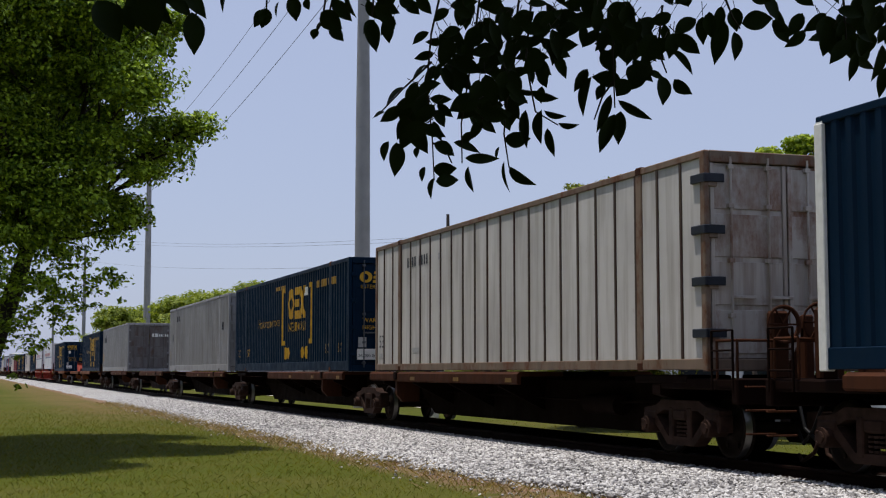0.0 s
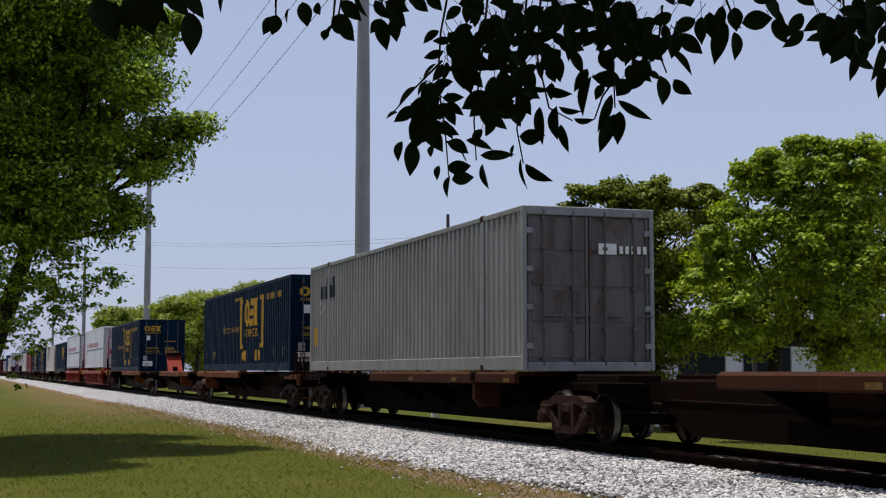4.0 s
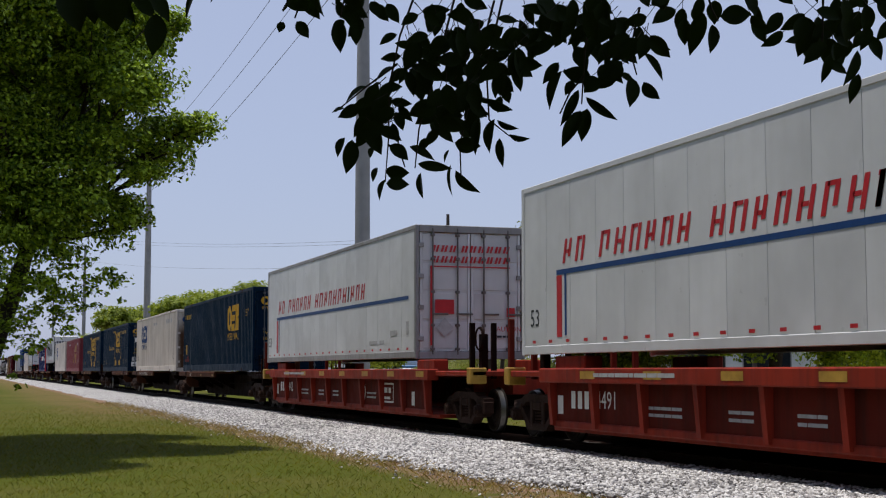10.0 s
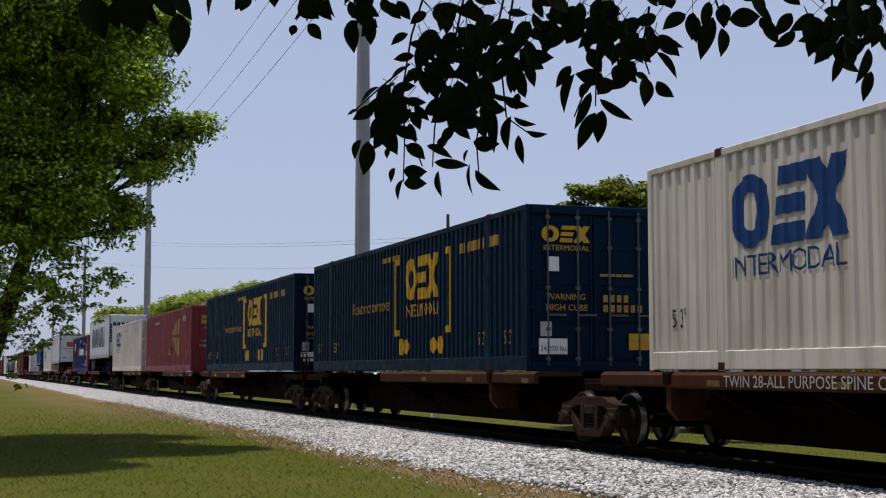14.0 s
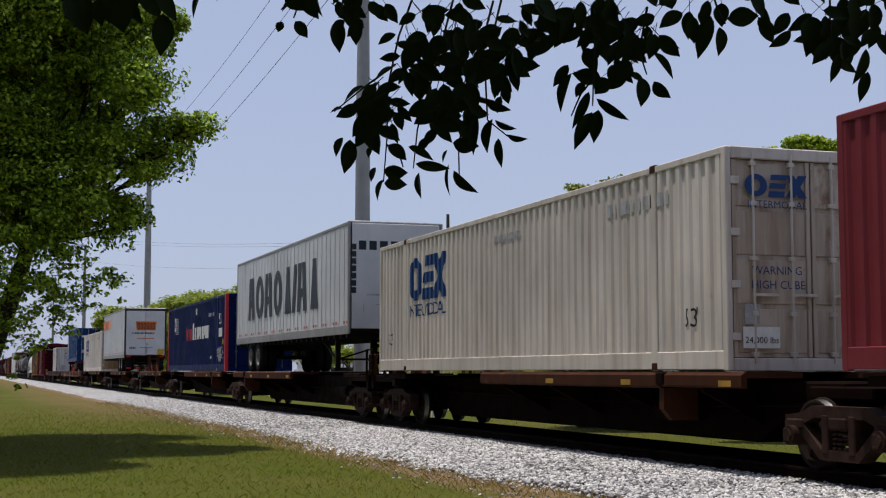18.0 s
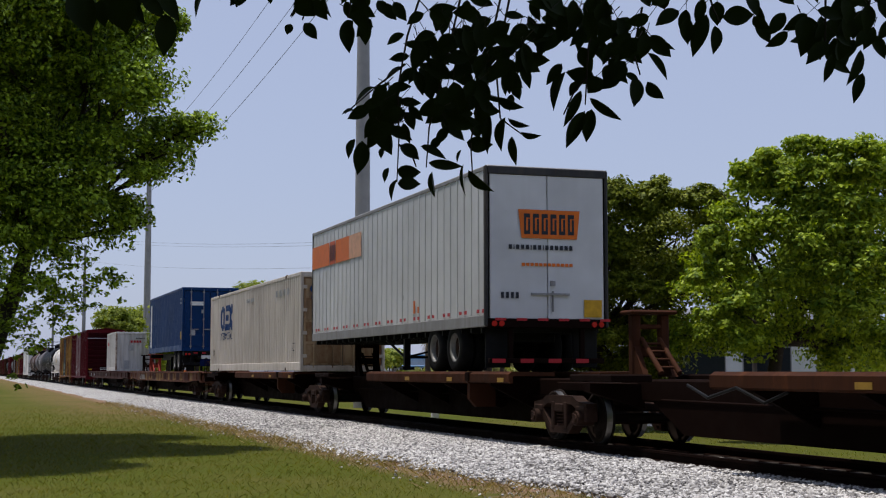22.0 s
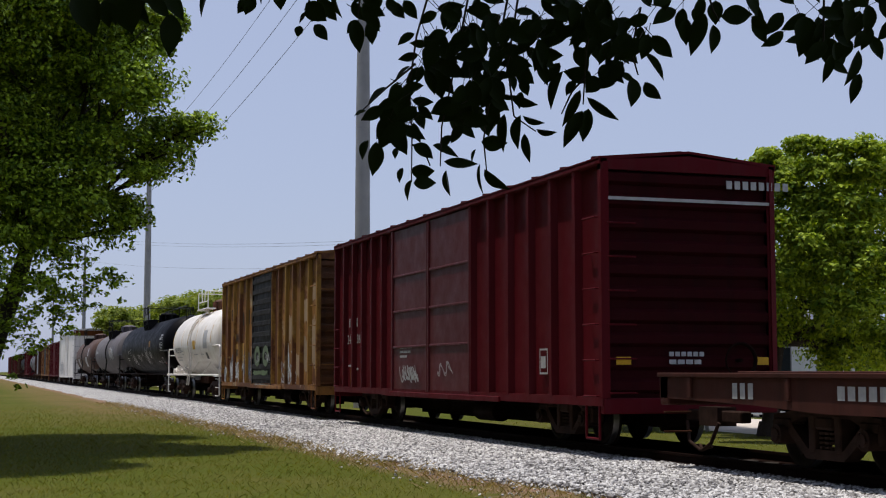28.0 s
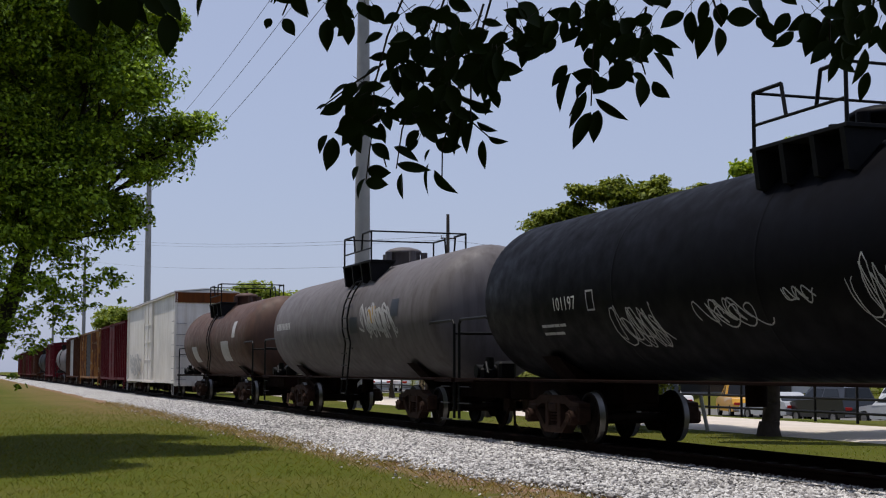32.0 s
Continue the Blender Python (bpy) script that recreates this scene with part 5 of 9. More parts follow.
for ob, x0, _, _ in MOVING:
    if ob.name.startswith("spine_car") and x0 == -327.9:
        hitch_stand(ob, -379.0 - x0, RUST, "rusty raised trailer hitch", 1.46)
        m = MB().tube([(-375.3 - x0, -1.30, 1.36), (-374.6 - x0, -1.38, 1.20), (-373.9 - x0, -1.36, 1.34), (-373.2 - x0, -1.38, 1.16), (-372.8 - x0, -1.3, 1.3)], 0.022, 6)
        part("air_hose", m, BLACK, ob)

c = shipping_box("navy shipping container with a white corner post", 2.05, body=NAVY)
mark(c, "white_stripe", [rect(-16.14, 0.0, 0.14, 2.9)], WHITE_INK, off=0.012)
part("white_post", MB().box(-16.16, -16.0, -1.32, -1.2, 0.0, 2.88, 0.01), WHITE_INK, c)

c = shipping_box("weathered white ribbed container with rust-brown ribs and stained doors", -16.75, height=2.99, body=OLD_WHITE, end=DIRTY_END, style="rib", trim=paint("rust_worn_trim", (0.19, 0.135, 0.10), 0.75, 0.7, 0.6, spot=2.5), rods=DIRTY_END, rib_mat=paint("brown_stained_rib", (0.050, 0.027, 0.021), 0.5, 0.6, 0.6), castings=RUST)
writing(c, "53", -15.85, 0.55, 0.3, DARK_INK, off=-0.012)
mark(c, "label_patch", [rect(-15.85, 0.32, 0.32, 0.1), rect(-13.2, 0.42, 0.5, 0.1), rect(-11.4, 2.35, 0.22, 0.14)], GREY_INK, off=-0.012)
small_bars(c, -13.6, 2.32, (0.1, 0.1, 0.1, 0.1), 0.22, DARK_INK, off=-0.012)
small_bars(c, -12.75, 2.32, (0.1, 0.1, 0.1, 0.1), 0.22, DARK_INK, off=-0.012)
m = MB()
for z in (0.45, 1.15, 1.85, 2.55):
    m.box(-0.35, 0.03, -1.325, -1.27, z, z + 0.12, 0.01).box(0.0, 0.03, -1.3, -1.0, z, z + 0.12, 0.01)
parts("hinge", m, DARK_INK, c)

c = shipping_box("navy shipping container with yellow markings and bracketed emblem", -35.4, length=16.25, castings=ORANGE)
carrier_marks(c, 16.25)
mark(c, "white_patch", [rect(-5.3, 2.22, 0.5, 0.24)], WHITE_INK, fold=CORR)

c = shipping_box("pale grey corrugated shipping container with rust spots", -53.15, length=16.25, body=GREY_PAINT, castings=RUST)
small_bars(c, -14.0, 2.30, (0.11, 0.09, 0.06, 0.06, 0.10, 0.10, 0.04), 0.26, DARK_INK, fold=CORR)
small_bars(c, -13.9, 2.62, (0.05, 0.05), 0.20, DARK_INK, fold=CORR)
mark(c, "diamond_label", [[(-15.32, 1.58), (-15.20, 1.34), (-15.08, 1.58), (-15.20, 1.80)]], ROD_STEEL, fold=CORR)
mark(c, "yellow_sticker", [rect(-16.00, 0.58, 0.13, 0.38)], FADED_INK, fold=CORR)
small_bars(c, -1.55, 1.6, (0.1, 0.1), 0.3, DARK_INK, fold=CORR)

c = shipping_box("grey corrugated container with rust-streaked doors", -88.4, length=16.45, body=GREY_PAINT, end=GREY_DOOR, rods=GREY_DOOR, castings=RUST)
small_bars(c, -14.6, 2.36, (0.13, 0.10, 0.13, 0.12, 0.12), 0.2, DARK_INK, fold=CORR)
mark(c, "number_panel", [rect(0.18, 2.12, 0.36, 0.2)], WHITE_INK, "end", off=0.004)
small_bars(c, 0.6, 2.14, (0.07,) * 5, 0.14, WHITE_INK, "end", off=0.004)
small_bars(c, -15.2, 2.0, (0.3, 0.35, 0.3, 0.3), 0.35, DARK_INK, fold=CORR)
mark(c, "yellow_sticker", [rect(-16.0, 0.72, 0.35, 0.5)], YELLOW_INK, fold=CORR)
mark(c, "emblem", ring_strips(-15.3, 1.55, 0.45, 0.45, 0.09), GREY_INK, fold=CORR, merge=True)

for x, n in ((-107.5, 16.5), (-147.4, 16.25), (-250.95, 16.2), (-269.7, 16.4)):
    c = shipping_box("navy shipping container with yellow markings and bracketed emblem", x, length=n, castings=RUST, rods=ROD_STEEL)
    carrier_marks(c, n)
    mark(c, "white_patch", [rect(-0.90, 1.78, 0.22, 0.26)], WHITE_INK, "end", off=0.004)
    mark(c, "orange_sticker", [rect(0.68, 0.38, 0.42, 0.3)], YELLOW_INK, "end", off=0.008)
    small_bars(c, 0.18, 1.24, (0.09,) * 4, 0.13, FADED_INK, "end", off=0.004)
    small_bars(c, 0.18, 1.06, (0.09,) * 6, 0.13, FADED_INK, "end", off=0.004)
    small_bars(c, 0.12, 1.70, (0.3, 0.12, 0.2), 0.05, FADED_INK, "end", off=0.004)

for x, reach in ((-169.8, "first"), (-192.4, "second")):
    c = shipping_box("clean white smooth-sided container with red lettering and blue line", x, length=16.3 if reach == "first" else 16.15, height=2.98, body=WHITE, style="smooth", z=DECK + 0.27, posts=False, trim=GREY_PAINT if reach == "second" else WHITE, rods=GREY_DOOR, group="white boxes")
    q = []
    u = -14.5
    for k, wd in enumerate((0.40, 0.40, 0, 0.44, 0.42, 0.42, 0.40, 0.40, 0.40, 0, 0.42, 0.46, 0.40, 0.40, 0.42, 0.42, 0.42, 0.18, 0.42, 0.40, 0.40)):
        if wd:
            q += [rect(u, 1.52, 0.10, 0.40, 0.3), rect(u + wd - 0.18, 1.52 if k % 3 else 1.62, 0.10, 0.40 if k % 3 else 0.30, 0.3), rect(u + 0.16 if k % 2 else u + 0.12, 1.86 if k % 2 else 1.68, wd - 0.26, 0.06, 0.3)]
        u += wd + 0.10 if wd else 0.42
    mark(c, "lettering", q, RED_INK, off=-0.003)
    mark(c, "blue_line", [rect(-14.75, 1.34, 14.2, 0.085), rect(-14.42, 0.32, 0.08, 1.02)], BLUE_INK, off=-0.002)
    mark(c, "red_line", [rect(-14.75, 0.30, 0.22, 1.03)], RED_INK, off=-0.003)
    mark(c, "reflector", [rect(-15.8 + k * 0.72, 0.21, 0.15, 0.05) for k in range(22)], RED_INK, off=0.006)
    mark(c, "data_label", [rect(-2.0, 0.55, 0.55, 0.12), rect(-2.9, 0.38, 0.4, 0.08), rect(-3.8, 0.38, 0.7, 0.08), rect(-0.75, 0.55, 0.22, 0.3)], GREY_INK, off=-0.002)
    writing(c, "53", -15.9, 0.5, 0.3, DARK_INK, off=-0.003)
    q = []
    u = -0.92
    for k in range(9):
        q += [rect(u, 2.38, 0.055, 0.15, 0.3), rect(u + 0.085, 2.38, 0.05, 0.15, 0.3), rect(u, 2.14, 0.055, 0.15, 0.3), rect(u + 0.085, 2.14, 0.05, 0.15, 0.3)]
        u += 0.20 if k != 2 else 0.28
    mark(c, "end_lettering", q, RED_INK, "end", off=0.004)
    mark(c, "end_red_line", [rect(-0.96, 0.3, 0.06, 1.75), rect(-0.96, 2.04, 1.9, 0.03)], RED_INK, "end", off=0.004)
    mark(c, "red_placard", [rect(-0.85, 1.0, 0.45, 0.32), rect(0.85, 0.95, 0.2, 0.2)], RED_INK, "end", off=0.008)
    mark(c, "diamond_label", [[(-0.62, 0.48), (-0.42, 0.70), (-0.62, 0.92), (-0.82, 0.70)]], GREY_INK, "end", off=0.008)
    writing(c, "CAUTION", 0.5, 0.62, 0.11, RED_INK, "end", off=0.004)
    small_bars(c, 0.5, 0.48, (0.1, 0.12, 0.08, 0.1), 0.05, DARK_INK, "end", off=0.004)

c = shipping_box("plain navy shipping container with a yellow emblem near its doors", -211.1, length=16.35, height=2.93, castings=RUST)
block_logo(c, -5.1, 1.5, 2.4, 0.95, YELLOW_INK, CORR)
writing(c, "INTERMODAL", -5.05, 1.16, 0.26, YELLOW_INK, fold=CORR, width=2.3)
writing(c, "53'", -1.35, 1.95, 0.26, FADED_INK, fold=CORR)
mark(c, "yellow_sticker", [rect(-15.6, 0.75, 0.32, 0.42)], YELLOW_INK, fold=CORR)
mark(c, "red_smear", [rect(-15.85, 0.42, 1.2, 0.12), rect(-15.4, 0.52, 0.5, 0.14)], DULL_RED, fold=CORR)
small_bars(c, -15.9, 2.3, (0.13,) * 9, 0.2, FADED_INK, fold=CORR)
end_marks(c, YELLOW_INK, False)

RUST_EDGED = paint("rust_spotted_cream_paint", (0.52, 0.44, 0.36), 0.58, 0.7, 0.6, rust_col=(0.17, 0.075, 0.035), dirt_col=(0.20, 0.12, 0.07), spot=1.6)
for x, n, e in ((-229.95, 16.3, "burnt"), (-309.1, 16.35, ""), (-399.0, 16.3, "rusty")):
    c = shipping_box({"burnt": "cream corrugated container with a scorched, rust-stained door", "": "cream corrugated container with blue markings", "rusty": "cream corrugated container with heavily rusted end"}[e], x, length=n, height=2.93 if e == "burnt" else 2.96, body=CREAM, end={"burnt": SCORCHED, "": RUST_EDGED, "rusty": RUSTY_CREAM}[e], castings=RUST, group="cream boxes", rods=CREAM if not e else RUSTY_CREAM)
    block_logo(c, -n + 2.35, 1.55, 2.6, 0.95, BLUE_INK, CORR)
    writing(c, "INTERMODAL", -n + 2.35, 1.20, 0.27, BLUE_INK, fold=CORR, width=2.5)
    small_bars(c, -3.6, 2.36, (0.12,) * 4 + (0.15,) * 6, 0.20, GREY_INK, fold=CORR)
    small_bars(c, -8.6, 2.40, (0.12,) * 8, 0.13, GREY_INK, fold=CORR)
    writing(c, "53'", -1.2, 0.60, 0.27, DARK_INK, fold=CORR)
    writing(c, "53'", -n + 0.7, 0.60, 0.27, DARK_INK, fold=CORR)
    end_marks(c, BLUE_INK, e == "")

c = shipping_box("crimson corrugated container with a yellow emblem", -290.4, length=16.2, height=2.92, body=RED_BOX, castings=RUST)
FADED_TAN = plain("faded_tan_marking", (0.27, 0.15, 0.075), 0.6, 0.0, 0.35, 5)
for q in ([(-6.2, 1.78), (-5.95, 1.74), (-4.42, 1.72), (-4.42, 2.40), (-5.30, 2.20)], [(-6.2, 1.62), (-5.95, 1.66), (-4.42, 1.56), (-4.42, 0.78), (-5.30, 1.14)]):
    mark(c, "faded_sail_emblem", [q], FADED_TAN, fold=CORR)
for z0, z1 in ((1.72, 2.44), (0.74, 1.56)):
    mark(c, "sail_emblem", [rect(-4.32, z0, 0.72, z1 - z0)], FADED_INK, fold=CORR)
mark(c, "yellow_patch", [rect(-7.2, 0.78, 0.5, 0.34)], FADED_INK, fold=CORR)
mark(c, "dark_patch", [rect(-7.62, 0.80, 0.38, 0.36)], MAROON, fold=CORR)
mark(c, "dark_patch", [rect(-6.65, 0.88, 0.45, 0.26)], MAROON, fold=CORR)
writing(c, "53'", -1.45, 0.66, 0.27, GREY_INK, fold=CORR)
small_bars(c, -2.5, 2.3, (0.3, 0.12, 0.12, 0.12, 0.12), 0.22, GREY_INK, fold=CORR)
small_bars(c, -12.6, 2.4, (0.12,) * 10, 0.13, GREY_INK, fold=CORR)
writing(c, "53'", -15.4, 0.5, 0.26, GREY_INK, fold=CORR)
mark(c, "end_emblem", [rect(-0.85, 2.32, 0.24, 0.16), rect(-0.57, 2.20, 0.28, 0.28), rect(-0.57, 2.02, 0.28, 0.14), rect(-0.85, 2.10, 0.24, 0.18), rect(-0.7, 1.9, 0.3, 0.08)], FADED_INK, "end", off=0.004)
writing(c, "WARNING", -0.93, 1.27, 0.11, GREY_INK, "end", off=0.004)
writing(c, "HIGH CUBE", -0.93, 1.08, 0.11, GREY_INK, "end", off=0.004)
small_bars(c, 0.18, 1.24, (0.3,), 0.15, WHITE_INK, "end", off=0.004)
small_bars(c, 0.18, 1.02, (0.09,) * 6, 0.14, GREY_INK, "end", off=0.004)
mark(c, "weight_plate", [rect(0.55, 0.42, 0.5, 0.28)], GREY_INK, "end", off=0.008)

c = shipping_box("royal blue container with red corner posts and white lettering", -346.65, length=16.05, body=STACK_BLUE, trim=STACK_BLUE, castings=GREY_PAINT)
part("red_post", MB().box(-0.16, 0.02, -1.325, -1.2, 0.0, 2.98, 0.015), RED_INK, c)
part("door_cap", MB().box(-0.1, 0.015, -1.2, 1.32, 2.84, 2.98, 0.015), STACK_BLUE, c)
part("red_post", MB().box(-16.07, -15.93, -1.325, -1.2, 0.0, 2.98, 0.015), RED_INK, c)
q = []
for k in range(9):
    q.append(rect(-13.75, 1.72 + k * 0.085, 0.95, 0.045))
mark(c, "stripe", q, GREY_INK, fold=CORR)
mark(c, "globe_emblem", ring_strips(-14.0, 1.85, 0.5, 0.65, 0.17, 16), WHITE_INK, fold=CORR, off=0.012, merge=True)
u, q, s = -10.4, [], []
for k, wd in enumerate((0.42, 0.4, 0.38, 0.34, 0.34)):
    s += [rect(u, 1.36, 0.15, 0.5 if k else 0.62), rect(u + 0.2, 1.36 if k % 2 else 1.5, 0.09, 0.5 if k % 2 else 0.36)]
    u += wd
mark(c, "red_bar", s, RED_INK, fold=CORR)
u = -8.35
for k, wd in enumerate((0.55, 0.42, 0.5, 0.5, 0.5, 0.42, 0.5, 0.5, 0.2, 0.52)):
    h = 0.72 if k == 0 else 0.52
    q += [rect(u, 1.36, 0.17, h)] + ([rect(u + 0.25, 1.36 if k % 3 else 1.5, 0.11, h - (0 if k % 3 else 0.14))] if wd > 0.3 else [])
    u += wd
mark(c, "white_bar", q, WHITE_INK, fold=CORR)
mark(c, "number_panel", [rect(-7.6, 2.42, 0.42, 0.28), rect(-1.6, 1.35, 0.62, 0.34), rect(-3.6, 0.5, 0.2, 0.12)], WHITE_INK, fold=CORR)
writing(c, "53", -1.6, 1.85, 0.42, WHITE_INK, fold=CORR)
small_bars(c, -4.1, 2.22, (0.1,) * 9, 0.15, GREY_INK, fold=CORR)
mark(c, "graffiti", scrawl(5, -2.4, 0.35, 1.9, 0.6, 0.05, 6), GREY_INK, fold=CORR)
mark(c, "yellow_sticker", [rect(-0.75, 1.05, 0.16, 0.2)], YELLOW_INK, fold=CORR)

c = road_trailer("white road trailer with large dark lettering, riding on its wheels", -328.4, 16.0, 2.52, 2.96, (-341.9, -340.6), -331.0, WHITE, True, posts=32)
u = -13.75
for k, wd in enumerate((1.35, 1.45, 1.5, 1.4, 2.0, 1.5, 1.4)):
    hh, z0, ln = 1.45, 0.80, 0.0
    if k in (0, 2, 5):
        q = [rect(u, z0, 0.42, hh, 0.12), rect(u + wd - 0.66, z0, 0.42, hh, -0.12), rect(u + 0.40, z0 + 0.42, wd - 1.05, 0.26)]
    elif k in (1, 3):
        q = ring_strips(u, z0, wd - 0.16, hh, 0.42, 20, 0.30)
    else:
        q = [rect(u + 0.26 + e * 0.52, z0, 0.40, hh, 0.2 * (-1) ** e) for e in range(3 if k == 4 else 2)]
    mark(c, "large_letter", q, DARK_INK, off=0.004)
    u += wd
small_bars(c, -1.02, 2.20, (0.2, 0.2, 0.22, 0.2, 0.3), 0.24, DARK_INK, "end", off=0.006)
small_bars(c, -0.05, 2.02, (0.08, 0.1, 0.08, 0.08), 0.12, RED_INK, "end", off=0.006)
mark(c, "fleet_number", [rect(-1.22, 1.06 + k * 0.19, 0.13, 0.15) for k in range(7)], DARK_INK, "end", off=0.012)
mark(c, "hose_panel", [rect(-0.9, 0.55, 0.03, 0.22), rect(-0.55, 0.75, 0.3, 0.03), rect(-0.8, 1.0, 0.35, 0.05), rect(-0.45, 0.45, 0.03, 0.25)], GREY_INK, "end", off=0.006)

c = road_trailer("white road trailer with orange band and dark rear frame", -383.25, 14.35, 2.40, 3.12, (-386.5, -385.2), -389.6, WHITE, False, frame_mat=paint("dark_worn_frame", (0.030, 0.030, 0.033), 0.3, 0.4, 0.6), posts=34)
mark(c, "orange_band", [rect(-14.30, 2.05, 2.0, 0.62), rect(-11.6, 2.05, 1.4, 0.62)], ORANGE_INK, off=0.004)
mark(c, "faded_band", [rect(-10.2, 2.05, 1.2, 0.62)], plain("faded_orange_marking", (0.62, 0.34, 0.22), 0.5, 0.0, 0.2), off=0.004)
mark(c, "band_panel", [rect(-12.25, 2.05, 0.6, 0.62)], plain("brick_orange_marking", (0.50, 0.085, 0.02), 0.5, 0.0, 0.1), off=0.004)
mark(c, "band_lettering", [rect(-12.2 + k * 0.09, 2.15, 0.055, 0.42) for k in range(6)], DARK_INK, off=0.007)
mark(c, "side_sticker", [rect(-4.6, 0.42, 0.14, 0.28), rect(-4.3, 0.42, 0.12, 0.14)], ORANGE_INK, off=0.004)
mark(c, "orange_panel", [[(-0.55, 1.72), (0.62, 1.72), (0.68, 2.28), (-0.62, 2.28)]], ORANGE_INK, "end", off=0.004)
q = []
for k in range(6):
    a = -0.50 + k * 0.185
    q += [rect(a, 1.80, 0.045, 0.40), rect(a, 2.12, 0.13, 0.08), rect(a + 0.085, 1.80, 0.045, 0.30), rect(a, 1.80, 0.12, 0.07)]
mark(c, "panel_lettering", q, DARK_INK, "end", off=0.008)
small_bars(c, -0.82, 1.50, (0.07, 0.02, 0.07, 0.07, 0.07, 0.02, 0.07, 0.07, 0.02, 0.07, 0.07, 0.07, 0.07, 0.07, 0.07), 0.09, DARK_INK, "end", off=0.006)
small_bars(c, -0.55, 1.18, (0.07,) * 12, 0.06, ORANGE_INK, "end", off=0.006)
small_bars(c, -0.98, 0.55, (0.06,) * 4, 0.12, DARK_INK, "end", off=0.006)
mark(c, "yellow_sticker", [rect(0.76, 0.20, 0.38, 0.34)], YELLOW_INK, "end", off=0.006)
mark(c, "door_stripe", [rect(-1.1 + k * 0.44, 0.12, 0.22, 0.05) for k in range(6)], RED_INK, "end", off=0.010)
part("door_latch", MB().box(-0.02, 0.03, -0.35, 0.45, 0.62, 0.66).cyl((0.01, 0.1, 0.3), (0.01, 0.1, 0.7), 0.02, 6).box(-0.02, 0.02, 0.05, 0.15, 0.8, 0.9), GREY_PAINT, c)

fl, _ = flat_car("long brown flat car with tan patches and a red trailer hitch", -417.3, -444.0, (-420.7, -441.4), TAN_DECK, ((-443.2, WELL_RED, "red steel trailer hitch with ladder struts"),))
RED_LEAD = paint("worn_maroon_marking", (0.055, 0.012, 0.010), 0.35, 0.5, 0.7, rust_col=(0.09, 0.035, 0.02), dirt_col=(0.03, 0.012, 0.01), spot=4.0, gloss=0.1)
TAN_INK = paint("worn_tan_marking", (0.27, 0.155, 0.060), 0.35, 0.5, 0.7, rust_col=(0.10, 0.042, 0.025), dirt_col=(0.10, 0.05, 0.03), spot=4.0, gloss=0.1)
mark(fl, "tan_patch", [rect(-26.1, 1.10, 0.65, 0.2), rect(-22.1, 1.08, 0.22, 0.36, -0.3), rect(-18.9, 1.08, 0.5, 0.38, -0.3), rect(-17.4, 1.12, 0.7, 0.16), rect(-16.5, 1.12, 0.75, 0.16), rect(-14.5, 1.08, 0.9, 0.36, -0.2), rect(-13.4, 1.08, 0.7, 0.36), rect(-11.2, 1.10, 0.7, 0.34), rect(-8.0, 1.10, 0.3, 0.32)], TAN_INK, w=2.76)
for x, w in ((-10.0, 0.65), (-8.2, 0.95), (-5.9, 0.8), (-2.8, 0.65), (-12.6, 0.9)):
    mark(fl, "tan_patch", [rect(x, 1.14, w, 0.32, -0.15)], TAN_INK, w=2.76, off=0.008)
for x, w in ((-9.1, 0.75), (-7.1, 0.9), (-4.6, 1.5), (-11.4, 0.9), (-16.0, 1.2)):
    mark(fl, "maroon_patch", [rect(x, 1.14, w, 0.32, 0.12)], RED_LEAD, w=2.76, off=0.007)
cone = thing("warning_cone", "small orange and white warning cone on the deck", "cone")
part("base", MB().box(-0.10, 0.10, -0.10, 0.10, 0.0, 0.02, 0.005), ORANGE_INK, cone)
part("body", MB().cyl((0, 0, 0.02), (0, 0, 0.16), 0.075, 12, 0.04), ORANGE_INK, cone)
part("tip", MB().cyl((0, 0, 0.16), (0, 0, 0.27), 0.04, 12, 0.015), WHITE_INK, cone)
on_train(cone, -423.4, TRACK - 1.12, 1.46)
mark(fl, "white_scratch", [rect(-14.75, 1.08, 0.05, 0.32, -0.3)], GREY_INK, w=2.76, off=0.009)
small_bars(fl, -21.6, 1.13, (0.13, 0.13, 0.13, 0.13), 0.24, GREY_INK, off=0.094)
small_bars(fl, -20.35, 1.13, (0.13,) * 6, 0.24, GREY_INK, off=0.094)
shipping_marks = shipping_box("bright blue forty-foot sea container on a road chassis", -423.35, length=12.15, height=2.94, body=LINE_BLUE, posts=False, z=2.48, rods=GREY_PAINT)
mark(shipping_marks, "white_panel", [rect(-11.7, 0.30, 0.42, 2.25)], WHITE_INK, fold=CORR)
small_bars(shipping_marks, -0.72, 2.36, (0.07,) * 4, 0.10, GREY_INK, fold=CORR)
small_bars(shipping_marks, -0.72, 2.18, (0.06,) * 4, 0.10, GREY_INK, fold=CORR)
mark(shipping_marks, "yellow_sticker", [rect(-0.6, 0.55, 0.25, 0.35)], YELLOW_INK, fold=CORR)
mark(shipping_marks, "white_bar", [rect(-0.92, 2.10, 0.62, 0.18), rect(0.98, 0.22, 0.12, 0.07)], WHITE_INK, "end", off=0.006)
mark(shipping_marks, "yellow_placard", [rect(0.75, 0.62, 0.32, 0.34)], YELLOW_INK, "end", off=0.006)
mark(shipping_marks, "grey_placard", [rect(-0.9, 0.72, 0.2, 0.24), rect(-0.42, 1.75, 0.12, 0.16)], GREY_INK, "end", off=0.006)
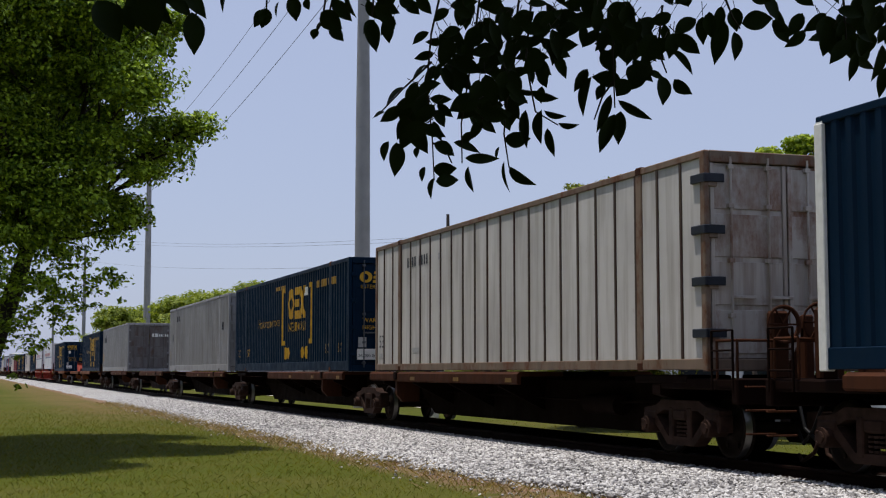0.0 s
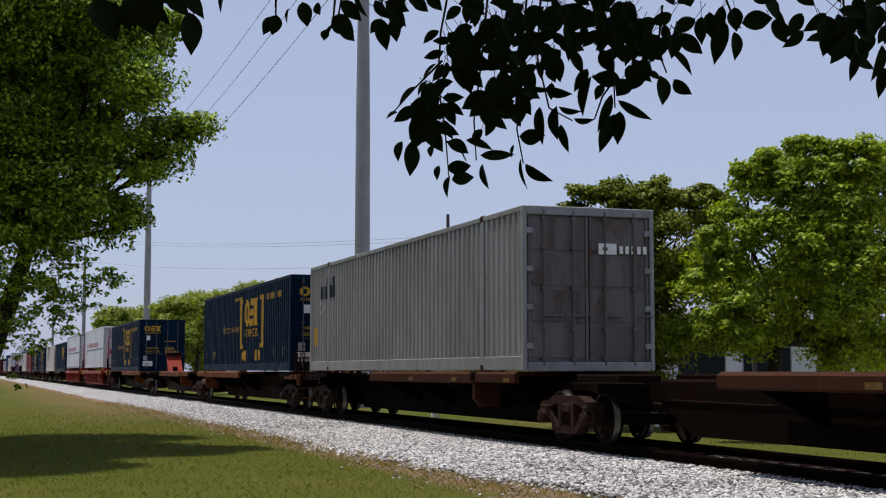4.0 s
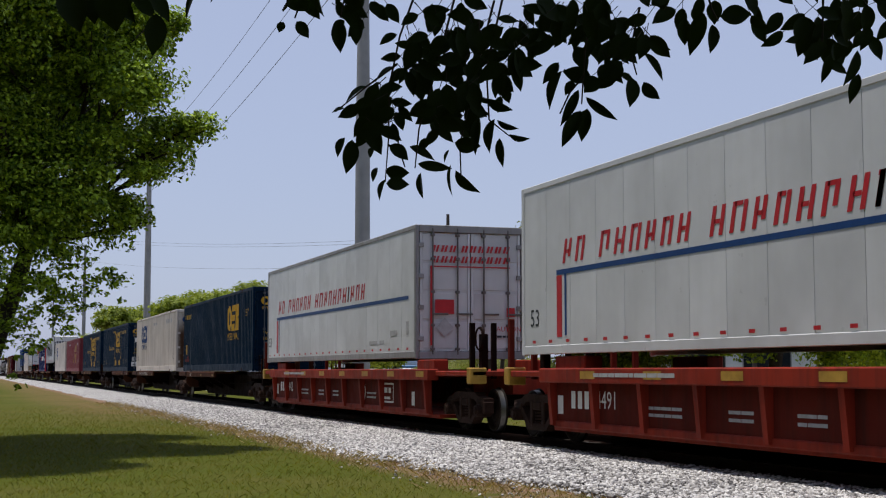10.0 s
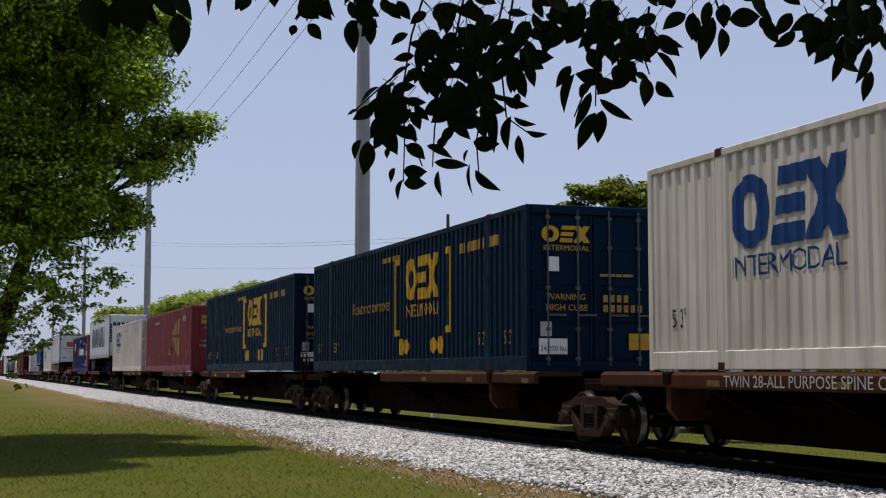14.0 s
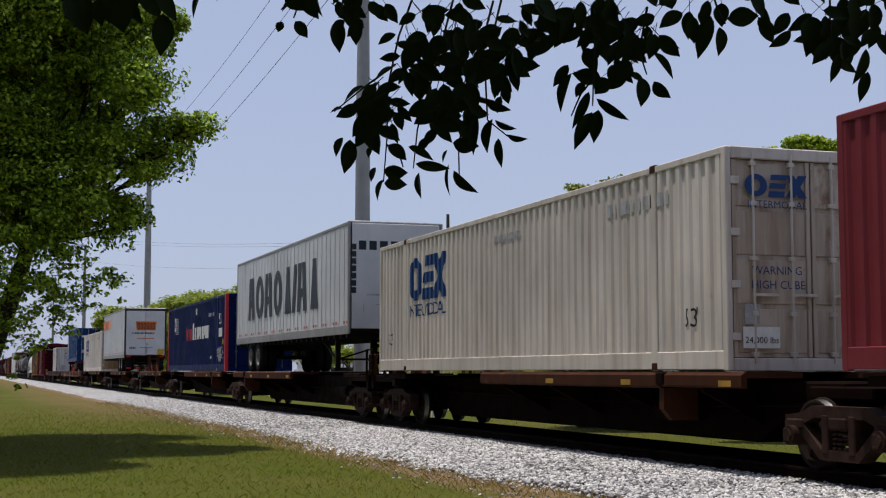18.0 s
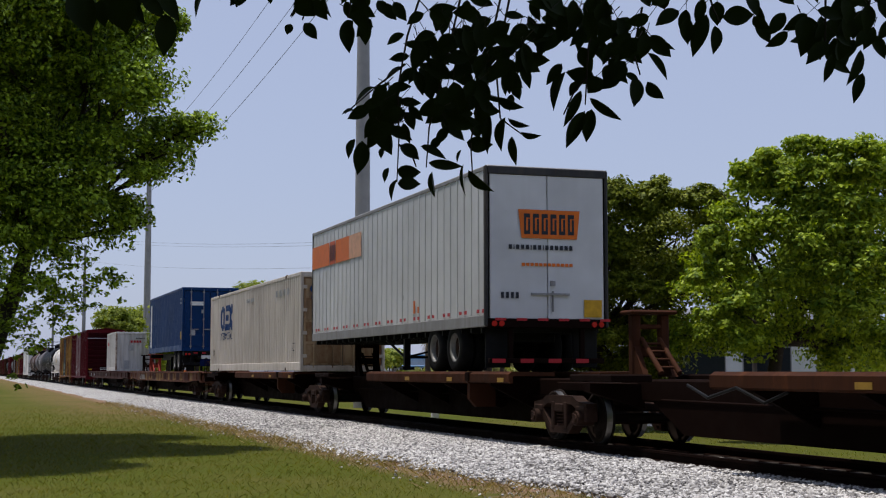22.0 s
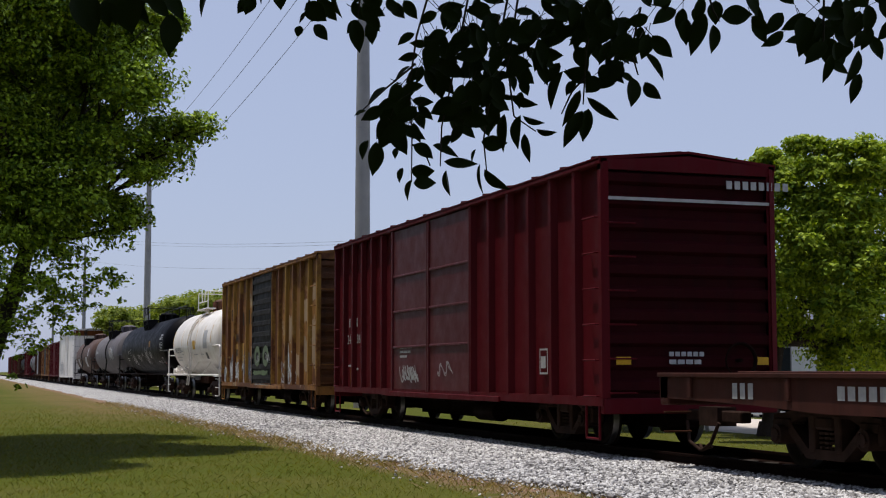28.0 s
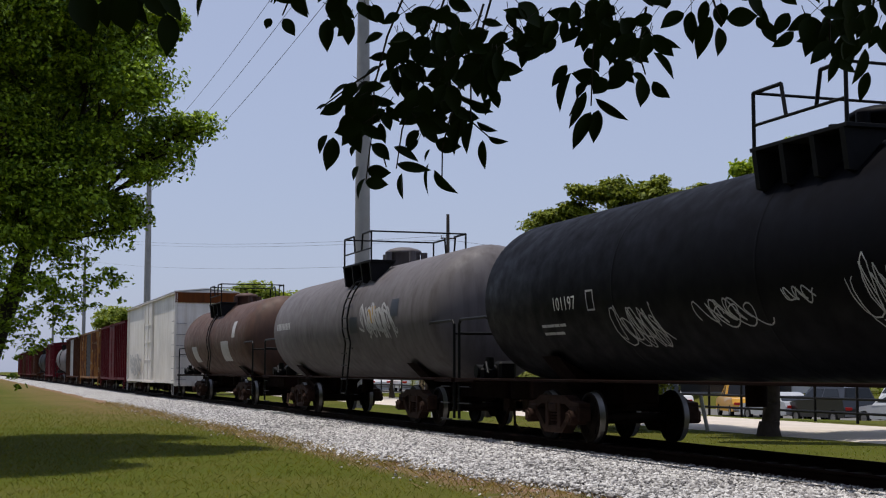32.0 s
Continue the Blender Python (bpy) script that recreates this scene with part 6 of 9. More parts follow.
for k, (a, b) in enumerate(((2.24, (0.08,) * 4), (2.04, (0.1, 0.1)), (1.75, (0.08, 0.08)), (1.62, (0.2,)), (1.49, (0.2,)), (1.36, (0.2,)))):
    small_bars(shipping_marks, 0.36, a, tuple(q * 0.7 for q in b), 0.06, GREY_INK, "end")
    small_bars(shipping_marks, 0.70, a, (0.06, 0.05, 0.07), 0.045, GREY_INK, "end")
chassis("black steel road chassis under a blue container", -423.35, 12.2, 2.48, (-426.0, -424.7), -430.6)

fl, _ = flat_car("long dark brown flat car carrying a small white box", -445.4, -473.6, (-449.0, -470.0), paint("dark_brown_flat_car_paint", (0.058, 0.020, 0.015), 0.35, 0.5, 0.65, rust_col=(0.03, 0.011, 0.007), dirt_col=(0.02, 0.010, 0.008), gloss=0.08), ((-446.7, DARK_RUST, "black steel trailer hitch"),))
small_bars(fl, -26.2, 1.20, (0.12, 0.12, 0.12), 0.20, GREY_INK, off=0.092)
small_bars(fl, -23.9, 1.22, (0.14,) * 6, 0.16, GREY_INK, off=0.092)
small_bars(fl, -14.0, 1.20, (0.12, 0.12, 0.12), 0.20, GREY_INK, off=0.092)
c = shipping_box("small dull white twenty-foot sea container", -453.6, length=6.2, height=2.59, body=OLD_WHITE, posts=False, doors=False, z=1.56, trim=OLD_WHITE)
part("rusty_post", MB().box(-0.12, 0.012, -1.315, -1.2, 0.05, 2.5, 0.012), paint("rust_worn_white_paint", (0.42, 0.36, 0.30), 0.9, 0.5, 0.6, spot=5.0), c)
small_bars(c, -0.35, 1.88, (0.14, 0.14, 0.14, 0.12), 0.15, RED_INK, "end", off=0.004)
mark(c, "grey_patch", [rect(-0.5, 1.35, 0.35, 0.35), rect(-0.75, 0.1, 0.35, 0.6)], GREY_INK, "end", off=0.003)
mark(c, "red_emblem", [rect(-5.5, 1.75, 0.35, 0.22), rect(-5.0, 1.75, 0.2, 0.16)], RED_INK, fold=CORR)
small_bars(c, 0.0, 2.14, (0.06,) * 7, 0.07, DARK_INK, "end", off=0.004)

# end walls in a darker oxide red: their lack of sun is put into the colour
c = box_car("dark red ribbed box car with faded double doors", -475.2, 16.5, (-477.6, -489.3), MAROON, paint("faded_oxide_door", (0.078, 0.0075, 0.012), 0.12, 0.3, 0.5, dirt_col=(0.085, 0.024, 0.027)), top=4.95, door=(0.36, 0.68), ribs=(6, 6), end_mat=paint("oxide_red_with_end_shade", (0.030, 0.0032, 0.0048), 0.25, 0.5, 0.6, rust_col=(0.05, 0.010, 0.009), dirt_col=(0.016, 0.004, 0.005), gloss=0.04))
mark(c, "white_line", [rect(-1.45, 4.18, 2.9, 0.05)], GREY_INK, "end", off=0.03)
small_bars(c, 0.65, 4.42, (0.1,) * 2 + (0.1,) * 6, 0.13, GREY_INK, "end", off=0.03)
mark(c, "orange_plate", [rect(-1.3, 1.65, 0.25, 0.12), rect(1.1, 1.65, 0.25, 0.12)], YELLOW_INK, "end", off=0.03)
small_bars(c, -0.4, 1.78, (0.08,) * 6, 0.07, GREY_INK, "end", off=0.03)
small_bars(c, -0.4, 1.66, (0.12,) * 4, 0.07, GREY_INK, "end", off=0.03)
small_bars(c, -15.32, 2.66, (0.09,), 0.22, GREY_INK, off=0.130)
small_bars(c, -14.62, 2.66, (0.09,), 0.22, GREY_INK, off=0.130)
writing(c, "246", -15.5, 2.24, 0.23, GREY_INK, width=0.55, off=0.130)
writing(c, "368", -14.58, 2.24, 0.23, GREY_INK, width=0.50, off=0.130)
small_bars(c, -15.4, 1.66, (0.14, 0.10, 0.16), 0.05, GREY_INK, off=0.130)
small_bars(c, -14.7, 1.58, (0.12, 0.14), 0.05, GREY_INK, off=0.130)
small_bars(c, -13.0, 2.0, (0.10,), 0.16, GREY_INK, off=0.130)
for k, x in enumerate((-15.25, -14.05, -13.2, -12.3)):
    mark(c, "rust_run", [ragged(90 + k, x, 1.2 + 0.1 * k, 0.12, 0.5 - 0.05 * k, 14, 0.5)], ORANGE, off=0.128)
small_bars(c, -10.6, 2.05, (0.3, 0.25, 0.3), 0.05, GREY_INK, off=0.215)
small_bars(c, -10.6, 1.95, (0.25, 0.3, 0.2), 0.05, GREY_INK, off=0.215)
small_bars(c, -10.6, 1.85, (0.3, 0.2), 0.05, GREY_INK, off=0.215)
mark(c, "graffiti", scrawl(3, -10.5, 1.30, 1.5, 0.38, 0.035, 7) + scrawl(8, -8.0, 1.45, 1.0, 0.3, 0.025, 5), GREY_INK, off=0.236)
mark(c, "stencil", [rect(-2.6, 1.5, 0.35, 0.03), rect(-2.6, 1.9, 0.35, 0.03), rect(-2.6, 1.5, 0.03, 0.4), rect(-2.28, 1.5, 0.03, 0.4), rect(-2.54, 1.6, 0.2, 0.2)], GREY_INK, off=0.172)

DOOR_GREY = paint("dark_grey_door_paint", (0.014, 0.013, 0.014), 0.25, 0.4, 0.6, dirt_col=(0.035, 0.03, 0.027), gloss=0.12)
MUSTARD = flaking_paint("worn_mustard_paint", (0.31, 0.165, 0.032), (0.12, 0.040, 0.014), (0.38, 0.25, 0.10))
# end walls browner and darker than the sides, with their shade in the colour
c = box_car("rusted yellow-brown box car with a dark door and spray-painted scrawl", -493.7, 15.25, (-496.1, -506.7), BROWN_BOX, DOOR_GREY, top=4.96, ribs=(6, 5), door=(0.40, 0.607), double=False, ladder_mat=BROWN_BOX, post_mat=MUSTARD, end_mat=paint("rusty_brown_with_end_shade", (0.105, 0.040, 0.014), 0.45, 0.6, 0.65, rust_col=(0.045, 0.016, 0.007), dirt_col=(0.035, 0.017, 0.010)))
YELLOW_PANEL = paint("ochre_number_panel", (0.46, 0.26, 0.065), 0.25, 0.35, 0.6, rust_col=(0.13, 0.05, 0.02), dirt_col=(0.16, 0.09, 0.04), spot=5.0)
SMEAR = plain("tar_black_overpaint", (0.010, 0.009, 0.009), 0.7, 0.0, 0.4, 6)
BARE_TAN = paint("bare_primer_patch", (0.34, 0.235, 0.15), 0.4, 0.5, 0.7, rust_col=(0.12, 0.05, 0.02), spot=3.5)
SPRAY_BLUE = plain("blue_grey_spray_paint", (0.075, 0.10, 0.15), 0.5)
SPRAY_WHITE = plain("white_spray_paint", (0.52, 0.53, 0.54), 0.5, 0.0, 0.35, 5)
SPRAY_GREEN = plain("green_spray_paint", (0.085, 0.125, 0.055), 0.5, 0.0, 0.3, 4)
SPRAY_DEEP = plain("dark_green_spray_paint", (0.02, 0.09, 0.05), 0.5, 0.0, 0.3, 4)
for x, z, w, h in ((-13.22, 1.62, 0.80, 0.90), (-12.14, 1.62, 0.92, 0.92)):
    mark(c, "number_panel", [rect(x, z, w, h)], YELLOW_PANEL, off=0.128)
small_bars(c, -12.78, 2.08, (0.17, 0.12), 0.26, DARK_INK, off=0.134)
small_bars(c, -12.06, 2.08, (0.15, 0.10, 0.15), 0.26, DARK_INK, off=0.134)
small_bars(c, -12.95, 1.76, (0.12, 0.1), 0.16, DARK_INK, off=0.134)
small_bars(c, -11.80, 1.78, (0.14, 0.12, 0.08), 0.12, DARK_INK, off=0.134)
small_bars(c, -12.98, 2.62, (0.16, 0.16, 0.12), 0.26, DARK_INK, off=0.134)
small_bars(c, -11.98, 2.62, (0.2, 0.2), 0.26, DARK_INK, off=0.134)
for k, (x, z, w, h) in enumerate(((-14.15, 3.25, 0.26, 0.55), (-13.80, 3.35, 0.22, 0.50), (-13.30, 3.50, 0.34, 0.52), (-12.85, 3.52, 0.26, 0.55), (-12.25, 3.70, 0.20, 0.62), (-11.90, 3.95, 0.34, 0.34),
                                  (-12.18, 3.05, 0.30, 0.62), (-11.80, 3.10, 0.46, 0.56), (-11.05, 3.12, 0.40, 0.52), (-10.55, 3.10, 0.34, 0.66), (-9.98, 3.05, 0.30, 0.60), (-9.70, 3.40, 0.34, 0.30))):
    mark(c, "overpaint", [ragged(k, x, z, w, h, 16, 0.4)], SMEAR, off=0.126)
mark(c, "tan_patch", [rect(-9.98, 1.98, 0.58, 0.42)], BARE_TAN, off=0.130)
mark(c, "grey_patch", [ragged(60, -9.85, 2.66, 0.26, 0.28)], GREY_INK, off=0.130)
for k, (x, z, w, h) in enumerate(((-1.10, 1.6, 0.75, 1.6), (-2.05, 1.5, 0.70, 1.1), (-2.10, 2.9, 0.65, 0.8), (-3.10, 1.3, 0.65, 0.8), (-4.1, 2.4, 0.70, 0.9), (-0.95, 3.5, 0.55, 0.6), (-5.6, 1.5, 0.5, 0.9))):
    mark(c, "bare_patch", [ragged(70 + k, x, z, w, h, 22, 0.35)], BARE_TAN, off=0.124)
mark(c, "graffiti_stroke", streaks(21, -15.05, 1.12, 3.5, 1.15, 13, 0.12), SPRAY_BLUE, off=0.137)
mark(c, "graffiti_stroke", streaks(22, -15.1, 1.08, 3.7, 1.05, 12, 0.07), SPRAY_WHITE, off=0.142)
mark(c, "graffiti", scrawl(27, -14.9, 1.1, 3.6, 0.8, 0.05, 7), SPRAY_WHITE, off=0.147)
mark(c, "graffiti_stroke", streaks(24, -11.3, 1.08, 2.0, 1.15, 8, 0.05), SPRAY_WHITE, off=0.137)
mark(c, "graffiti", scrawl(29, -11.2, 1.15, 1.9, 1.1, 0.035, 6), SPRAY_BLUE, off=0.142)
mark(c, "graffiti", scrawl(28, -5.6, 1.15, 3.4, 0.8, 0.045, 7), GREY_INK, off=0.137)
mark(c, "graffiti", scrawl(25, -4.6, 1.2, 1.2, 1.2, 0.09, 3), SPRAY_WHITE, off=0.142)
for x in (-8.72, -7.35):
    mark(c, "graffiti", ring_strips(x, 1.70, 0.95, 0.68, 0.24, 20, 0.20), SPRAY_GREEN, off=0.250, merge=True)
mark(c, "graffiti", scrawl(33, -8.45, 1.82, 0.6, 0.28, 0.016, 5) + scrawl(35, -7.0, 1.80, 0.9, 0.34, 0.016, 5), GREY_INK, off=0.256)
mark(c, "graffiti", [ragged(81, -9.1, 1.40, 2.9, 0.2, 26, 0.5)], SPRAY_GREEN, off=0.247)
mark(c, "graffiti", [ragged(82, -9.1, 1.03, 2.9, 0.13, 26, 0.5)], SPRAY_DEEP, off=0.229)
mark(c, "graffiti", scrawl(34, -8.9, 1.02, 2.6, 0.12, 0.015, 6), GREY_INK, off=0.235)
mark(c, "sticker", [rect(-1.55, 1.35, 0.4, 0.45)], DARK_INK, off=0.131)

D1, M1 = 2.90, 2.78
c = tank_car("white tank car with yellow dashes and white railings", -510.9, 12.5, (-513.0, -521.9), TANK_WHITE, D1, M1, TANK_WHITE, dome_at=0.50, brackets=False, dome_mat=paint("rust_brown_fittings", (0.09, 0.035, 0.02), 0.5, 0.5, 0.7))
tank_mark(c, "writing", [], DARK_INK, D1, M1, text_mesh("57403", 0.24), (-10.25, -0.42))
tank_mark(c, "lettering", bars(-11.15, -0.42, (0.10, 0.10, 0.10, 0.10), 0.24, 0.6), DARK_INK, D1, M1)
tank_mark(c, "data_text", bars(-11.1, -0.64, (0.3, 0.2, 0.4, 0.2, 0.3), 0.06) + bars(-11.1, -0.78, (0.2, 0.3, 0.4, 0.3), 0.06) + bars(-9.50, -0.36, (0.3, 0.2, 0.2), 0.05) + bars(-9.50, -0.51, (0.25, 0.3), 0.05) + bars(-5.90, -0.56, (0.4, 0.3, 0.3), 0.05) + bars(-4.00, -0.56, (0.3, 0.3), 0.05), GREY_INK, D1, M1)
tank_mark(c, "yellow_dash", [rect(x, -0.10, 0.09, 0.75) for x in (-11.80, -9.10, -7.35, -5.0, -3.1, -1.20)], YELLOW_INK, D1, M1)
tank_mark(c, "yellow_placard", [rect(-5.90, -0.3, 0.7, 0.38)], YELLOW_INK, D1, M1)
tank_mark(c, "grey_stencil", [rect(-3.10, -0.3, 1.0, 0.75)], GREY_INK, D1, M1)
tank_mark(c, "dark_placard", [rect(-2.80, -0.75, 0.5, 0.28)], DARK_INK, D1, M1)
for q in ([(-6.98, 0.3), (-6.94, 0.3), (-6.88, 2.1), (-7.05, 2.1)], [(-6.50, 0.0), (-6.46, 0.0), (-6.40, 2.1), (-6.62, 2.1)], [(-5.75, 0.7), (-5.70, 0.7), (-5.62, 2.1), (-5.85, 2.1)]):
    tank_mark(c, "rust_streak", [q], paint("ochre_streak", (0.45, 0.28, 0.10), 0.3, 0.6, 0.6), D1, M1)

D2, M2 = 2.95, 2.87
c = tank_car("long black tank car with spray-painted scrawl and top railing", -525.7, 20.5, (-527.1, -543.2), TANK_BLACK, D2, M2, BLACK, dome_at=0.468, walk_rail=True, ladder=False, span=1.0)
DX, DZ = 1.1, -0.38
tank_mark(c, "writing", [], WHITE_INK, D2, M2, text_mesh("101197", 0.22), (-17.7 + DX, 0.05 + DZ))
tank_mark(c, "data_text", bars(-18.4, -0.22, (0.2, 0.3, 0.2, 0.25), 0.05) + bars(-18.4, -0.36, (0.15, 0.3, 0.35), 0.05), GREY_INK, D2, M2, at=(DX, DZ))
tank_mark(c, "stencil_box", [rect(-16.4, 0.0, 0.28, 0.03), rect(-16.4, 0.3, 0.28, 0.03), rect(-16.4, 0.0, 0.03, 0.33), rect(-16.15, 0.0, 0.03, 0.33)], GREY_INK, D2, M2, at=(DX, DZ))
for q in (scrawl(31, -15.6, -0.70, 2.1, 0.75, 0.022, 7), scrawl(32, -13.1, -0.42, 1.8, 0.42, 0.022, 6), scrawl(34, -10.9, -0.16, 0.8, 0.22, 0.022, 4), scrawl(33, -9.6, -0.62, 1.6, 1.0, 0.02, 7), scrawl(36, -7.6, -0.30, 1.2, 0.42, 0.02, 6)):
    tank_mark(c, "graffiti", q, GREY_INK, D2, M2, at=(DX, DZ))
tank_mark(c, "white_lettering", bars(-2.6, 0.80, (0.07,) * 8, 0.11) + bars(-2.8, 0.64, (0.07,) * 10, 0.11), GREY_INK, D2, M2, at=(0.75, DZ))
tank_mark(c, "grey_stencil", [rect(-2.6, 0.08 + k * 0.075, 1.0, 0.022) for k in range(6)] + [rect(-4.5, -0.5, 0.8, 0.03), rect(-4.5, -0.56, 0.5, 0.025), rect(-3.45, -0.6, 0.2, 0.16)] + [rect(-2.7, -0.55, 0.45, 0.03), rect(-2.7, -0.3, 0.45, 0.03), rect(-2.7, -0.55, 0.03, 0.26), rect(-2.28, -0.55, 0.03, 0.26)], GREY_INK, D2, M2, at=(0.75, DZ))
tank_mark(c, "beige_placard", [rect(-6.3, -0.05, 0.5, 0.32)], TAN_INK, D2, M2)
tank_mark(c, "red_placard", [[(-2.1, -0.95), (-1.9, -0.70), (-2.1, -0.45), (-2.3, -0.70)]], RED_INK, D2, M2, at=(0.7, DZ - 0.05))

c = tank_car("dull grey tank car stained with dark streaks", -548.4, 17.0, (-551.2, -562.6), TANK_GREY, 2.95, 2.80, BLACK, dome_at=0.42)
tank_mark(c, "graffiti", scrawl(41, -6.4, -0.5, 3.6, 0.9, 0.06, 8), GREY_INK, 2.95, 2.80)
tank_mark(c, "placard", [rect(-3.4, 0.0, 0.6, 0.4), rect(-7.0, -0.3, 0.7, 0.4)], DARK_INK, 2.95, 2.80)
tank_mark(c, "yellow_patch", [rect(-5.3, -0.1, 0.6, 0.4)], FADED_INK, 2.95, 2.80)
tank_mark(c, "lettering", bars(-15.8, 0.0, (0.14,) * 4 + (0.14,) * 5, 0.2), GREY_INK, 2.95, 2.80)

c = tank_car("rust-brown tank car with pale spilled streaks", -569.4, 15.6, (-572.2, -582.2), TANK_BROWN, 2.90, 2.78, BLACK, dome_at=0.5)
tank_mark(c, "pale_streak", [rect(-12.5, -0.9, 1.3, 0.7, -0.3), rect(-5.6, -0.9, 1.6, 0.8, 0.3), rect(-3.0, 0.0, 0.6, 0.6)], GREY_INK, 2.90, 2.78)
c = box_car("tall white refrigerator car with a brown-topped end", -587.0, 20.3, (-590.2, -604.0), TANK_WHITE, TANK_WHITE, top=5.38, floor=0.98, ribs=(2, 2), door=(0.42, 0.58), double=True, end_mat=TANK_WHITE, ladder_mat=GREY_PAINT, smooth=True)
mark(c, "brown_panel", [rect(-1.5, 4.75, 3.0, 0.48)], ORANGE, "end", off=0.04)
mark(c, "graffiti", scrawl(51, -19.0, 1.3, 6.0, 1.2, 0.10, 9), GREY_INK, off=0.172 + 0.06)
c = box_car("dark red box car near the tail", -608.6, 16.2, (-611.2, -622.2), MAROON, MAROON, top=4.75)
box_car("brown box car with an orange end post", -626.6, 17.5, (-629.2, -641.6), BROWN_BOX, DOOR_GREY, top=4.7, double=False)
box_car("dark rusted box car with a grey door", -645.9, 16.0, (-648.4, -659.4), RUST, GREY_PAINT, top=4.65)
tank_car("dull grey tank car at the tail", -664.5, 15.0, (-667.2, -676.8), TANK_GREY, 2.9, 2.78, BLACK)
box_car("dark red box car at the tail", -683.0, 16.2, (-685.4, -696.8), MAROON, MAROON, top=4.75)
tank_car("black tank car at the tail", -702.6, 16.0, (-705.2, -715.8), TANK_BLACK, 2.9, 2.78, BLACK)
for k in range(4):
    box_car("dark rusted box car at the tail", -722.0 - 19.0 * k, 16.4, (-724.5 - 19.0 * k, -735.9 - 19.0 * k), (RUST, MAROON)[k % 2], RUST, top=4.75)


# ---- ground, ballast and track ----
def along(n, l, axis, lo, hi):
    """A soft step from 0 to 1 along one axis of the ground."""
    tc, sp, mr = n.new("ShaderNodeTexCoord"), n.new("ShaderNodeSeparateXYZ"), n.new("ShaderNodeMapRange")
    l.new(tc.outputs["Object"], sp.inputs[0])
    l.new(sp.outputs[axis], mr.inputs["Value"])
    mr.inputs["From Min"].default_value, mr.inputs["From Max"].default_value = lo, hi
    mr.interpolation_type = "SMOOTHSTEP"
    return mr.outputs[0]


def grass_paint():
    """Mown grass with dry patches; worn to tan soil beside the stones and far down the line."""
    m, n, l, p = nodes_of("mown_grass")
    big = ramp(n, l, noise_at(n, l, 0.16, 5), [(0.40, 0.0), (0.68, 1.0)])
    fine = ramp(n, l, noise_at(n, l, 9.0, 8), [(0.3, 0.72), (0.75, 1.22)])
    c = mix(n, l, big, (0.064, 0.077, 0.011), (0.100, 0.091, 0.024))
    c = mix(n, l, ramp(n, l, noise_at(n, l, 0.9, 6), [(0.55, 0.0), (0.80, 0.55)]), c, (0.115, 0.085, 0.032))
    worn = mix(n, l, 1.0, mix(n, l, 1.0, along(n, l, 1, 2.2, 5.4), along(n, l, 0, -38.0, -56.0), "MULTIPLY"), ramp(n, l, noise_at(n, l, 0.7, 6), [(0.30, 0.15), (0.62, 1.0)]), "MULTIPLY")
    worn = mix(n, l, 1.0, worn, along(n, l, 1, 8.0, 7.0), "MULTIPLY")
    c = mix(n, l, worn, c, (0.150, 0.105, 0.048))
    edge = mix(n, l, 1.0, mix(n, l, 1.0, along(n, l, 1, 5.9, 6.7), along(n, l, 1, 13.0, 8.0), "MULTIPLY"), ramp(n, l, noise_at(n, l, 1.4, 7), [(0.34, 0.0), (0.52, 0.9)]), "MULTIPLY")
    c = mix(n, l, edge, c, (0.215, 0.135, 0.095))
    l.new(mix(n, l, 1.0, c, fine, "MULTIPLY"), p.inputs["Base Color"])
    p.inputs["Roughness"].default_value = 0.95
    p.inputs["Specular IOR Level"].default_value = 0.03
    bump(n, l, p, noise_at(n, l, 30, 6), 0.5, 0.02)
    return m


def stone_paint():
    m, n, l, p = nodes_of("crushed_stone")
    g = n.new("ShaderNodeNewGeometry")
    r = n.new("ShaderNodeValToRGB")
    e = r.color_ramp.elements
    e[0].color, e[1].color = (0.080, 0.075, 0.076, 1), (0.71, 0.695, 0.69, 1)
    k = e.new(0.45)
    k.color = (0.355, 0.34, 0.34, 1)
    l.new(g.outputs["Random Per Island"], r.inputs["Fac"])
    c = mix(n, l, 1.0, r.outputs[0], ramp(n, l, noise_at(n, l, 0.5, 4), [(0.3, 0.82), (0.7, 1.1)]), "MULTIPLY")
    l.new(mix(n, l, 0.45, c, mix(n, l, 1.0, c, ramp(n, l, noise_at(n, l, 40, 3), [(0.3, 0.6), (0.7, 1.3)]), "MULTIPLY")), p.inputs["Base Color"])
    p.inputs["Roughness"].default_value = 0.85
    return m


def bed_paint():
    m, n, l, p = nodes_of("stone_bed")
    v = n.new("ShaderNodeTexVoronoi")
    tc = n.new("ShaderNodeTexCoord")
    l.new(tc.outputs["Object"], v.inputs["Vector"])
    v.inputs["Scale"].default_value = 15.0
    bw = n.new("ShaderNodeRGBToBW")
    l.new(v.outputs["Color"], bw.inputs[0])
    c = ramp(n, l, bw.outputs[0], [(0.1, (0.11, 0.106, 0.106)), (0.5, (0.34, 0.33, 0.33)), (0.9, (0.58, 0.57, 0.56))])
    l.new(mix(n, l, 1.0, c, ramp(n, l, noise_at(n, l, 0.4, 4), [(0.3, 0.8), (0.7, 1.1)]), "MULTIPLY"), p.inputs["Base Color"])
    p.inputs["Roughness"].default_value = 0.9
    bump(n, l, p, v.outputs["Distance"], 1.0, 0.05)
    return m


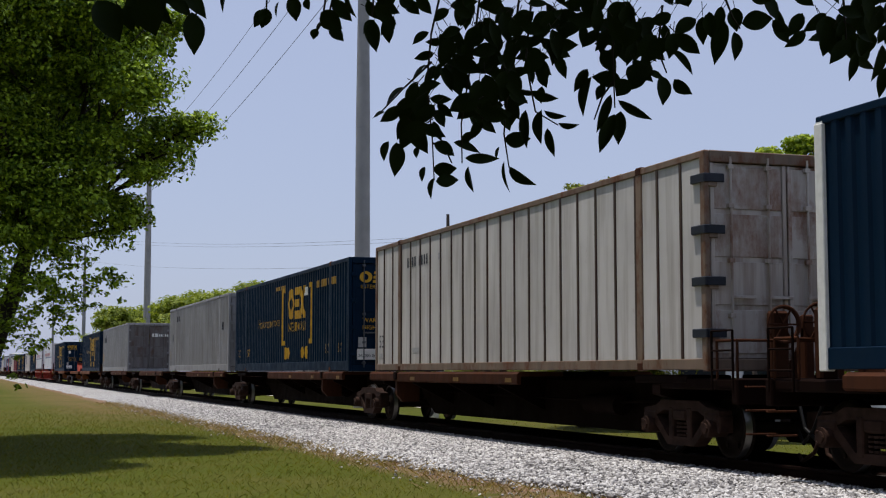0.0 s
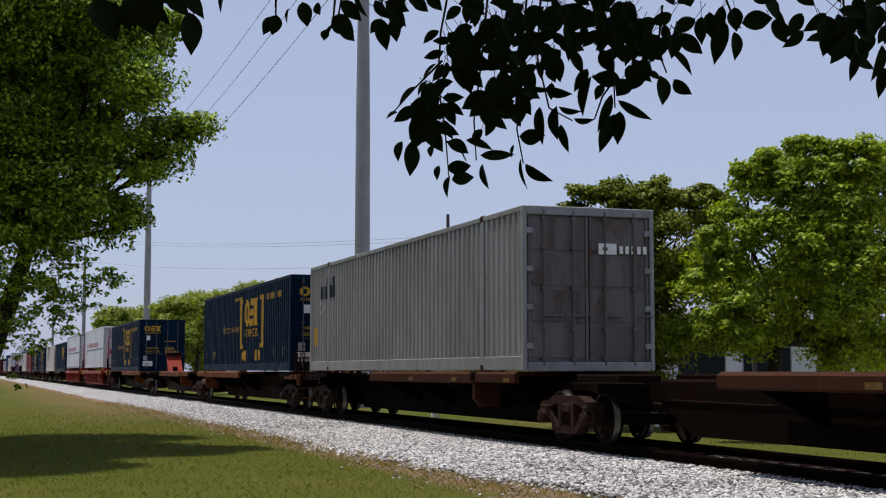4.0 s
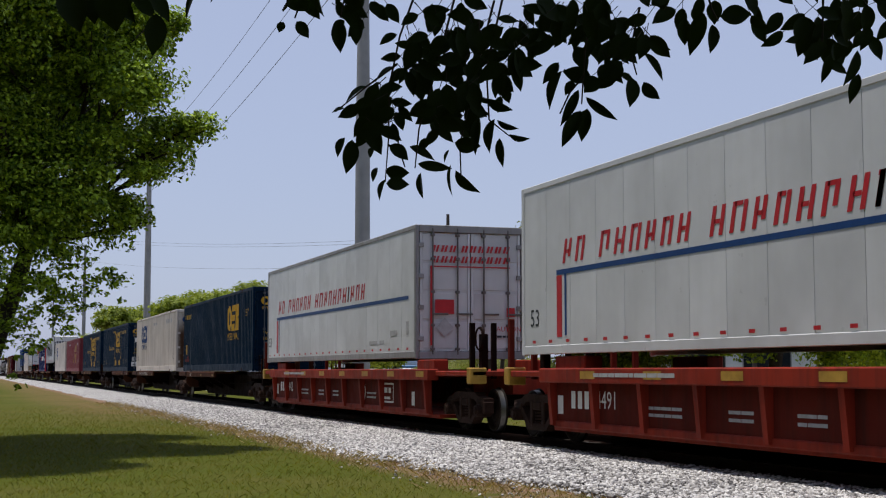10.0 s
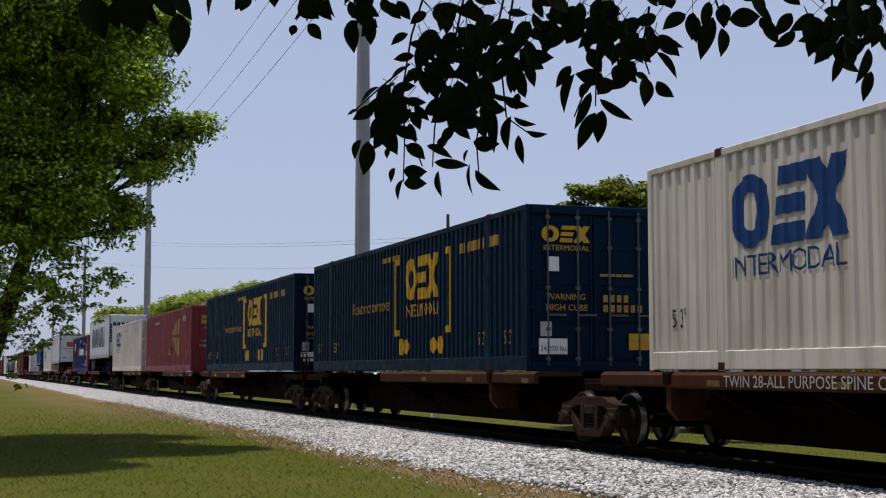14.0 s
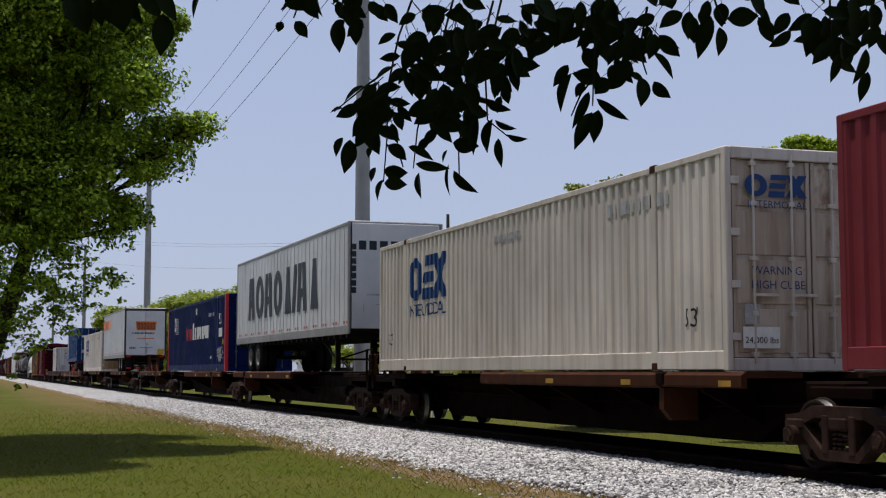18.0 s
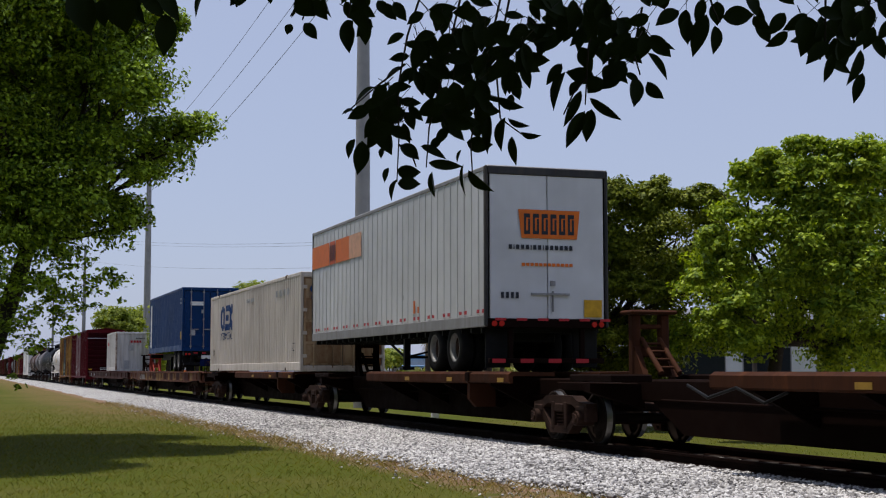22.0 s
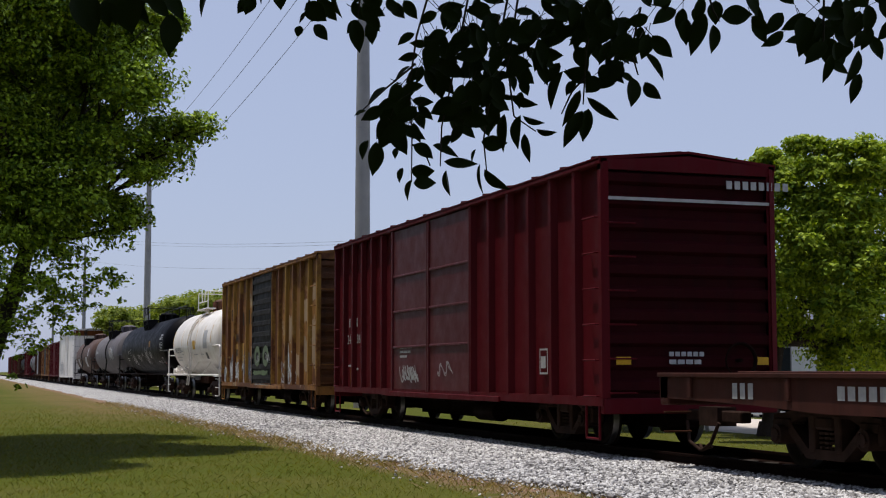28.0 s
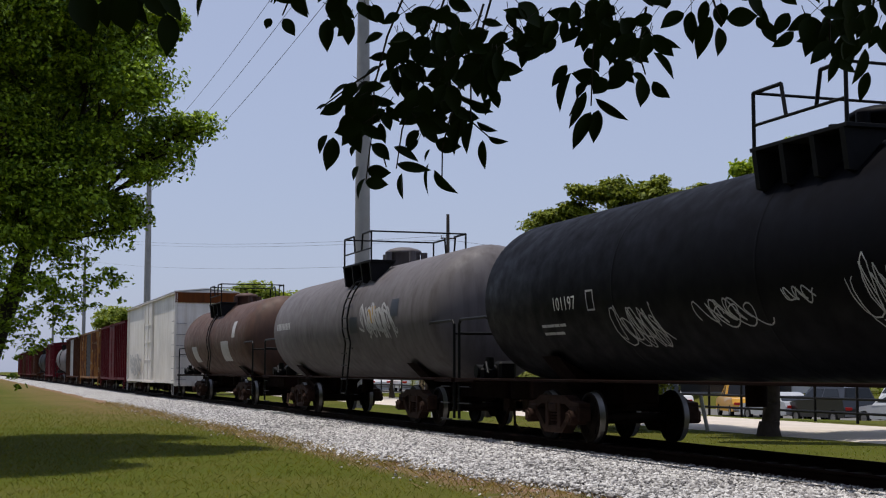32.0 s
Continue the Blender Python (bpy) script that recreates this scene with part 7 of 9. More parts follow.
GRASS = grass_paint()
STONE = stone_paint()
BED = bed_paint()
BLADE = leaf_paint("grass_blades", (0.086, 0.110, 0.014), (0.172, 0.156, 0.044), 0.8, 0.42)
DRY = leaf_paint("dry_weeds", (0.20, 0.145, 0.065), (0.38, 0.29, 0.16), 0.8, 0.2)
CONCRETE = plain("pale_concrete", (0.50, 0.44, 0.385), 0.85, 0.0, 0.12, 1.2)
BARK = plain("grey_brown_bark", (0.035, 0.027, 0.021), 0.9, 0.0, 0.4, 7)
LEAF = leaf_paint("ash_leaves", (0.030, 0.076, 0.006), (0.385, 0.520, 0.036), 0.5, 0.15)
LEAF_DENSE = leaf_paint("broad_tree_leaves", (0.060, 0.120, 0.008), (0.370, 0.450, 0.034), 0.55, 0.30)
LEAF_DARK = leaf_paint("dark_broad_leaves", (0.060, 0.090, 0.006), (0.215, 0.240, 0.014), 0.6, 0.14)
LEAF_FAR = leaf_paint("far_tree_leaves", (0.090, 0.135, 0.020), (0.27, 0.31, 0.050), 0.6, 0.36)
# near-black leaf colour carries the shade and backlit silhouette of the hanging twigs
LEAF_NEAR = leaf_paint("leaves_with_shade_in_colour", (0.008, 0.016, 0.004), (0.020, 0.034, 0.007), 0.7, 0.10)
PALM_LEAF = leaf_paint("palm_leaves", (0.10, 0.13, 0.028), (0.26, 0.265, 0.085), 0.5, 0.35)
DEAD_LEAF = leaf_paint("dead_palm_leaves", (0.22, 0.17, 0.11), (0.36, 0.29, 0.20), 0.7, 0.2)
GALVANISED = plain("weathered_galvanised_steel", (0.27, 0.265, 0.26), 0.55, 0.35, 0.12, 1.5)
WOOD_POLE = plain("dark_timber_pole", (0.06, 0.048, 0.04), 0.9, 0.0, 0.3, 3)
WIRE = plain("dull_wire", (0.10, 0.10, 0.11), 0.6, 0.5, 0.1)
GLASS_DARK = plain("dark_car_glass", (0.015, 0.018, 0.022), 0.08, 0.0, 0.1)
WALL_WHITE = plain("white_rendered_wall", (0.62, 0.62, 0.62), 0.8, 0.0, 0.08, 1.0)
rng = np.random.default_rng(7)


def lumps(x, y, k=1.0):
    return (math.sin(x * 0.31 * k + y * 1.7) + math.sin(x * 0.83 * k - y * 0.9 + 2.0) + math.sin(x * 2.1 * k + y * 3.1)) / 3


def bay(x):
    """The stones draw back from the grass close to the camera."""
    k = min(1.0, max(0.0, (x + 26.0) / 11.0))
    return 0.45 * k * k * (3 - 2 * k)


def strip(name, xs, profile, mat, label, category, edge=None):
    """A long low bank: profile of (y, z) pairs swept along x with uneven edges and surface."""
    vs, fs, n = [], [], len(profile)
    for x in xs:
        for j, (y, z) in enumerate(profile):
            w = 0.0
            if edge and j < 2:
                w = (edge * lumps(x, 0.0) + bay(x)) * (1 if j == 0 else 0.6)
            vs.append((x, y + w, z + (0.02 * lumps(x * 3, y * 2.0) if 0 < j < n - 1 else 0)))
    for i in range(len(xs) - 1):
        for j in range(n - 1):
            a = i * n + j
            fs.append((a, a + 1, a + n + 1, a + n) if xs[1] < xs[0] else (a, a + n, a + n + 1, a + 1))
    ob = part(name, MB().add(vs, fs, True), mat, None)
    return tagged(ob, label, category, kind="structure")


LOW = -0.92  # the parking lot lies below the track


def ground_sheet():
    vs, fs = [], []
    xs = [-2500, -900, -400, -200, -120, -96, -91, -75, -60, -42, -38, -30, -10, 20, 80, 300, 1500]
    ys = [-1500, -300, -60, -20, -5, 2, 6, 10, 14, 18, 25.2, 26.8, 40, 47, 49, 80, 200, 600, 2500]
    for x in xs:
        for y in ys:
            vs.append((x, y, LOW if -91 <= x <= -42 and 26.8 <= y <= 47 else 0.0))
    n = len(ys)
    for i in range(len(xs) - 1):
        for j in range(n - 1):
            a = i * n + j
            fs.append((a, a + n, a + n + 1, a + 1))
    tagged(part("ground", MB().add(vs, fs), GRASS, None), "mown grass, green with dry yellow patches", "ground", kind="structure")


ground_sheet()
near_xs = [640 - 20 * k for k in range(29)] + [60 - 0.5 * k for k in range(330)] + [-105 - 4.0 * k for k in range(100)] + [-505 - 60.0 * k for k in range(20)]
strip("ballast", near_xs, [(6.72, -0.03), (7.15, 0.05), (7.8, 0.10), (8.3, 0.15), (8.9, 0.185), (9.4, 0.20), (9.9, 0.19), (10.7, 0.19), (11.4, 0.19), (12.0, 0.19), (12.6, 0.10), (13.3, -0.03)], BED,
      "pale grey crushed stone ballast under the track", "ballast", 0.32)
for y in (TRACK - 0.755, TRACK + 0.755):
    m = MB()
    prof = [(y - 0.036, RAIL), (y + 0.036, RAIL), (y + 0.036, RAIL - 0.035), (y + 0.010, RAIL - 0.05), (y + 0.010, RAIL - 0.13), (y + 0.075, RAIL - 0.15), (y + 0.075, RAIL - 0.165), (y - 0.075, RAIL - 0.165), (y - 0.075, RAIL - 0.15), (y - 0.010, RAIL - 0.13), (y - 0.010, RAIL - 0.05), (y - 0.036, RAIL - 0.035)]
    m.prism(prof, "x", 640, -1500)
    tagged(part("rail", m, DARK_RUST, None), "rusted steel rail on timber ties", "rail", kind="structure")
track = thing("track_bed", "dark timber ties set in stone ballast", "track", kind="structure")
TIE_ME = MB().box(-0.115, 0.115, -1.3, 1.3, -0.10, 0.02, 0.012).mesh("tie")
TIE_ME.materials.append(plain("creosoted_timber", (0.03, 0.024, 0.02), 0.9, 0.0, 0.35, 8))
for k in range(130):
    part("tie", TIE_ME, BARK, track).matrix_basis = pose(-6 - 0.56 * k, TRACK + 0.03 * math.sin(k * 2.3), 0.195)


def scatter(name, pts, radius, mat, label, category, kind="stuff", squash=0.75):
    """Many small angular stones in one mesh."""
    n = len(pts)
    base = np.array([(1, 0, 0), (-1, 0, 0), (0, 1, 0), (0, -1, 0), (0, 0, 1), (0, 0, -1)], float)
    tri = np.array([(0, 2, 4), (2, 1, 4), (1, 3, 4), (3, 0, 4), (2, 0, 5), (1, 2, 5), (3, 1, 5), (0, 3, 5)])
    q = rng.normal(size=(n, 4))
    q /= np.linalg.norm(q, axis=1)[:, None]
    w, x, y, z = q.T
    rot = np.stack([np.stack([1 - 2 * (y * y + z * z), 2 * (x * y - z * w), 2 * (x * z + y * w)], 1), np.stack([2 * (x * y + z * w), 1 - 2 * (x * x + z * z), 2 * (y * z - x * w)], 1),
                    np.stack([2 * (x * z - y * w), 2 * (y * z + x * w), 1 - 2 * (x * x + y * y)], 1)], 1)
    size = radius[:, None, None] * rng.uniform(0.6, 1.25, (n, 6, 1))
    v = np.einsum("nij,nkj->nki", rot, base[None] * size)
    v[:, :, 2] *= squash
    v += pts[:, None, :]
    f = (tri[None] + (np.arange(n) * 6)[:, None, None]).reshape(-1, 3)
    return raw_mesh(name, v.reshape(-1, 3), f, mat, label, category, kind)


def raw_mesh(name, v, f, mat, label="", category="", kind="", parent=None):
    me = bpy.data.meshes.new(name)
    v, f = np.asarray(v, np.float32), np.asarray(f, np.int32)
    k = f.shape[1]
    me.vertices.add(len(v))
    me.vertices.foreach_set("co", v.ravel())
    me.loops.add(f.size)
    me.loops.foreach_set("vertex_index", f.ravel())
    me.polygons.add(len(f))
    me.polygons.foreach_set("loop_start", np.arange(0, f.size, k, dtype=np.int32))
    me.update(calc_edges=True)
    me.materials.append(mat)
    ob = new(name, me)
    ob.parent = parent
    return tagged(ob, label, category, kind=kind)


def bank_height(y):
    return np.interp(y, [6.5, 7.15, 7.8, 8.3, 8.9, 9.9], [-0.02, 0.05, 0.10, 0.15, 0.185, 0.19])


a = np.stack([rng.uniform(-34, -8, 42000), 6.1 + 3.85 * rng.random(42000) ** 0.85], 1)
b = np.stack([rng.uniform(-75, -34, 26000), 6.1 + 3.85 * rng.random(26000) ** 0.85], 1)
s = np.concatenate([a, b])
edge = np.array([0.32 * lumps(x, 0.0) + bay(x) for x in s[:, 0]])
s = s[s[:, 1] > 6.62 + edge + 0.30 * rng.random(len(s))]
scatter("ballast_stones", np.column_stack([s, bank_height(s[:, 1]) + 0.012]), rng.uniform(0.022, 0.050, len(s)), STONE, "loose pale grey ballast stones", "stones")
s = np.column_stack([rng.uniform(-60, -12, 900), 6.7 + rng.normal(0, 0.40, 900)])
scatter("stray_stones", np.column_stack([s, np.full(len(s), 0.01)]), rng.uniform(0.015, 0.035, len(s)), STONE, "stray ballast stones in the grass edge", "stones")


def blades(name, xy, height, width, mat, label, category, z=0.0):
    n = len(xy)
    t = rng.uniform(0, 2 * math.pi, n)
    h = height * rng.uniform(0.5, 1.2, n)
    bend = rng.normal(0, 0.8, (n, 2)) * h[:, None]
    dx, dy = np.cos(t) * width / 2, np.sin(t) * width / 2
    p = np.zeros((n, 4, 3))
    p[:, 0, 0], p[:, 0, 1] = xy[:, 0] - dx, xy[:, 1] - dy
    p[:, 1, 0], p[:, 1, 1] = xy[:, 0] + dx, xy[:, 1] + dy
    p[:, 2, :2] = xy + np.stack([dx, dy], 1) * 0.6 + bend * 0.4
    p[:, 2, 2] = h * 0.6
    p[:, 3, :2] = xy + bend
    p[:, 3, 2] = h
    p[:, :, 2] += z
    f = np.array([(0, 1, 2), (0, 2, 3)])[None] + (np.arange(n) * 4)[:, None, None]
    return raw_mesh(name, p.reshape(-1, 3), f.reshape(-1, 3), mat, label, category, "stuff")


def in_wedge(n, d0, d1, side0, side1):
    """Places on the grass before the camera, by distance along the view and to its sides."""
    d = d0 + (d1 - d0) * rng.random(n) ** 0.8
    s = rng.uniform(side0, side1, n) * d
    return np.stack([-0.948 * d + 0.3195 * s, 0.3195 * d + 0.948 * s], 1)


g = in_wedge(110000, 16, 75, -0.34, 0.2)
g = g[-g[:, 0] < 36 + 30 * rng.random(len(g))]
g = g[(g[:, 1] < 6.55 + 0.3 * np.sin(g[:, 0])) & (g[:, 1] > -12)]
blades("grass", g, 0.055, 0.009, BLADE, "short mown grass blades", "grass")
g = np.column_stack([rng.uniform(-70, -12, 6000), 6.72 + rng.normal(0, 0.30, 6000) + 0.32 * np.sin(rng.uniform(0, 6, 6000))])
blades("dry_weeds", g, 0.10, 0.014, DRY, "dry tan weeds along the stone edge", "weeds")
g = in_wedge(16000, 18, 70, 0.02, 0.36)
g = g[(g[:, 1] > 13.2) & (g[:, 1] < 18)]
blades("far_grass", g, 0.05, 0.014, BLADE, "mown grass beyond the track", "grass")


# ---- trees ----
def crown_mesh(lobes, size, dense, spread=0.24, flat=0.55, pads=60, shell=0.45, upper=0.6):
    """Leaves in rounded pads over each lobe of the crown, thick on top and thin beneath."""
    out, face = [], []
    for x, y, z, r in lobes:
        n = int(dense * r * r)
        k = max(5, n // pads)
        d = rng.normal(size=(k, 3))
        d /= np.linalg.norm(d, axis=1)[:, None]
        d[:, 2] = np.where((d[:, 2] < -0.15) & (rng.random(k) < upper), -d[:, 2], d[:, 2])
        cen = np.array([x, y, z]) + d * (r * rng.uniform(shell, 1.0, k) ** 0.5)[:, None] * np.array([1, 1, 0.85])
        idx = rng.integers(0, k, n)
        wide = spread * min(1.0, 0.4 + 0.6 * r) * rng.uniform(0.6, 1.3, k)
        off = np.clip(rng.normal(0, 1, (n, 3)), -1.7, 1.7)
        off[:, 2] = np.abs(off[:, 2]) * np.where(rng.random(n) < 0.75, 1, -1)
        out.append(cen[idx] + off * wide[idx][:, None] * np.array([1, 1, flat]))
        face.append(d[idx] * 0.3 + off * 0.4 + np.array([0, 0, 0.6]))
    c = np.concatenate(out)
    n = len(c)
    nor = rng.normal(size=(n, 3)) * 0.62 + np.concatenate(face)
    nor /= np.linalg.norm(nor, axis=1)[:, None]
    a = np.cross(nor, rng.normal(size=(n, 3)))
    a /= np.linalg.norm(a, axis=1)[:, None]
    b = np.cross(nor, a)
    s = size * rng.uniform(0.6, 1.25, (n, 1))
    v = np.stack([c - a * s * 0.5, c + b * s * 0.30 + nor * s * 0.06, c + a * s * 0.55, c - b * s * 0.30 + nor * s * 0.06], 1)
    f = (np.array([(0, 1, 2), (0, 2, 3)])[None] + (np.arange(n) * 4)[:, None, None]).reshape(-1, 3)
    return v.reshape(-1, 3), f


def branch_path(m, p, q, r0, r1, wob=0.12, n=5):
    p, q = Vector(p), Vector(q)
    pts = []
    L = (q - p).length
    for k in range(n + 1):
        t = k / n
        w = Vector((math.sin(t * 7 + p.x), math.cos(t * 6 + q.y), 0)) * wob * L * t * (1 - t)
        pts.append(p.lerp(q, t) + w + Vector((0, 0, 0.12 * L * t * (1 - t))))
    for k in range(n):
        a, b = r0 + (r1 - r0) * k / n, r0 + (r1 - r0) * (k + 1) / n
        m.cyl(pts[k], pts[k + 1], a, 8, b)


def tree(label, base, fork, r, lobes, size, dense, mat, spread=0.24, category="tree", group="", sprays=(), above=(), pads=110, tiers=(), tops=()):
    t = thing("tree", label, category, group, at=pose(*base))
    o = Vector(base)
    f = Vector(fork) - o
    m = MB()
    branch_path(m, (0, 0, -0.05), f, r * 1.25, r * 0.7, 0.05, 6)
    m.cyl((0, 0, -0.05), (0, 0, 0.35), r * 1.7, 12, r * 1.2)
    part("trunk", m, BARK, t)
    for x, y, z, rr in [*lobes, *tops]:
        if rr > 0.3:
            m = MB()
            c = Vector((x, y, z)) - o
            branch_path(m, f * 0.96, c, r * 0.42, 0.02 + 0.01 * rr, 0.15, 5)
            for k in range(4):
                e = c + Vector((math.cos(k * 1.7 + x), math.sin(k * 1.7 + y), 0.35 * math.cos(k * 2.0))) * rr * 0.8
                branch_path(m, f.lerp(c, 0.72), e, 0.035, 0.008, 0.1, 3)
            part("limb", m, BARK, t)
    v, fc = crown_mesh([(x - o.x, y - o.y, z - o.z, rr) for x, y, z, rr in lobes], size, dense, spread, pads=pads)
    raw_mesh("crown", v, fc, mat, kind="stuff", parent=t)
    if tiers:
        v, fc = crown_mesh([(x - o.x, y - o.y, z - o.z, rr) for x, y, z, rr in [(x, y, z - 0.22, rr) for x, y, z, rr in tiers]], size, dense * 1.8, 0.16, 0.6, 100, 0.3, 0.85)
        raw_mesh("outer_crown", v, fc, mat, kind="stuff", parent=t)
    if tops:
        v, fc = crown_mesh([(x - o.x, y - o.y, z - o.z, rr) for x, y, z, rr in tops], size, dense * 1.9, spread, pads=pads * 2)
        raw_mesh("sunlit_crown", v, fc, mat, kind="stuff", parent=t)
    if above:
        v, fc = crown_mesh([(x - o.x, y - o.y, z - o.z, rr) for x, y, z, rr in above], 0.26, 3600, 0.35)
        raw_mesh("upper_crown", v, fc, mat, kind="stuff", parent=t)
    if sprays:
        v, fc = crown_mesh([(x - o.x, y - o.y, z - o.z, rr) for x, y, z, rr in sprays], size * 0.95, dense * 0.13, spread * 0.42, pads=16)
        raw_mesh("low_sprays", v, fc, mat, kind="stuff", parent=t)
    return t


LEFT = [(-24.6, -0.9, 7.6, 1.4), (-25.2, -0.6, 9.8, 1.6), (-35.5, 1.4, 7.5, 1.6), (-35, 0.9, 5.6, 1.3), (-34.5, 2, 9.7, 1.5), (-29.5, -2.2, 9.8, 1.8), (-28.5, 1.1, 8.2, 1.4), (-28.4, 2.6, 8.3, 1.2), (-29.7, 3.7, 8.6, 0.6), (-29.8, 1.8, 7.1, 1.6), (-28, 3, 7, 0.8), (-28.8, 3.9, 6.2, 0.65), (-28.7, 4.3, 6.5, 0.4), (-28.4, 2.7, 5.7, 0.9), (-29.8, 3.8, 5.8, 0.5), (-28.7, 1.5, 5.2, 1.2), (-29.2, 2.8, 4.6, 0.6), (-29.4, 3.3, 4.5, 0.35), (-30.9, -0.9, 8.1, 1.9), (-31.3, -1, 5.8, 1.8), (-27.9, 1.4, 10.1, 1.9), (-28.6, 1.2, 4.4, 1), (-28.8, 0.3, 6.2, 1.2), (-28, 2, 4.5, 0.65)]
# lobes above the view, added to throw shade on the crown's left
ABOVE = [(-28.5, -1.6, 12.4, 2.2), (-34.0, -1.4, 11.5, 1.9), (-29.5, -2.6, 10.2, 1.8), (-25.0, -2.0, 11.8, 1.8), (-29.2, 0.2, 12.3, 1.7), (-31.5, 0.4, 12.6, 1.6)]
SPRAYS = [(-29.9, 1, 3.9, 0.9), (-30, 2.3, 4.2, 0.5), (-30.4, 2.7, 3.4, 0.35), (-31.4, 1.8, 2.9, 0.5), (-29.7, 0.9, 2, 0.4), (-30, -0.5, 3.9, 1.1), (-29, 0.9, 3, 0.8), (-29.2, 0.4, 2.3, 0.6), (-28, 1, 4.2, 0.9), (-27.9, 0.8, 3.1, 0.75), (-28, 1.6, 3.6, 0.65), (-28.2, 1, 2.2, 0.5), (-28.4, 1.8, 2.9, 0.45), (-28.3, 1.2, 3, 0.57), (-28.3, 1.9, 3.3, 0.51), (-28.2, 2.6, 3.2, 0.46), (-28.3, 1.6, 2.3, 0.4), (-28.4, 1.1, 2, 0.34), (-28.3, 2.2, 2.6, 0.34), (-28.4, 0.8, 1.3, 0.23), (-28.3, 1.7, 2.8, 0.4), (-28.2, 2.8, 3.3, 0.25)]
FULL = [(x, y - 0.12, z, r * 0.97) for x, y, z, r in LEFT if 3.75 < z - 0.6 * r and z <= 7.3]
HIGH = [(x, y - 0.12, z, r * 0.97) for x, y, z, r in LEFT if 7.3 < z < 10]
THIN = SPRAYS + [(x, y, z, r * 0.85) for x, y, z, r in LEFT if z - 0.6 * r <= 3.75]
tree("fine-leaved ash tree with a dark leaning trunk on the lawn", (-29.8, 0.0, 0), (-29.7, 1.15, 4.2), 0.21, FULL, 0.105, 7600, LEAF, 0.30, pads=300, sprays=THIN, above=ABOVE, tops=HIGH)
PADS_A = [(-33.4, 15.1, 6.3, 0.40), (-33.1, 15.9, 6.2, 0.60), (-32.6, 16.9, 6.2, 0.60), (-32.1, 17.9, 6.0, 0.60), (-31.8, 18.3, 6.0, 0.30), (-33.9, 14.3, 5.6, 0.40), (-33.6, 15.0, 5.8, 0.40), (-33.8, 14.7, 5.1, 0.50), (-33.4, 15.5, 5.4, 0.50), (-34.0, 14.3, 4.7, 0.40), (-33.6, 15.2, 4.5, 0.70), (-33.2, 16.0, 5.0, 0.40), (-34.2, 14.0, 3.5, 0.50), (-33.9, 14.7, 3.1, 0.50), (-34.1, 14.1, 4.2, 0.35), (-33.2, 16.2, 3.8, 0.60), (-32.9, 16.8, 3.8, 0.40), (-33.8, 14.9, 3.8, 0.50), (-34.2, 14.1, 2.6, 0.40), (-33.8, 15.0, 2.5, 0.40), (-33.5, 15.8, 2.6, 0.40)]
T1 = [(-33.2, 16.3, 5.7, 0.9), (-34.2, 15.1, 5.6, 0.8), (-36.5, 15.3, 5.8, 0.4), (-34.6, 18.3, 5.7, 0.9), (-32.6, 18.3, 5.5, 0.7), (-34.8, 16.0, 4.6, 1.5), (-35.4, 15.0, 4.4, 0.6), (-35.5, 17.9, 4.2, 1.9), (-32.9, 18.1, 4.2, 1.2), (-35.0, 15.5, 2.6, 0.8), (-35.0, 17.0, 2.6, 1.2), (-34.3, 18.1, 2.7, 1.2), (-35.2, 15.4, 3.4, 1.0), (-35.6, 16.2, 1.9, 0.9), (-35.0, 17.4, 1.7, 1.0)]
tree("dense round broadleaf tree beyond the track", (-35.9, 16.3, 0), (-35.6, 16.6, 2.4), 0.17, [(x - 0.5, y + 0.1, z - 0.3, r * 0.84) for x, y, z, r in T1], 0.115, 6800, LEAF_DARK, 0.32, pads=360, tiers=PADS_A, group="trees beyond the track")
PADS_B = [(-27.2, 16.3, 6.0, 0.43), (-26.9, 16.6, 6.4, 0.30), (-26.4, 17.3, 6.6, 0.43), (-26.8, 16.9, 5.8, 0.52), (-25.9, 18.2, 6.4, 0.52), (-26.3, 17.7, 6.0, 0.52), (-25.8, 18.5, 5.9, 0.43), (-26.7, 17.3, 5.4, 0.52), (-26.2, 17.9, 5.3, 0.61), (-25.8, 18.6, 5.1, 0.43), (-27.7, 15.7, 4.6, 0.43), (-27.5, 15.9, 5.2, 0.30), (-27.6, 16.0, 4.0, 0.52), (-27.9, 15.5, 3.7, 0.35)]
PADS_C = [(-26.3, 17.2, 4.3, 0.51), (-25.9, 17.8, 4.6, 0.51), (-26.9, 16.2, 4.8, 0.43), (-26.7, 16.6, 4.9, 0.43), (-26.1, 17.7, 3.7, 0.60), (-25.6, 18.3, 4.0, 0.51), (-27.1, 16.1, 3.1, 0.51), (-26.7, 16.8, 3.7, 0.43), (-27.3, 15.9, 2.7, 0.34), (-26.2, 17.6, 3.0, 0.43), (-25.8, 18.2, 3.0, 0.51), (-25.6, 18.5, 2.4, 0.43), (-27.1, 16.2, 2.3, 0.34), (-27.6, 15.3, 2.9, 0.26)]
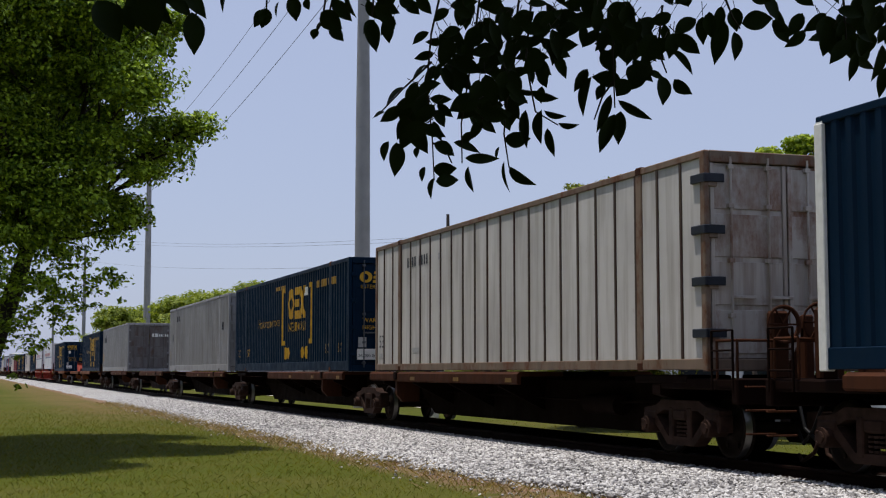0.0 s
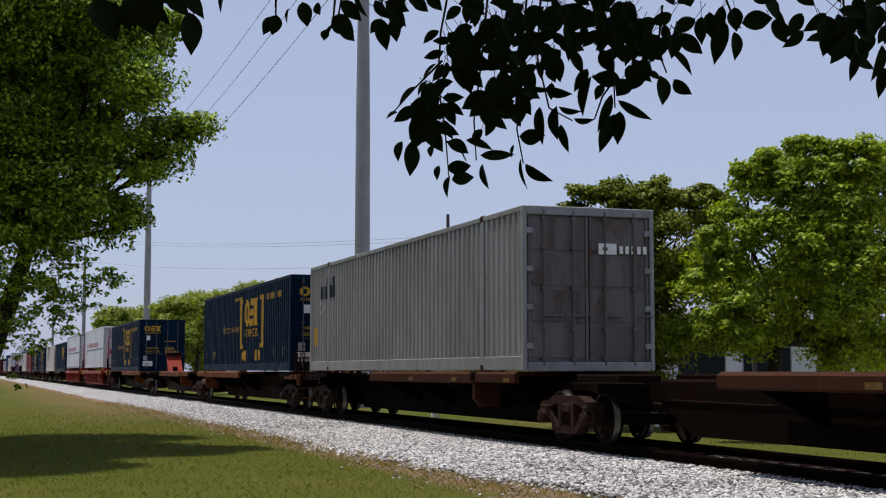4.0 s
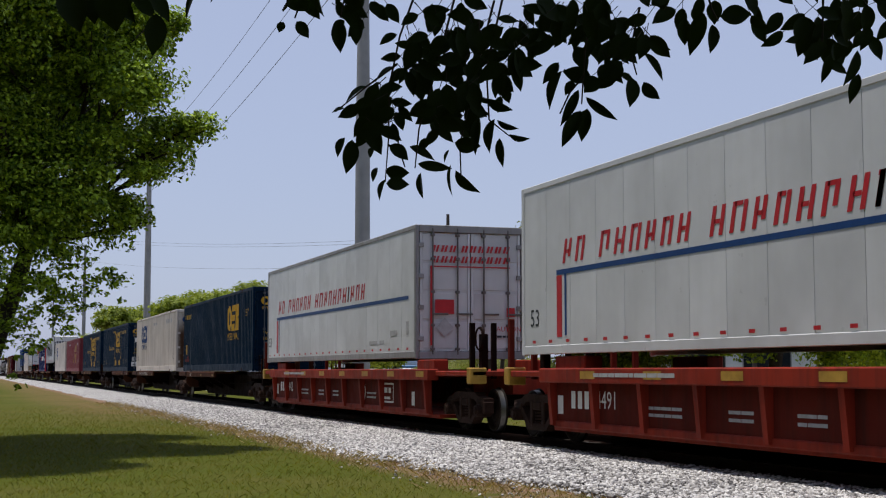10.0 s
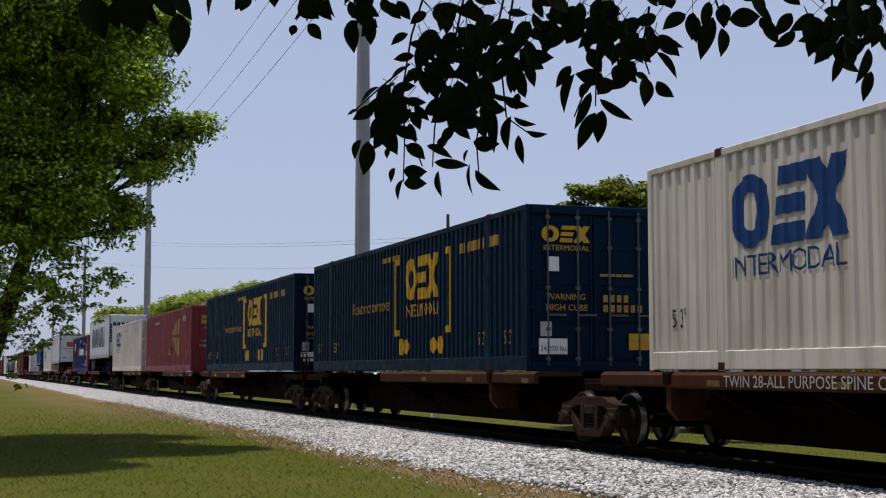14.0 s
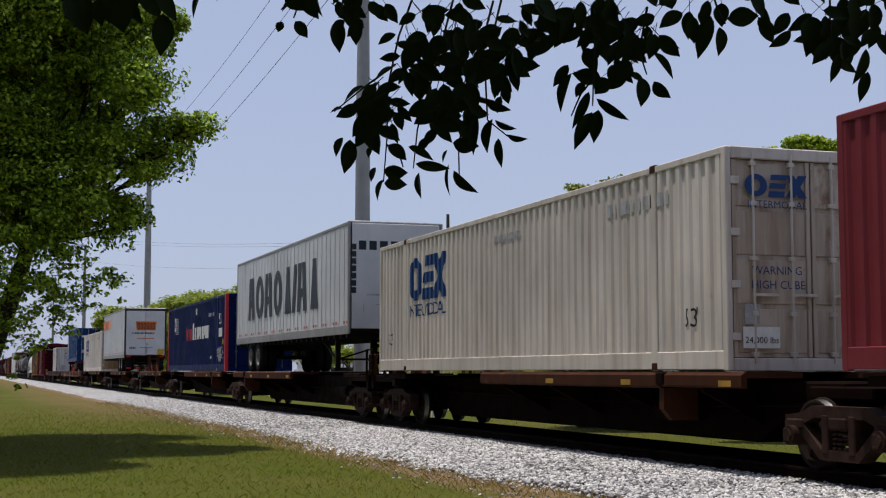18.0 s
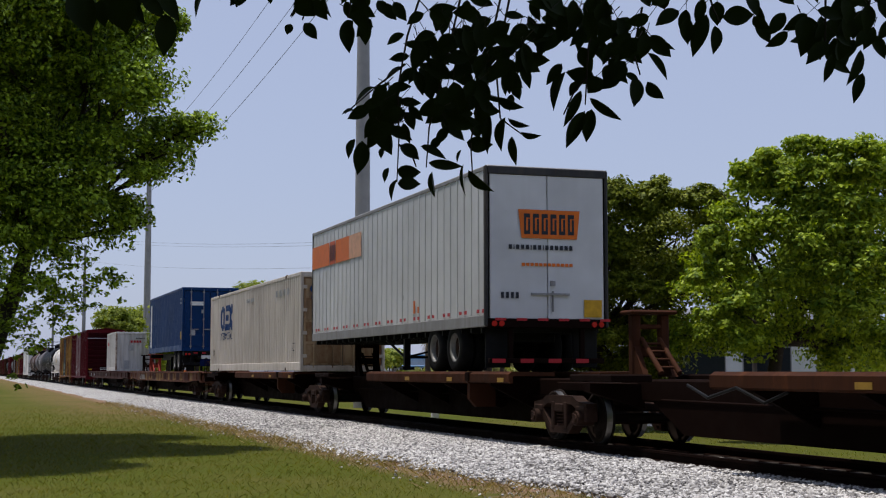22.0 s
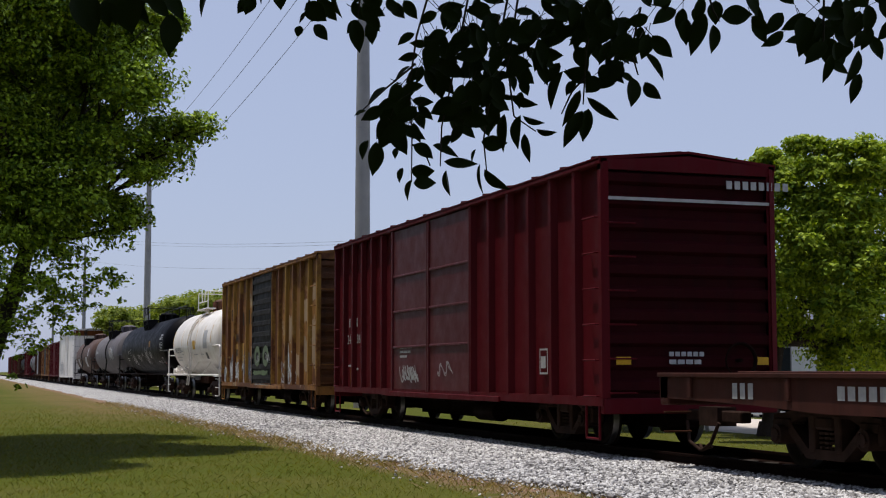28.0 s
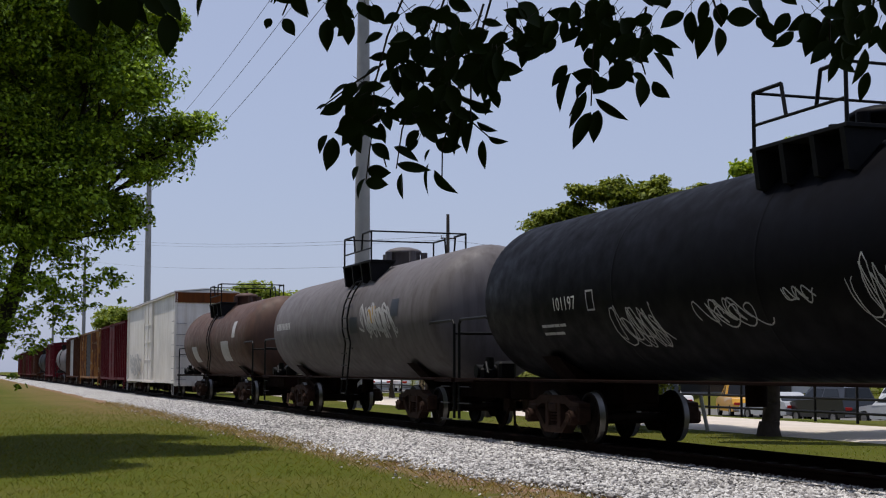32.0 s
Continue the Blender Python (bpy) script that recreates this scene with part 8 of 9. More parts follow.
T2 = [(-28.4, 17.1, 5.9, 0.7), (-28.4, 18.6, 6.3, 0.9), (-29.6, 21.0, 6.6, 0.9), (-28.6, 21.6, 6.4, 1.2), (-28.2, 17.9, 4.8, 1.2), (-28.8, 19.9, 4.9, 1.4), (-29.9, 17.0, 4.6, 0.7), (-29.1, 16.3, 3.7, 0.5), (-30.5, 18.2, 3.6, 1.1), (-28.2, 18.5, 3.5, 1.2), (-28.6, 20.4, 3.3, 1.3), (-28.4, 21.9, 4.4, 1.4), (-29.9, 17.3, 2.7, 0.55), (-29.9, 20.6, 2.4, 0.9), (-30.1, 22.4, 2.3, 1.0), (-29.5, 18.6, 2.6, 0.8), (-29.2, 19.6, 2.4, 0.8), (-28.8, 21.5, 2.6, 0.9), (-28.5, 17.3, 2.5, 0.6), (-31.0, 17.8, 2.5, 0.7), (-32.0, 17.6, 2.6, 0.8)]
tree("tall yellow-green broadleaf tree beyond the track", (-29.8, 18.3, 0), (-29.6, 18.5, 2.3), 0.19, [(x - 0.5, y + 0.2, z - 0.3, r * 0.84) for x, y, z, r in T2], 0.125, 5600, LEAF_DENSE, 0.36, pads=420, tiers=PADS_B + PADS_C, group="trees beyond the track")
DOME = [(-91.7, 17.8, 5.7, 1.7), (-93.4, 15.7, 5.6, 1.4), (-97.5, 13.7, 5.2, 1.5), (-93.7, 20.9, 5.3, 1.7), (-90.6, 21.8, 3.7, 1.4), (-93.5, 19.4, 3.7, 2.3), (-94.7, 16.5, 3.5, 2.3), (-94.0, 13.0, 3.5, 1.5)]
tree("broad spreading tree far down the line", (-93.5, 17.5, 0), (-93.5, 17.5, 2.2), 0.3, DOME, 0.26, 1500, LEAF_FAR, 0.34, group="distant trees")
FAR = [(-129.7, 12.4, 5.7, 1.6), (-130.6, 13.8, 5.0, 1.5), (-136.9, 9.0, 4.6, 1.3), (-135.8, 6.9, 4.0, 1.3), (-130.5, 10.8, 4.5, 1.3)]
for y, top, r in ((14.8, 7.6, 1.9), (17.4, 8.6, 2.2), (20.2, 9.4, 2.4), (23.2, 10.2, 2.6), (26.0, 10.2, 2.4)):
    lobes = [(-150.0 + 0.7 * math.sin(y * 3), y + 0.2, top - r, r), (-151.5, y - r * 0.75, top - r * 1.7, r * 0.8), (-149.0, y + r * 0.8, top - r * 1.6, r * 0.85), (-152.5, y + 0.3, top - r * 2.4, r)]
    tree("tall distant tree with a bright green crown", (-150.5, y, 0), (-150.3, y, 3.2), 0.24, lobes, 0.34, 620, LEAF_FAR, 0.55, group="distant trees", pads=45)
tree("small distant tree beside the line", (-131.0, 12.5, 0), (-131, 12.5, 3.0), 0.25, FAR[:2], 0.32, 1200, LEAF_FAR, 0.4, group="distant trees")
tree("low distant tree beside the line", (-135.0, 16.0, 0), (-135, 15.5, 2.5), 0.25, [(x, y + 7, z - 0.3, r) for x, y, z, r in FAR[2:]], 0.32, 1200, LEAF_FAR, 0.4, group="distant trees")
tree("round bushy tree by the low building", (-76.0, 20.6, 0), (-76.0, 20.6, 1.2), 0.14, [(-75.3, 19.4, 2.3, 0.8), (-75.8, 21.1, 2.2, 1.1), (-78.5, 19.5, 3.0, 0.9)], 0.24, 1500, LEAF_FAR, 0.3, group="distant trees")
tree("round bushy tree by the low building", (-78.0, 23.2, 0), (-78.0, 23.2, 1.1), 0.12, [(-78.9, 23.3, 2.0, 0.9), (-76.2, 22.9, 2.0, 0.8)], 0.24, 1500, LEAF_FAR, 0.3, group="distant trees")
for x, y, h, r in ((-59.0, 24.6, 1.7, 0.8), (-57.4, 23.4, 1.3, 0.8), (-66.0, 25.0, 1.3, 0.9)):
    tree("pale green shrub among the palms", (x, y, 0), (x, y, h * 0.5), 0.06, [(x, y, h * 0.75, r), (x + 0.4, y + 0.5, h * 0.45, r * 0.8), (x - 0.3, y - 0.4, h, r * 0.5)], 0.2, 1500, PALM_LEAF, 0.3, "shrub", group="shrubs", pads=60)
v, f = crown_mesh([(-160 - 22 * k + 5 * math.sin(k * 2.0), 24 + 5 * (k % 3), 2.6 + 0.9 * math.sin(k * 1.3), 3.2) for k in range(16)] + [(-120 + 3.6 * k, 58 + 4 * (k % 3), 2.0 + 0.6 * math.sin(k * 1.9), 2.4) for k in range(26)], 0.5, 260, 0.6)
raw_mesh("far_woods", v, f, LEAF_FAR, "distant band of green woods", "woods", "stuff")


def palm(label, base, height, reach, fronds=24, dead=4):
    """A feather palm: arching fronds with narrow hanging leaflets, a few dead ones drooping by the trunk."""
    t = thing("palm_tree", label, "palm", "palms", at=pose(*base))
    m = MB()
    branch_path(m, (0, 0, -0.05), (0.1, 0.05, height), 0.17, 0.12, 0.03, 6)
    part("trunk", m, BARK, t)
    r2 = random.Random(base[0])
    top = Vector((0.1, 0.05, height))
    for k in range(fronds + dead):
        old = k >= fronds
        az = k * 2.399 + r2.uniform(-0.3, 0.3)
        up = r2.uniform(-0.5, -0.2) if old else r2.uniform(0.35, 1.5)
        L = reach * r2.uniform(0.8, 1.2) * (0.8 if old else 1.0)
        out, drop = (0.45, 0.9) if old else (1.0 - 0.32 * up, 0.55 + 0.42 * up)
        side = Vector((-math.sin(az), math.cos(az), 0))
        m, pts = MB(), []
        for j in range(15):
            s = j / 14
            pts.append(top + Vector((math.cos(az) * L * s * out, math.sin(az) * L * s * out, L * (up * s - drop * s * s * 1.1))))
        m.tube([pts[0], pts[4], pts[8], pts[12]], 0.018, 4)
        vs, fs = [], []
        for j in range(2, 15):
            p, q = pts[j], pts[j] - pts[j - 1]
            for sg in (-1, 1):
                for h in (0.0, 0.5):
                    b = p - q * h
                    w = 0.34 * reach * math.sin(0.35 + 2.5 * (j - h) / 14) * r2.uniform(0.7, 1.2)
                    tip = b + side * sg * w * 0.75 + q * 0.8 + Vector((0, 0, -w * r2.uniform(0.4, 1.0)))
                    o = len(vs)
                    vs += [b, b + q * 0.28, tip]
                    fs.append((o, o + 1, o + 2))
        m.add(vs, fs)
        part("dead_frond" if old else "frond", m, DEAD_LEAF if old else PALM_LEAF, t)
    return t


for x, y, h, r, word in ((-68.6, 22.3, 3.9, 1.5, "queen"), (-65.3, 24.6, 4.1, 1.8, "queen"), (-63.6, 24.6, 3.2, 1.7, "queen"), (-70.6, 22.6, 1.4, 1.3, "short"), (-66.8, 23.4, 1.8, 1.5, "short"), (-64.6, 23.4, 1.9, 1.6, "short"), (-62.4, 23.0, 2.2, 1.7, "short"), (-60.2, 23.6, 2.2, 1.6, "short"), (-63.5, 22.3, 1.3, 1.5, "short")):
    palm(word + " palm with arching feathery fronds and dead ones below", (x, y, 0), h, r)


# ---- poles and wires ----
def steel_pole(x, y, height, r):
    t = thing("power_pole", "tapered grey steel transmission pole", "pole", "steel poles", at=pose(x, y, 0))
    part("lower_shaft", MB().cyl((0, 0, -0.1), (0, 0, 12.2), r, 24, r * 0.86), GALVANISED, t)
    part("upper_shaft", MB().cyl((0, 0, 12.0), (0, 0, height), r * 0.875, 24, r * 0.5), GALVANISED, t)
    for z in (18.2, 20.1, 22.0):
        a = part("crossarm", MB().cyl((0, 0, z - 0.2), (0, -1.5, z), 0.07, 8, 0.05), GALVANISED, t)
        part("insulator", MB().cyl((0, -1.5, z), (0, -1.5, z - 0.5), 0.06, 8), GREY_INK, a)


def wire(name, a, b, sag, r=0.012, n=14):
    a, b = Vector(a), Vector(b)
    pts = [a.lerp(b, k / n) - Vector((0, 0, 4 * sag * (k / n) * (1 - k / n))) for k in range(n + 1)]
    tagged(part(name, MB().tube(pts, r, 5), WIRE, None), "thin overhead power wire", "wire", "overhead wires")


POLES = [(20.0, 15.6), (-58.3, 16.0), (-136.5, 16.2), (-258.0, 19.6), (-405.0, 22.5)]
for x, y in POLES[1:]:
    steel_pole(x, y, 24.0, 0.355)
for (x0, y0), (x1, y1) in zip(POLES, POLES[1:]):
    for z in (17.7, 19.6, 21.5):
        wire("power_wire", (x0, y0 - 1.5, z), (x1, y1 - 1.5, z), 1.1, 0.014)


def timber_pole(x, y, height, arms, label="dark timber utility pole with short crossarms"):
    t = thing("utility_pole", label, "pole", "timber poles", at=pose(x, y, 0))
    part("shaft", MB().cyl((0, 0, -0.1), (0, 0, height), 0.17, 10, 0.12), WOOD_POLE, t)
    for z in arms:
        a = part("crossarm", MB().box(-0.06, 0.06, -0.55, 0.55, z - 0.05, z + 0.05, 0.01), WOOD_POLE, t)
        for k in (-0.5, 0.5):
            part("insulator", MB().cyl((0, k, z + 0.04), (0, k, z + 0.22), 0.05, 8), GREY_INK, a)
    return t


timber_pole(-98.8, 33.7, 13.2, (11.4, 9.5, 8.0))
timber_pole(-83.0, 50.0, 9.5, (8.6, 6.6))
t = timber_pole(-112.5, 31.0, 7.9, (4.6,), "slim street lamp pole")
part("lamp_head", MB().box(-0.2, 0.2, 0.6, 1.7, 4.75, 4.9, 0.04), GREY_PAINT, t)
for dz, e in ((11.3, 0.2), (9.6, 0.3)):
    wire("service_wire", (-98.8, 33.7, dz), (-258.0, 19.6, 25.0 if dz > 10 else 21.2), 0.9)
    wire("service_wire", (-98.8, 33.7, dz), (-83.0, 50.0, 8.6 if dz > 10 else 6.6), 0.3)
wire("service_wire", (-98.8, 33.7, 11.6), (-258.0, 19.6, 25.6), 1.0)


# ---- beyond the track: road, fence, parked cars, buildings ----
strip("road", [40, 0, -20, -40, -60, -90, -140, -220], [(18.4, 0.0), (18.6, 0.02), (21.5, 0.03), (24.0, 0.03), (24.2, 0.0)], CONCRETE, "pale sunlit concrete road", "road", 0.3)
ASPHALT = plain("grey_asphalt", (0.12, 0.115, 0.11), 0.9, 0.0, 0.2, 1.5)
strip("parking_lot", [-42.5, -55, -70, -80, -90.5], [(26.9, LOW), (27.2, LOW + 0.02), (34.0, LOW + 0.03), (46.0, LOW + 0.03), (46.8, LOW)], ASPHALT, "worn grey asphalt parking lot", "parking lot")
strip("parking_lot", [-96, -110, -125, -140], [(25.6, 0.0), (25.8, 0.02), (34.0, 0.03), (46.0, 0.03), (46.2, 0.0)], ASPHALT, "worn grey asphalt parking lot", "parking lot")
fence = thing("pipe_fence", "dark pipe fence along the road", "fence", at=pose(0, 25.0, 0))
for k in range(42):
    part("post", MB().cyl((-16 - 2.2 * k, 0, -0.05), (-16 - 2.2 * k, 0, 1.15), 0.045, 8), BLACK, fence)
for z in (0.30, 0.72, 1.12):
    part("rail", MB().cyl((-14, 0, z), (-108, 0, z), 0.04, 8), BLACK, fence)
for x, y, h, r in ((-44.8, 16.7, 2.4, 0.13), (-44.1, 16.9, 2.3, 0.09)):
    t = thing("bare_trunk", "slim bare grey tree trunk", "trunk", at=pose(x, y, 0))
    m = MB()
    branch_path(m, (0, 0, -0.05), (0.1, 0.05, h), r, r * 0.8, 0.04, 5)
    part("trunk", m, BARK, t)
p = thing("marker_post", "short white concrete marker post", "marker", at=pose(-41.1, 13.6, 0))
part("post", MB().box(-0.09, 0.09, -0.11, 0.11, -0.05, 0.36, 0.02), WALL_WHITE, p)
p = thing("leaning_pipe", "leaning grey steel pipe post", "pipe", at=pose(-32.2, 18.0, 0, 0, -14, 20))
part("pipe", MB().cyl((0, 0, -0.1), (0, 0, 0.95), 0.05, 10), GALVANISED, p)


def car_paint(name, col):
    m, n, l, p = nodes_of(name)
    l.new(mix(n, l, 1.0, tuple(col), ramp(n, l, noise_at(n, l, 2.0, 3), [(0.3, 0.9), (0.7, 1.08)]), "MULTIPLY"), p.inputs["Base Color"])
    p.inputs["Roughness"].default_value, p.inputs["Coat Weight"].default_value = 0.3, 0.6
    return m


def parked_car(label, x, y, turn, col, kind="sedan", z=0.0):
    c = thing("car", label, "car", "parked cars", at=pose(x, y, z + 0.03, 0, 0, turn))
    top, hood, tail = {"sedan": (1.42, 0.92, 1.0), "suv": (1.75, 1.10, 1.2), "van": (1.95, 1.05, 1.3), "pickup": (1.78, 1.08, 1.05)}[kind]
    w, L = 0.88, 2.3 if kind != "pickup" else 2.6
    body = [(-L, 0.35), (-L, 0.72), (-L + 0.12, tail - 0.06), (-L + 0.5, tail), (L - 1.2, hood), (L - 0.25, hood - 0.14), (L, 0.66), (L, 0.35), (L - 0.45, 0.28)]
    arch = []
    for cx in (L - 0.85, -L + 0.85):
        arch += [(cx + 0.37 * math.cos(a), 0.30 + 0.37 * math.sin(a)) for a in [math.pi * k / 8 for k in range(9)]]
    low = body[:8] + arch
    m = MB().prism(low, "y", -w, w)
    part("body", m, col, c)
    r0, r1 = {"sedan": (-L + 0.55, L - 1.35), "suv": (-L + 0.05, L - 1.25), "van": (-L + 0.03, L - 0.9), "pickup": (-0.35, L - 1.35)}[kind]
    rise = top - tail
    cab = [(r0, tail - 0.02), (r0 + (0.55 if kind == "sedan" else 0.18), top - 0.05), (r0 + 0.75, top), (r1 - 0.85, top), (r1 - 0.55, top - 0.04), (r1, hood - 0.02)]
    vs = [(a, s * (w - 0.03 - 0.20 * (b - tail) / rise), b) for s in (-1, 1) for a, b in cab]
    n = len(cab)
    part("cabin", MB().add(vs, [tuple(range(n)), tuple(range(2 * n - 1, n - 1, -1))] + [(i, i + n, (i + 1) % n + n, (i + 1) % n) for i in range(n)]), col, c)
    for s in (-1, 1):
        z0, z1 = tail + 0.05, top - 0.12
        f = lambda b: s * (w - 0.02 - 0.20 * (b - tail) / rise)
        mid = (r0 + r1) / 2
        for a0, a1, b0, b1 in ((r0 + 0.35, mid - 0.05, r0 + 0.65, mid - 0.05), (mid + 0.05, r1 - 0.25, mid + 0.05, r1 - 0.72)):
            part("side_window", MB().add([(a0, f(z0), z0), (a1, f(z0), z0), (b1, f(z1), z1), (b0, f(z1), z1)], [(0, 1, 2, 3)]), GLASS_DARK, c)
    for a, b, e in ((r1 + 0.0, r1 - 0.53, 0.012), (r0 + 0.0, r0 + (0.53 if kind == "sedan" else 0.16), -0.012)):
        h0 = hood if e > 0 else tail
        part("windscreen", MB().add([(a + e, -w + 0.12, h0 + 0.02), (a + e, w - 0.12, h0 + 0.02), (b + e, w - 0.25, top - 0.09), (b + e, -w + 0.25, top - 0.09)], [(0, 1, 2, 3)]), GLASS_DARK, c)
    for cx in (L - 0.85, -L + 0.85):
        for s in (-1, 1):
            t = part("wheel", MB().lathe([(-0.09, 0.19), (-0.10, 0.29), (-0.07, 0.32), (0.07, 0.32), (0.10, 0.29), (0.09, 0.19)], "y", (cx, s * (w - 0.08), 0.32), 18), RUBBER, c)
            part("rim", MB().cyl((cx, s * (w - 0.06), 0.32), (cx, s * (w + 0.005), 0.32), 0.20, 12), RIM, t)
    for s in (-0.62, 0.62):
        part("tail_light", MB().box(-L - 0.012, -L + 0.08, s - 0.18, s + 0.18, 0.66, 0.80, 0.01), LAMP_RED, c)
        part("headlight", MB().box(L - 0.10, L + 0.008, s - 0.2, s + 0.2, 0.58, 0.72, 0.02), WHITE_INK, c)
    part("bumper", MB().box(-L - 0.04, -L + 0.1, -w + 0.03, w - 0.03, 0.36, 0.56, 0.03), GREY_PAINT, c)
    part("bumper", MB().box(L - 0.1, L + 0.04, -w + 0.03, w - 0.03, 0.34, 0.54, 0.03), GREY_PAINT, c)
    return c


SILVER = car_paint("silver_car_paint", (0.42, 0.43, 0.45))
CAR_WHITE = car_paint("white_car_paint", (0.72, 0.72, 0.72))
CAR_BLUE = car_paint("pale_blue_car_paint", (0.28, 0.36, 0.47))
CAR_BLACK = car_paint("black_car_paint", (0.012, 0.012, 0.014))
CAR_YELLOW = car_paint("yellow_car_paint", (0.70, 0.36, 0.02))
CAR_RED = car_paint("dark_red_car_paint", (0.18, 0.02, 0.02))
for label, x, y, turn, col, kind in (("pale blue sedan in the parking lot", -56.0, 26.3, 186, CAR_BLUE, "sedan"), ("white pickup truck in the parking lot", -52.4, 27.4, 168, CAR_WHITE, "pickup"), ("silver sedan in the parking lot", -42.4, 26.4, 178, SILVER, "sedan"),
                                      ("yellow pickup truck parked behind the sedan", -46.9, 27.6, 160, CAR_YELLOW, "pickup"), ("black suv in the parking lot", -39.6, 26.6, 182, CAR_BLACK, "suv"), ("white van in the parking lot", -40.6, 30.4, 170, CAR_WHITE, "van"),
                                      ("grey coupe in the parking lot", -36.8, 27.3, 188, SILVER, "sedan"), ("black sedan in the parking lot", -32.6, 27.4, 175, CAR_BLACK, "sedan"), ("white sedan in the parking lot", -104.0, 30.0, 165, CAR_WHITE, "sedan"), ("white suv in the parking lot", -98.5, 30.6, 170, CAR_WHITE, "suv"),
                                      ("dark red sedan in the parking lot", -58.0, 24.0 + 0.9, 172, CAR_RED, "sedan"), ("silver suv in the parking lot", -61.5, 26.2, 165, SILVER, "suv"), ("pale blue sedan in the parking lot", -60.5, 30.0, 182, CAR_BLUE, "sedan")):
    if x > -62:
        parked_car(label, x * 1.45, y * 1.45, turn, col, kind, LOW)
    else:
        parked_car(label, x, y, turn, col, kind)


def low_building(label, x, y, turn, w, d, h, fascia, openings):
    b = thing("building", label, "building", "low buildings", at=pose(x, y, 0, 0, 0, turn))
    part("wall", MB().box(-w / 2, w / 2, 0, d, 0, h, 0.03), WALL_WHITE, b)
    part("roof", MB().box(-w / 2 - 0.4, w / 2 + 0.4, -0.4, d + 0.4, h, h + 0.35, 0.04), fascia, b)
    part("canopy", MB().box(-w / 2, w / 2, -1.3, -0.002, h - 0.75, h - 0.55, 0.03), fascia, b)
    for a, ww, z0, z1 in openings:
        f = part("window", MB().box(a - ww / 2 - 0.08, a + ww / 2 + 0.08, -0.06, 0.02, z0 - 0.08, z1 + 0.08, 0.01), GREY_PAINT, b)
        part("pane", MB().box(a - ww / 2, a + ww / 2, -0.075, -0.05, z0, z1), GLASS_DARK, f)
    return b


BLUE_FASCIA = plain("blue_fascia", (0.10, 0.24, 0.42), 0.5, 0.0, 0.1)
low_building("white workshop building behind the trees", -88.0, 50.5, 62, 18, 12, 5.6, WALL_WHITE, ((-6, 3.2, 0.1, 3.2), (-1.5, 3.2, 0.1, 3.2), (3, 3.2, 0.1, 3.2), (7, 1.2, 1.0, 2.2)))
low_building("low white shop with a blue fascia", -113.0, 34.5, 66, 7, 8, 2.6, BLUE_FASCIA, ((-2, 1.6, 0.6, 1.9), (1.2, 1.6, 0.6, 1.9)))
low_building("low pale shop with a dark sign board", -114.0, 29.8, 66, 8, 8, 2.3, WALL_WHITE, ((-2, 1.6, 0.5, 1.5), (1.6, 2.0, 0.5, 1.5)))
s = thing("sign_board", "dark shop sign board with white lettering", "sign", at=pose(-110.4, 29.2, 0, 0, 0, 66))
part("panel", MB().box(-1.45, 1.45, -0.06, 0.06, 1.55, 2.5, 0.02), BLACK, s)
m = MB()
for k in range(9):
    m.box(-1.2 + k * 0.27, -1.02 + k * 0.27, -0.075, -0.062, 1.85, 2.15 + 0.12 * (k in (0, 5)))
part("lettering", m, WHITE_INK, s)
part("leg", MB().box(-1.2, -1.08, -0.05, 0.05, 0, 1.56), GREY_PAINT, s)
part("leg", MB().box(1.08, 1.2, -0.05, 0.05, 0, 1.56), GREY_PAINT, s)
s = thing("workshop_sign", "white sign board of a collision workshop", "sign", at=pose(-71.5, 35.6, 0, 0, 0, 66))
part("panel", MB().box(-1.9, 1.9, -0.05, 0.05, 0.75, 2.05, 0.02), WALL_WHITE, s)
vs, fs = text_mesh("TRUCK COLLISION CENTER", 0.34, 3.4)
part("lettering", MB().add([(a - 1.7, -0.06, b + 1.45) for a, b in vs], fs), DARK_INK, s)
m = MB()
for k in range(10):
    m.box(-1.4 + k * 0.29, -1.2 + k * 0.29, -0.064, -0.055, 0.95, 1.2)
part("small_lettering", m, DARK_INK, s)
for k in (-1.7, 1.58):
    part("leg", MB().box(k, k + 0.12, -0.04, 0.04, 0, 0.76), GREY_PAINT, s)


# ---- the shade tree over the camera and its hanging twigs ----
SHADE = [(-1.2, 0.6, 5.6, 1.9), (-3.2, 0.9, 6.2, 1.8), (0.8, -1.5, 6.0, 2.2), (-1.4, -2.4, 5.4, 2.0), (1.8, 1.2, 5.6, 2.0), (-3.4, -1.6, 6.0, 1.8), (-0.4, -0.4, 7.6, 2.2), (2.6, -3.2, 4.8, 2.0), (-0.5, -5.0, 4.6, 2.0), (4.0, -0.6, 5.0, 1.8), (-4.6, 0.2, 6.6, 1.4)]
tree("broad shade tree spreading over the lawn", (2.2, -2.6, 0), (1.6, -2.0, 3.2), 0.26, SHADE, 0.12, 2600, LEAF_DENSE, 0.3)
# unseen leaf mass added behind the camera to block low sky light
v, f = crown_mesh([(-100 + 6.5 * k, -17 + 2.0 * math.sin(k * 1.7), z, 4.2) for k in range(24) for z in (3.2, 8.5)] + [(46 + 3 * math.sin(k), -14 + 7 * k, z, 4.2) for k in range(12) for z in (3.2, 8.5)], 0.75, 190, 1.1)
raw_mesh("unseen_sky_block", v, f, LEAF_DENSE, "unseen leaf band added behind the camera to cut sky light", "woods", "stuff")
CAM_RIGHT = Vector((0.3196, 0.9475, 0.0))
CAM_UP = CAM_RIGHT.cross(AIM)


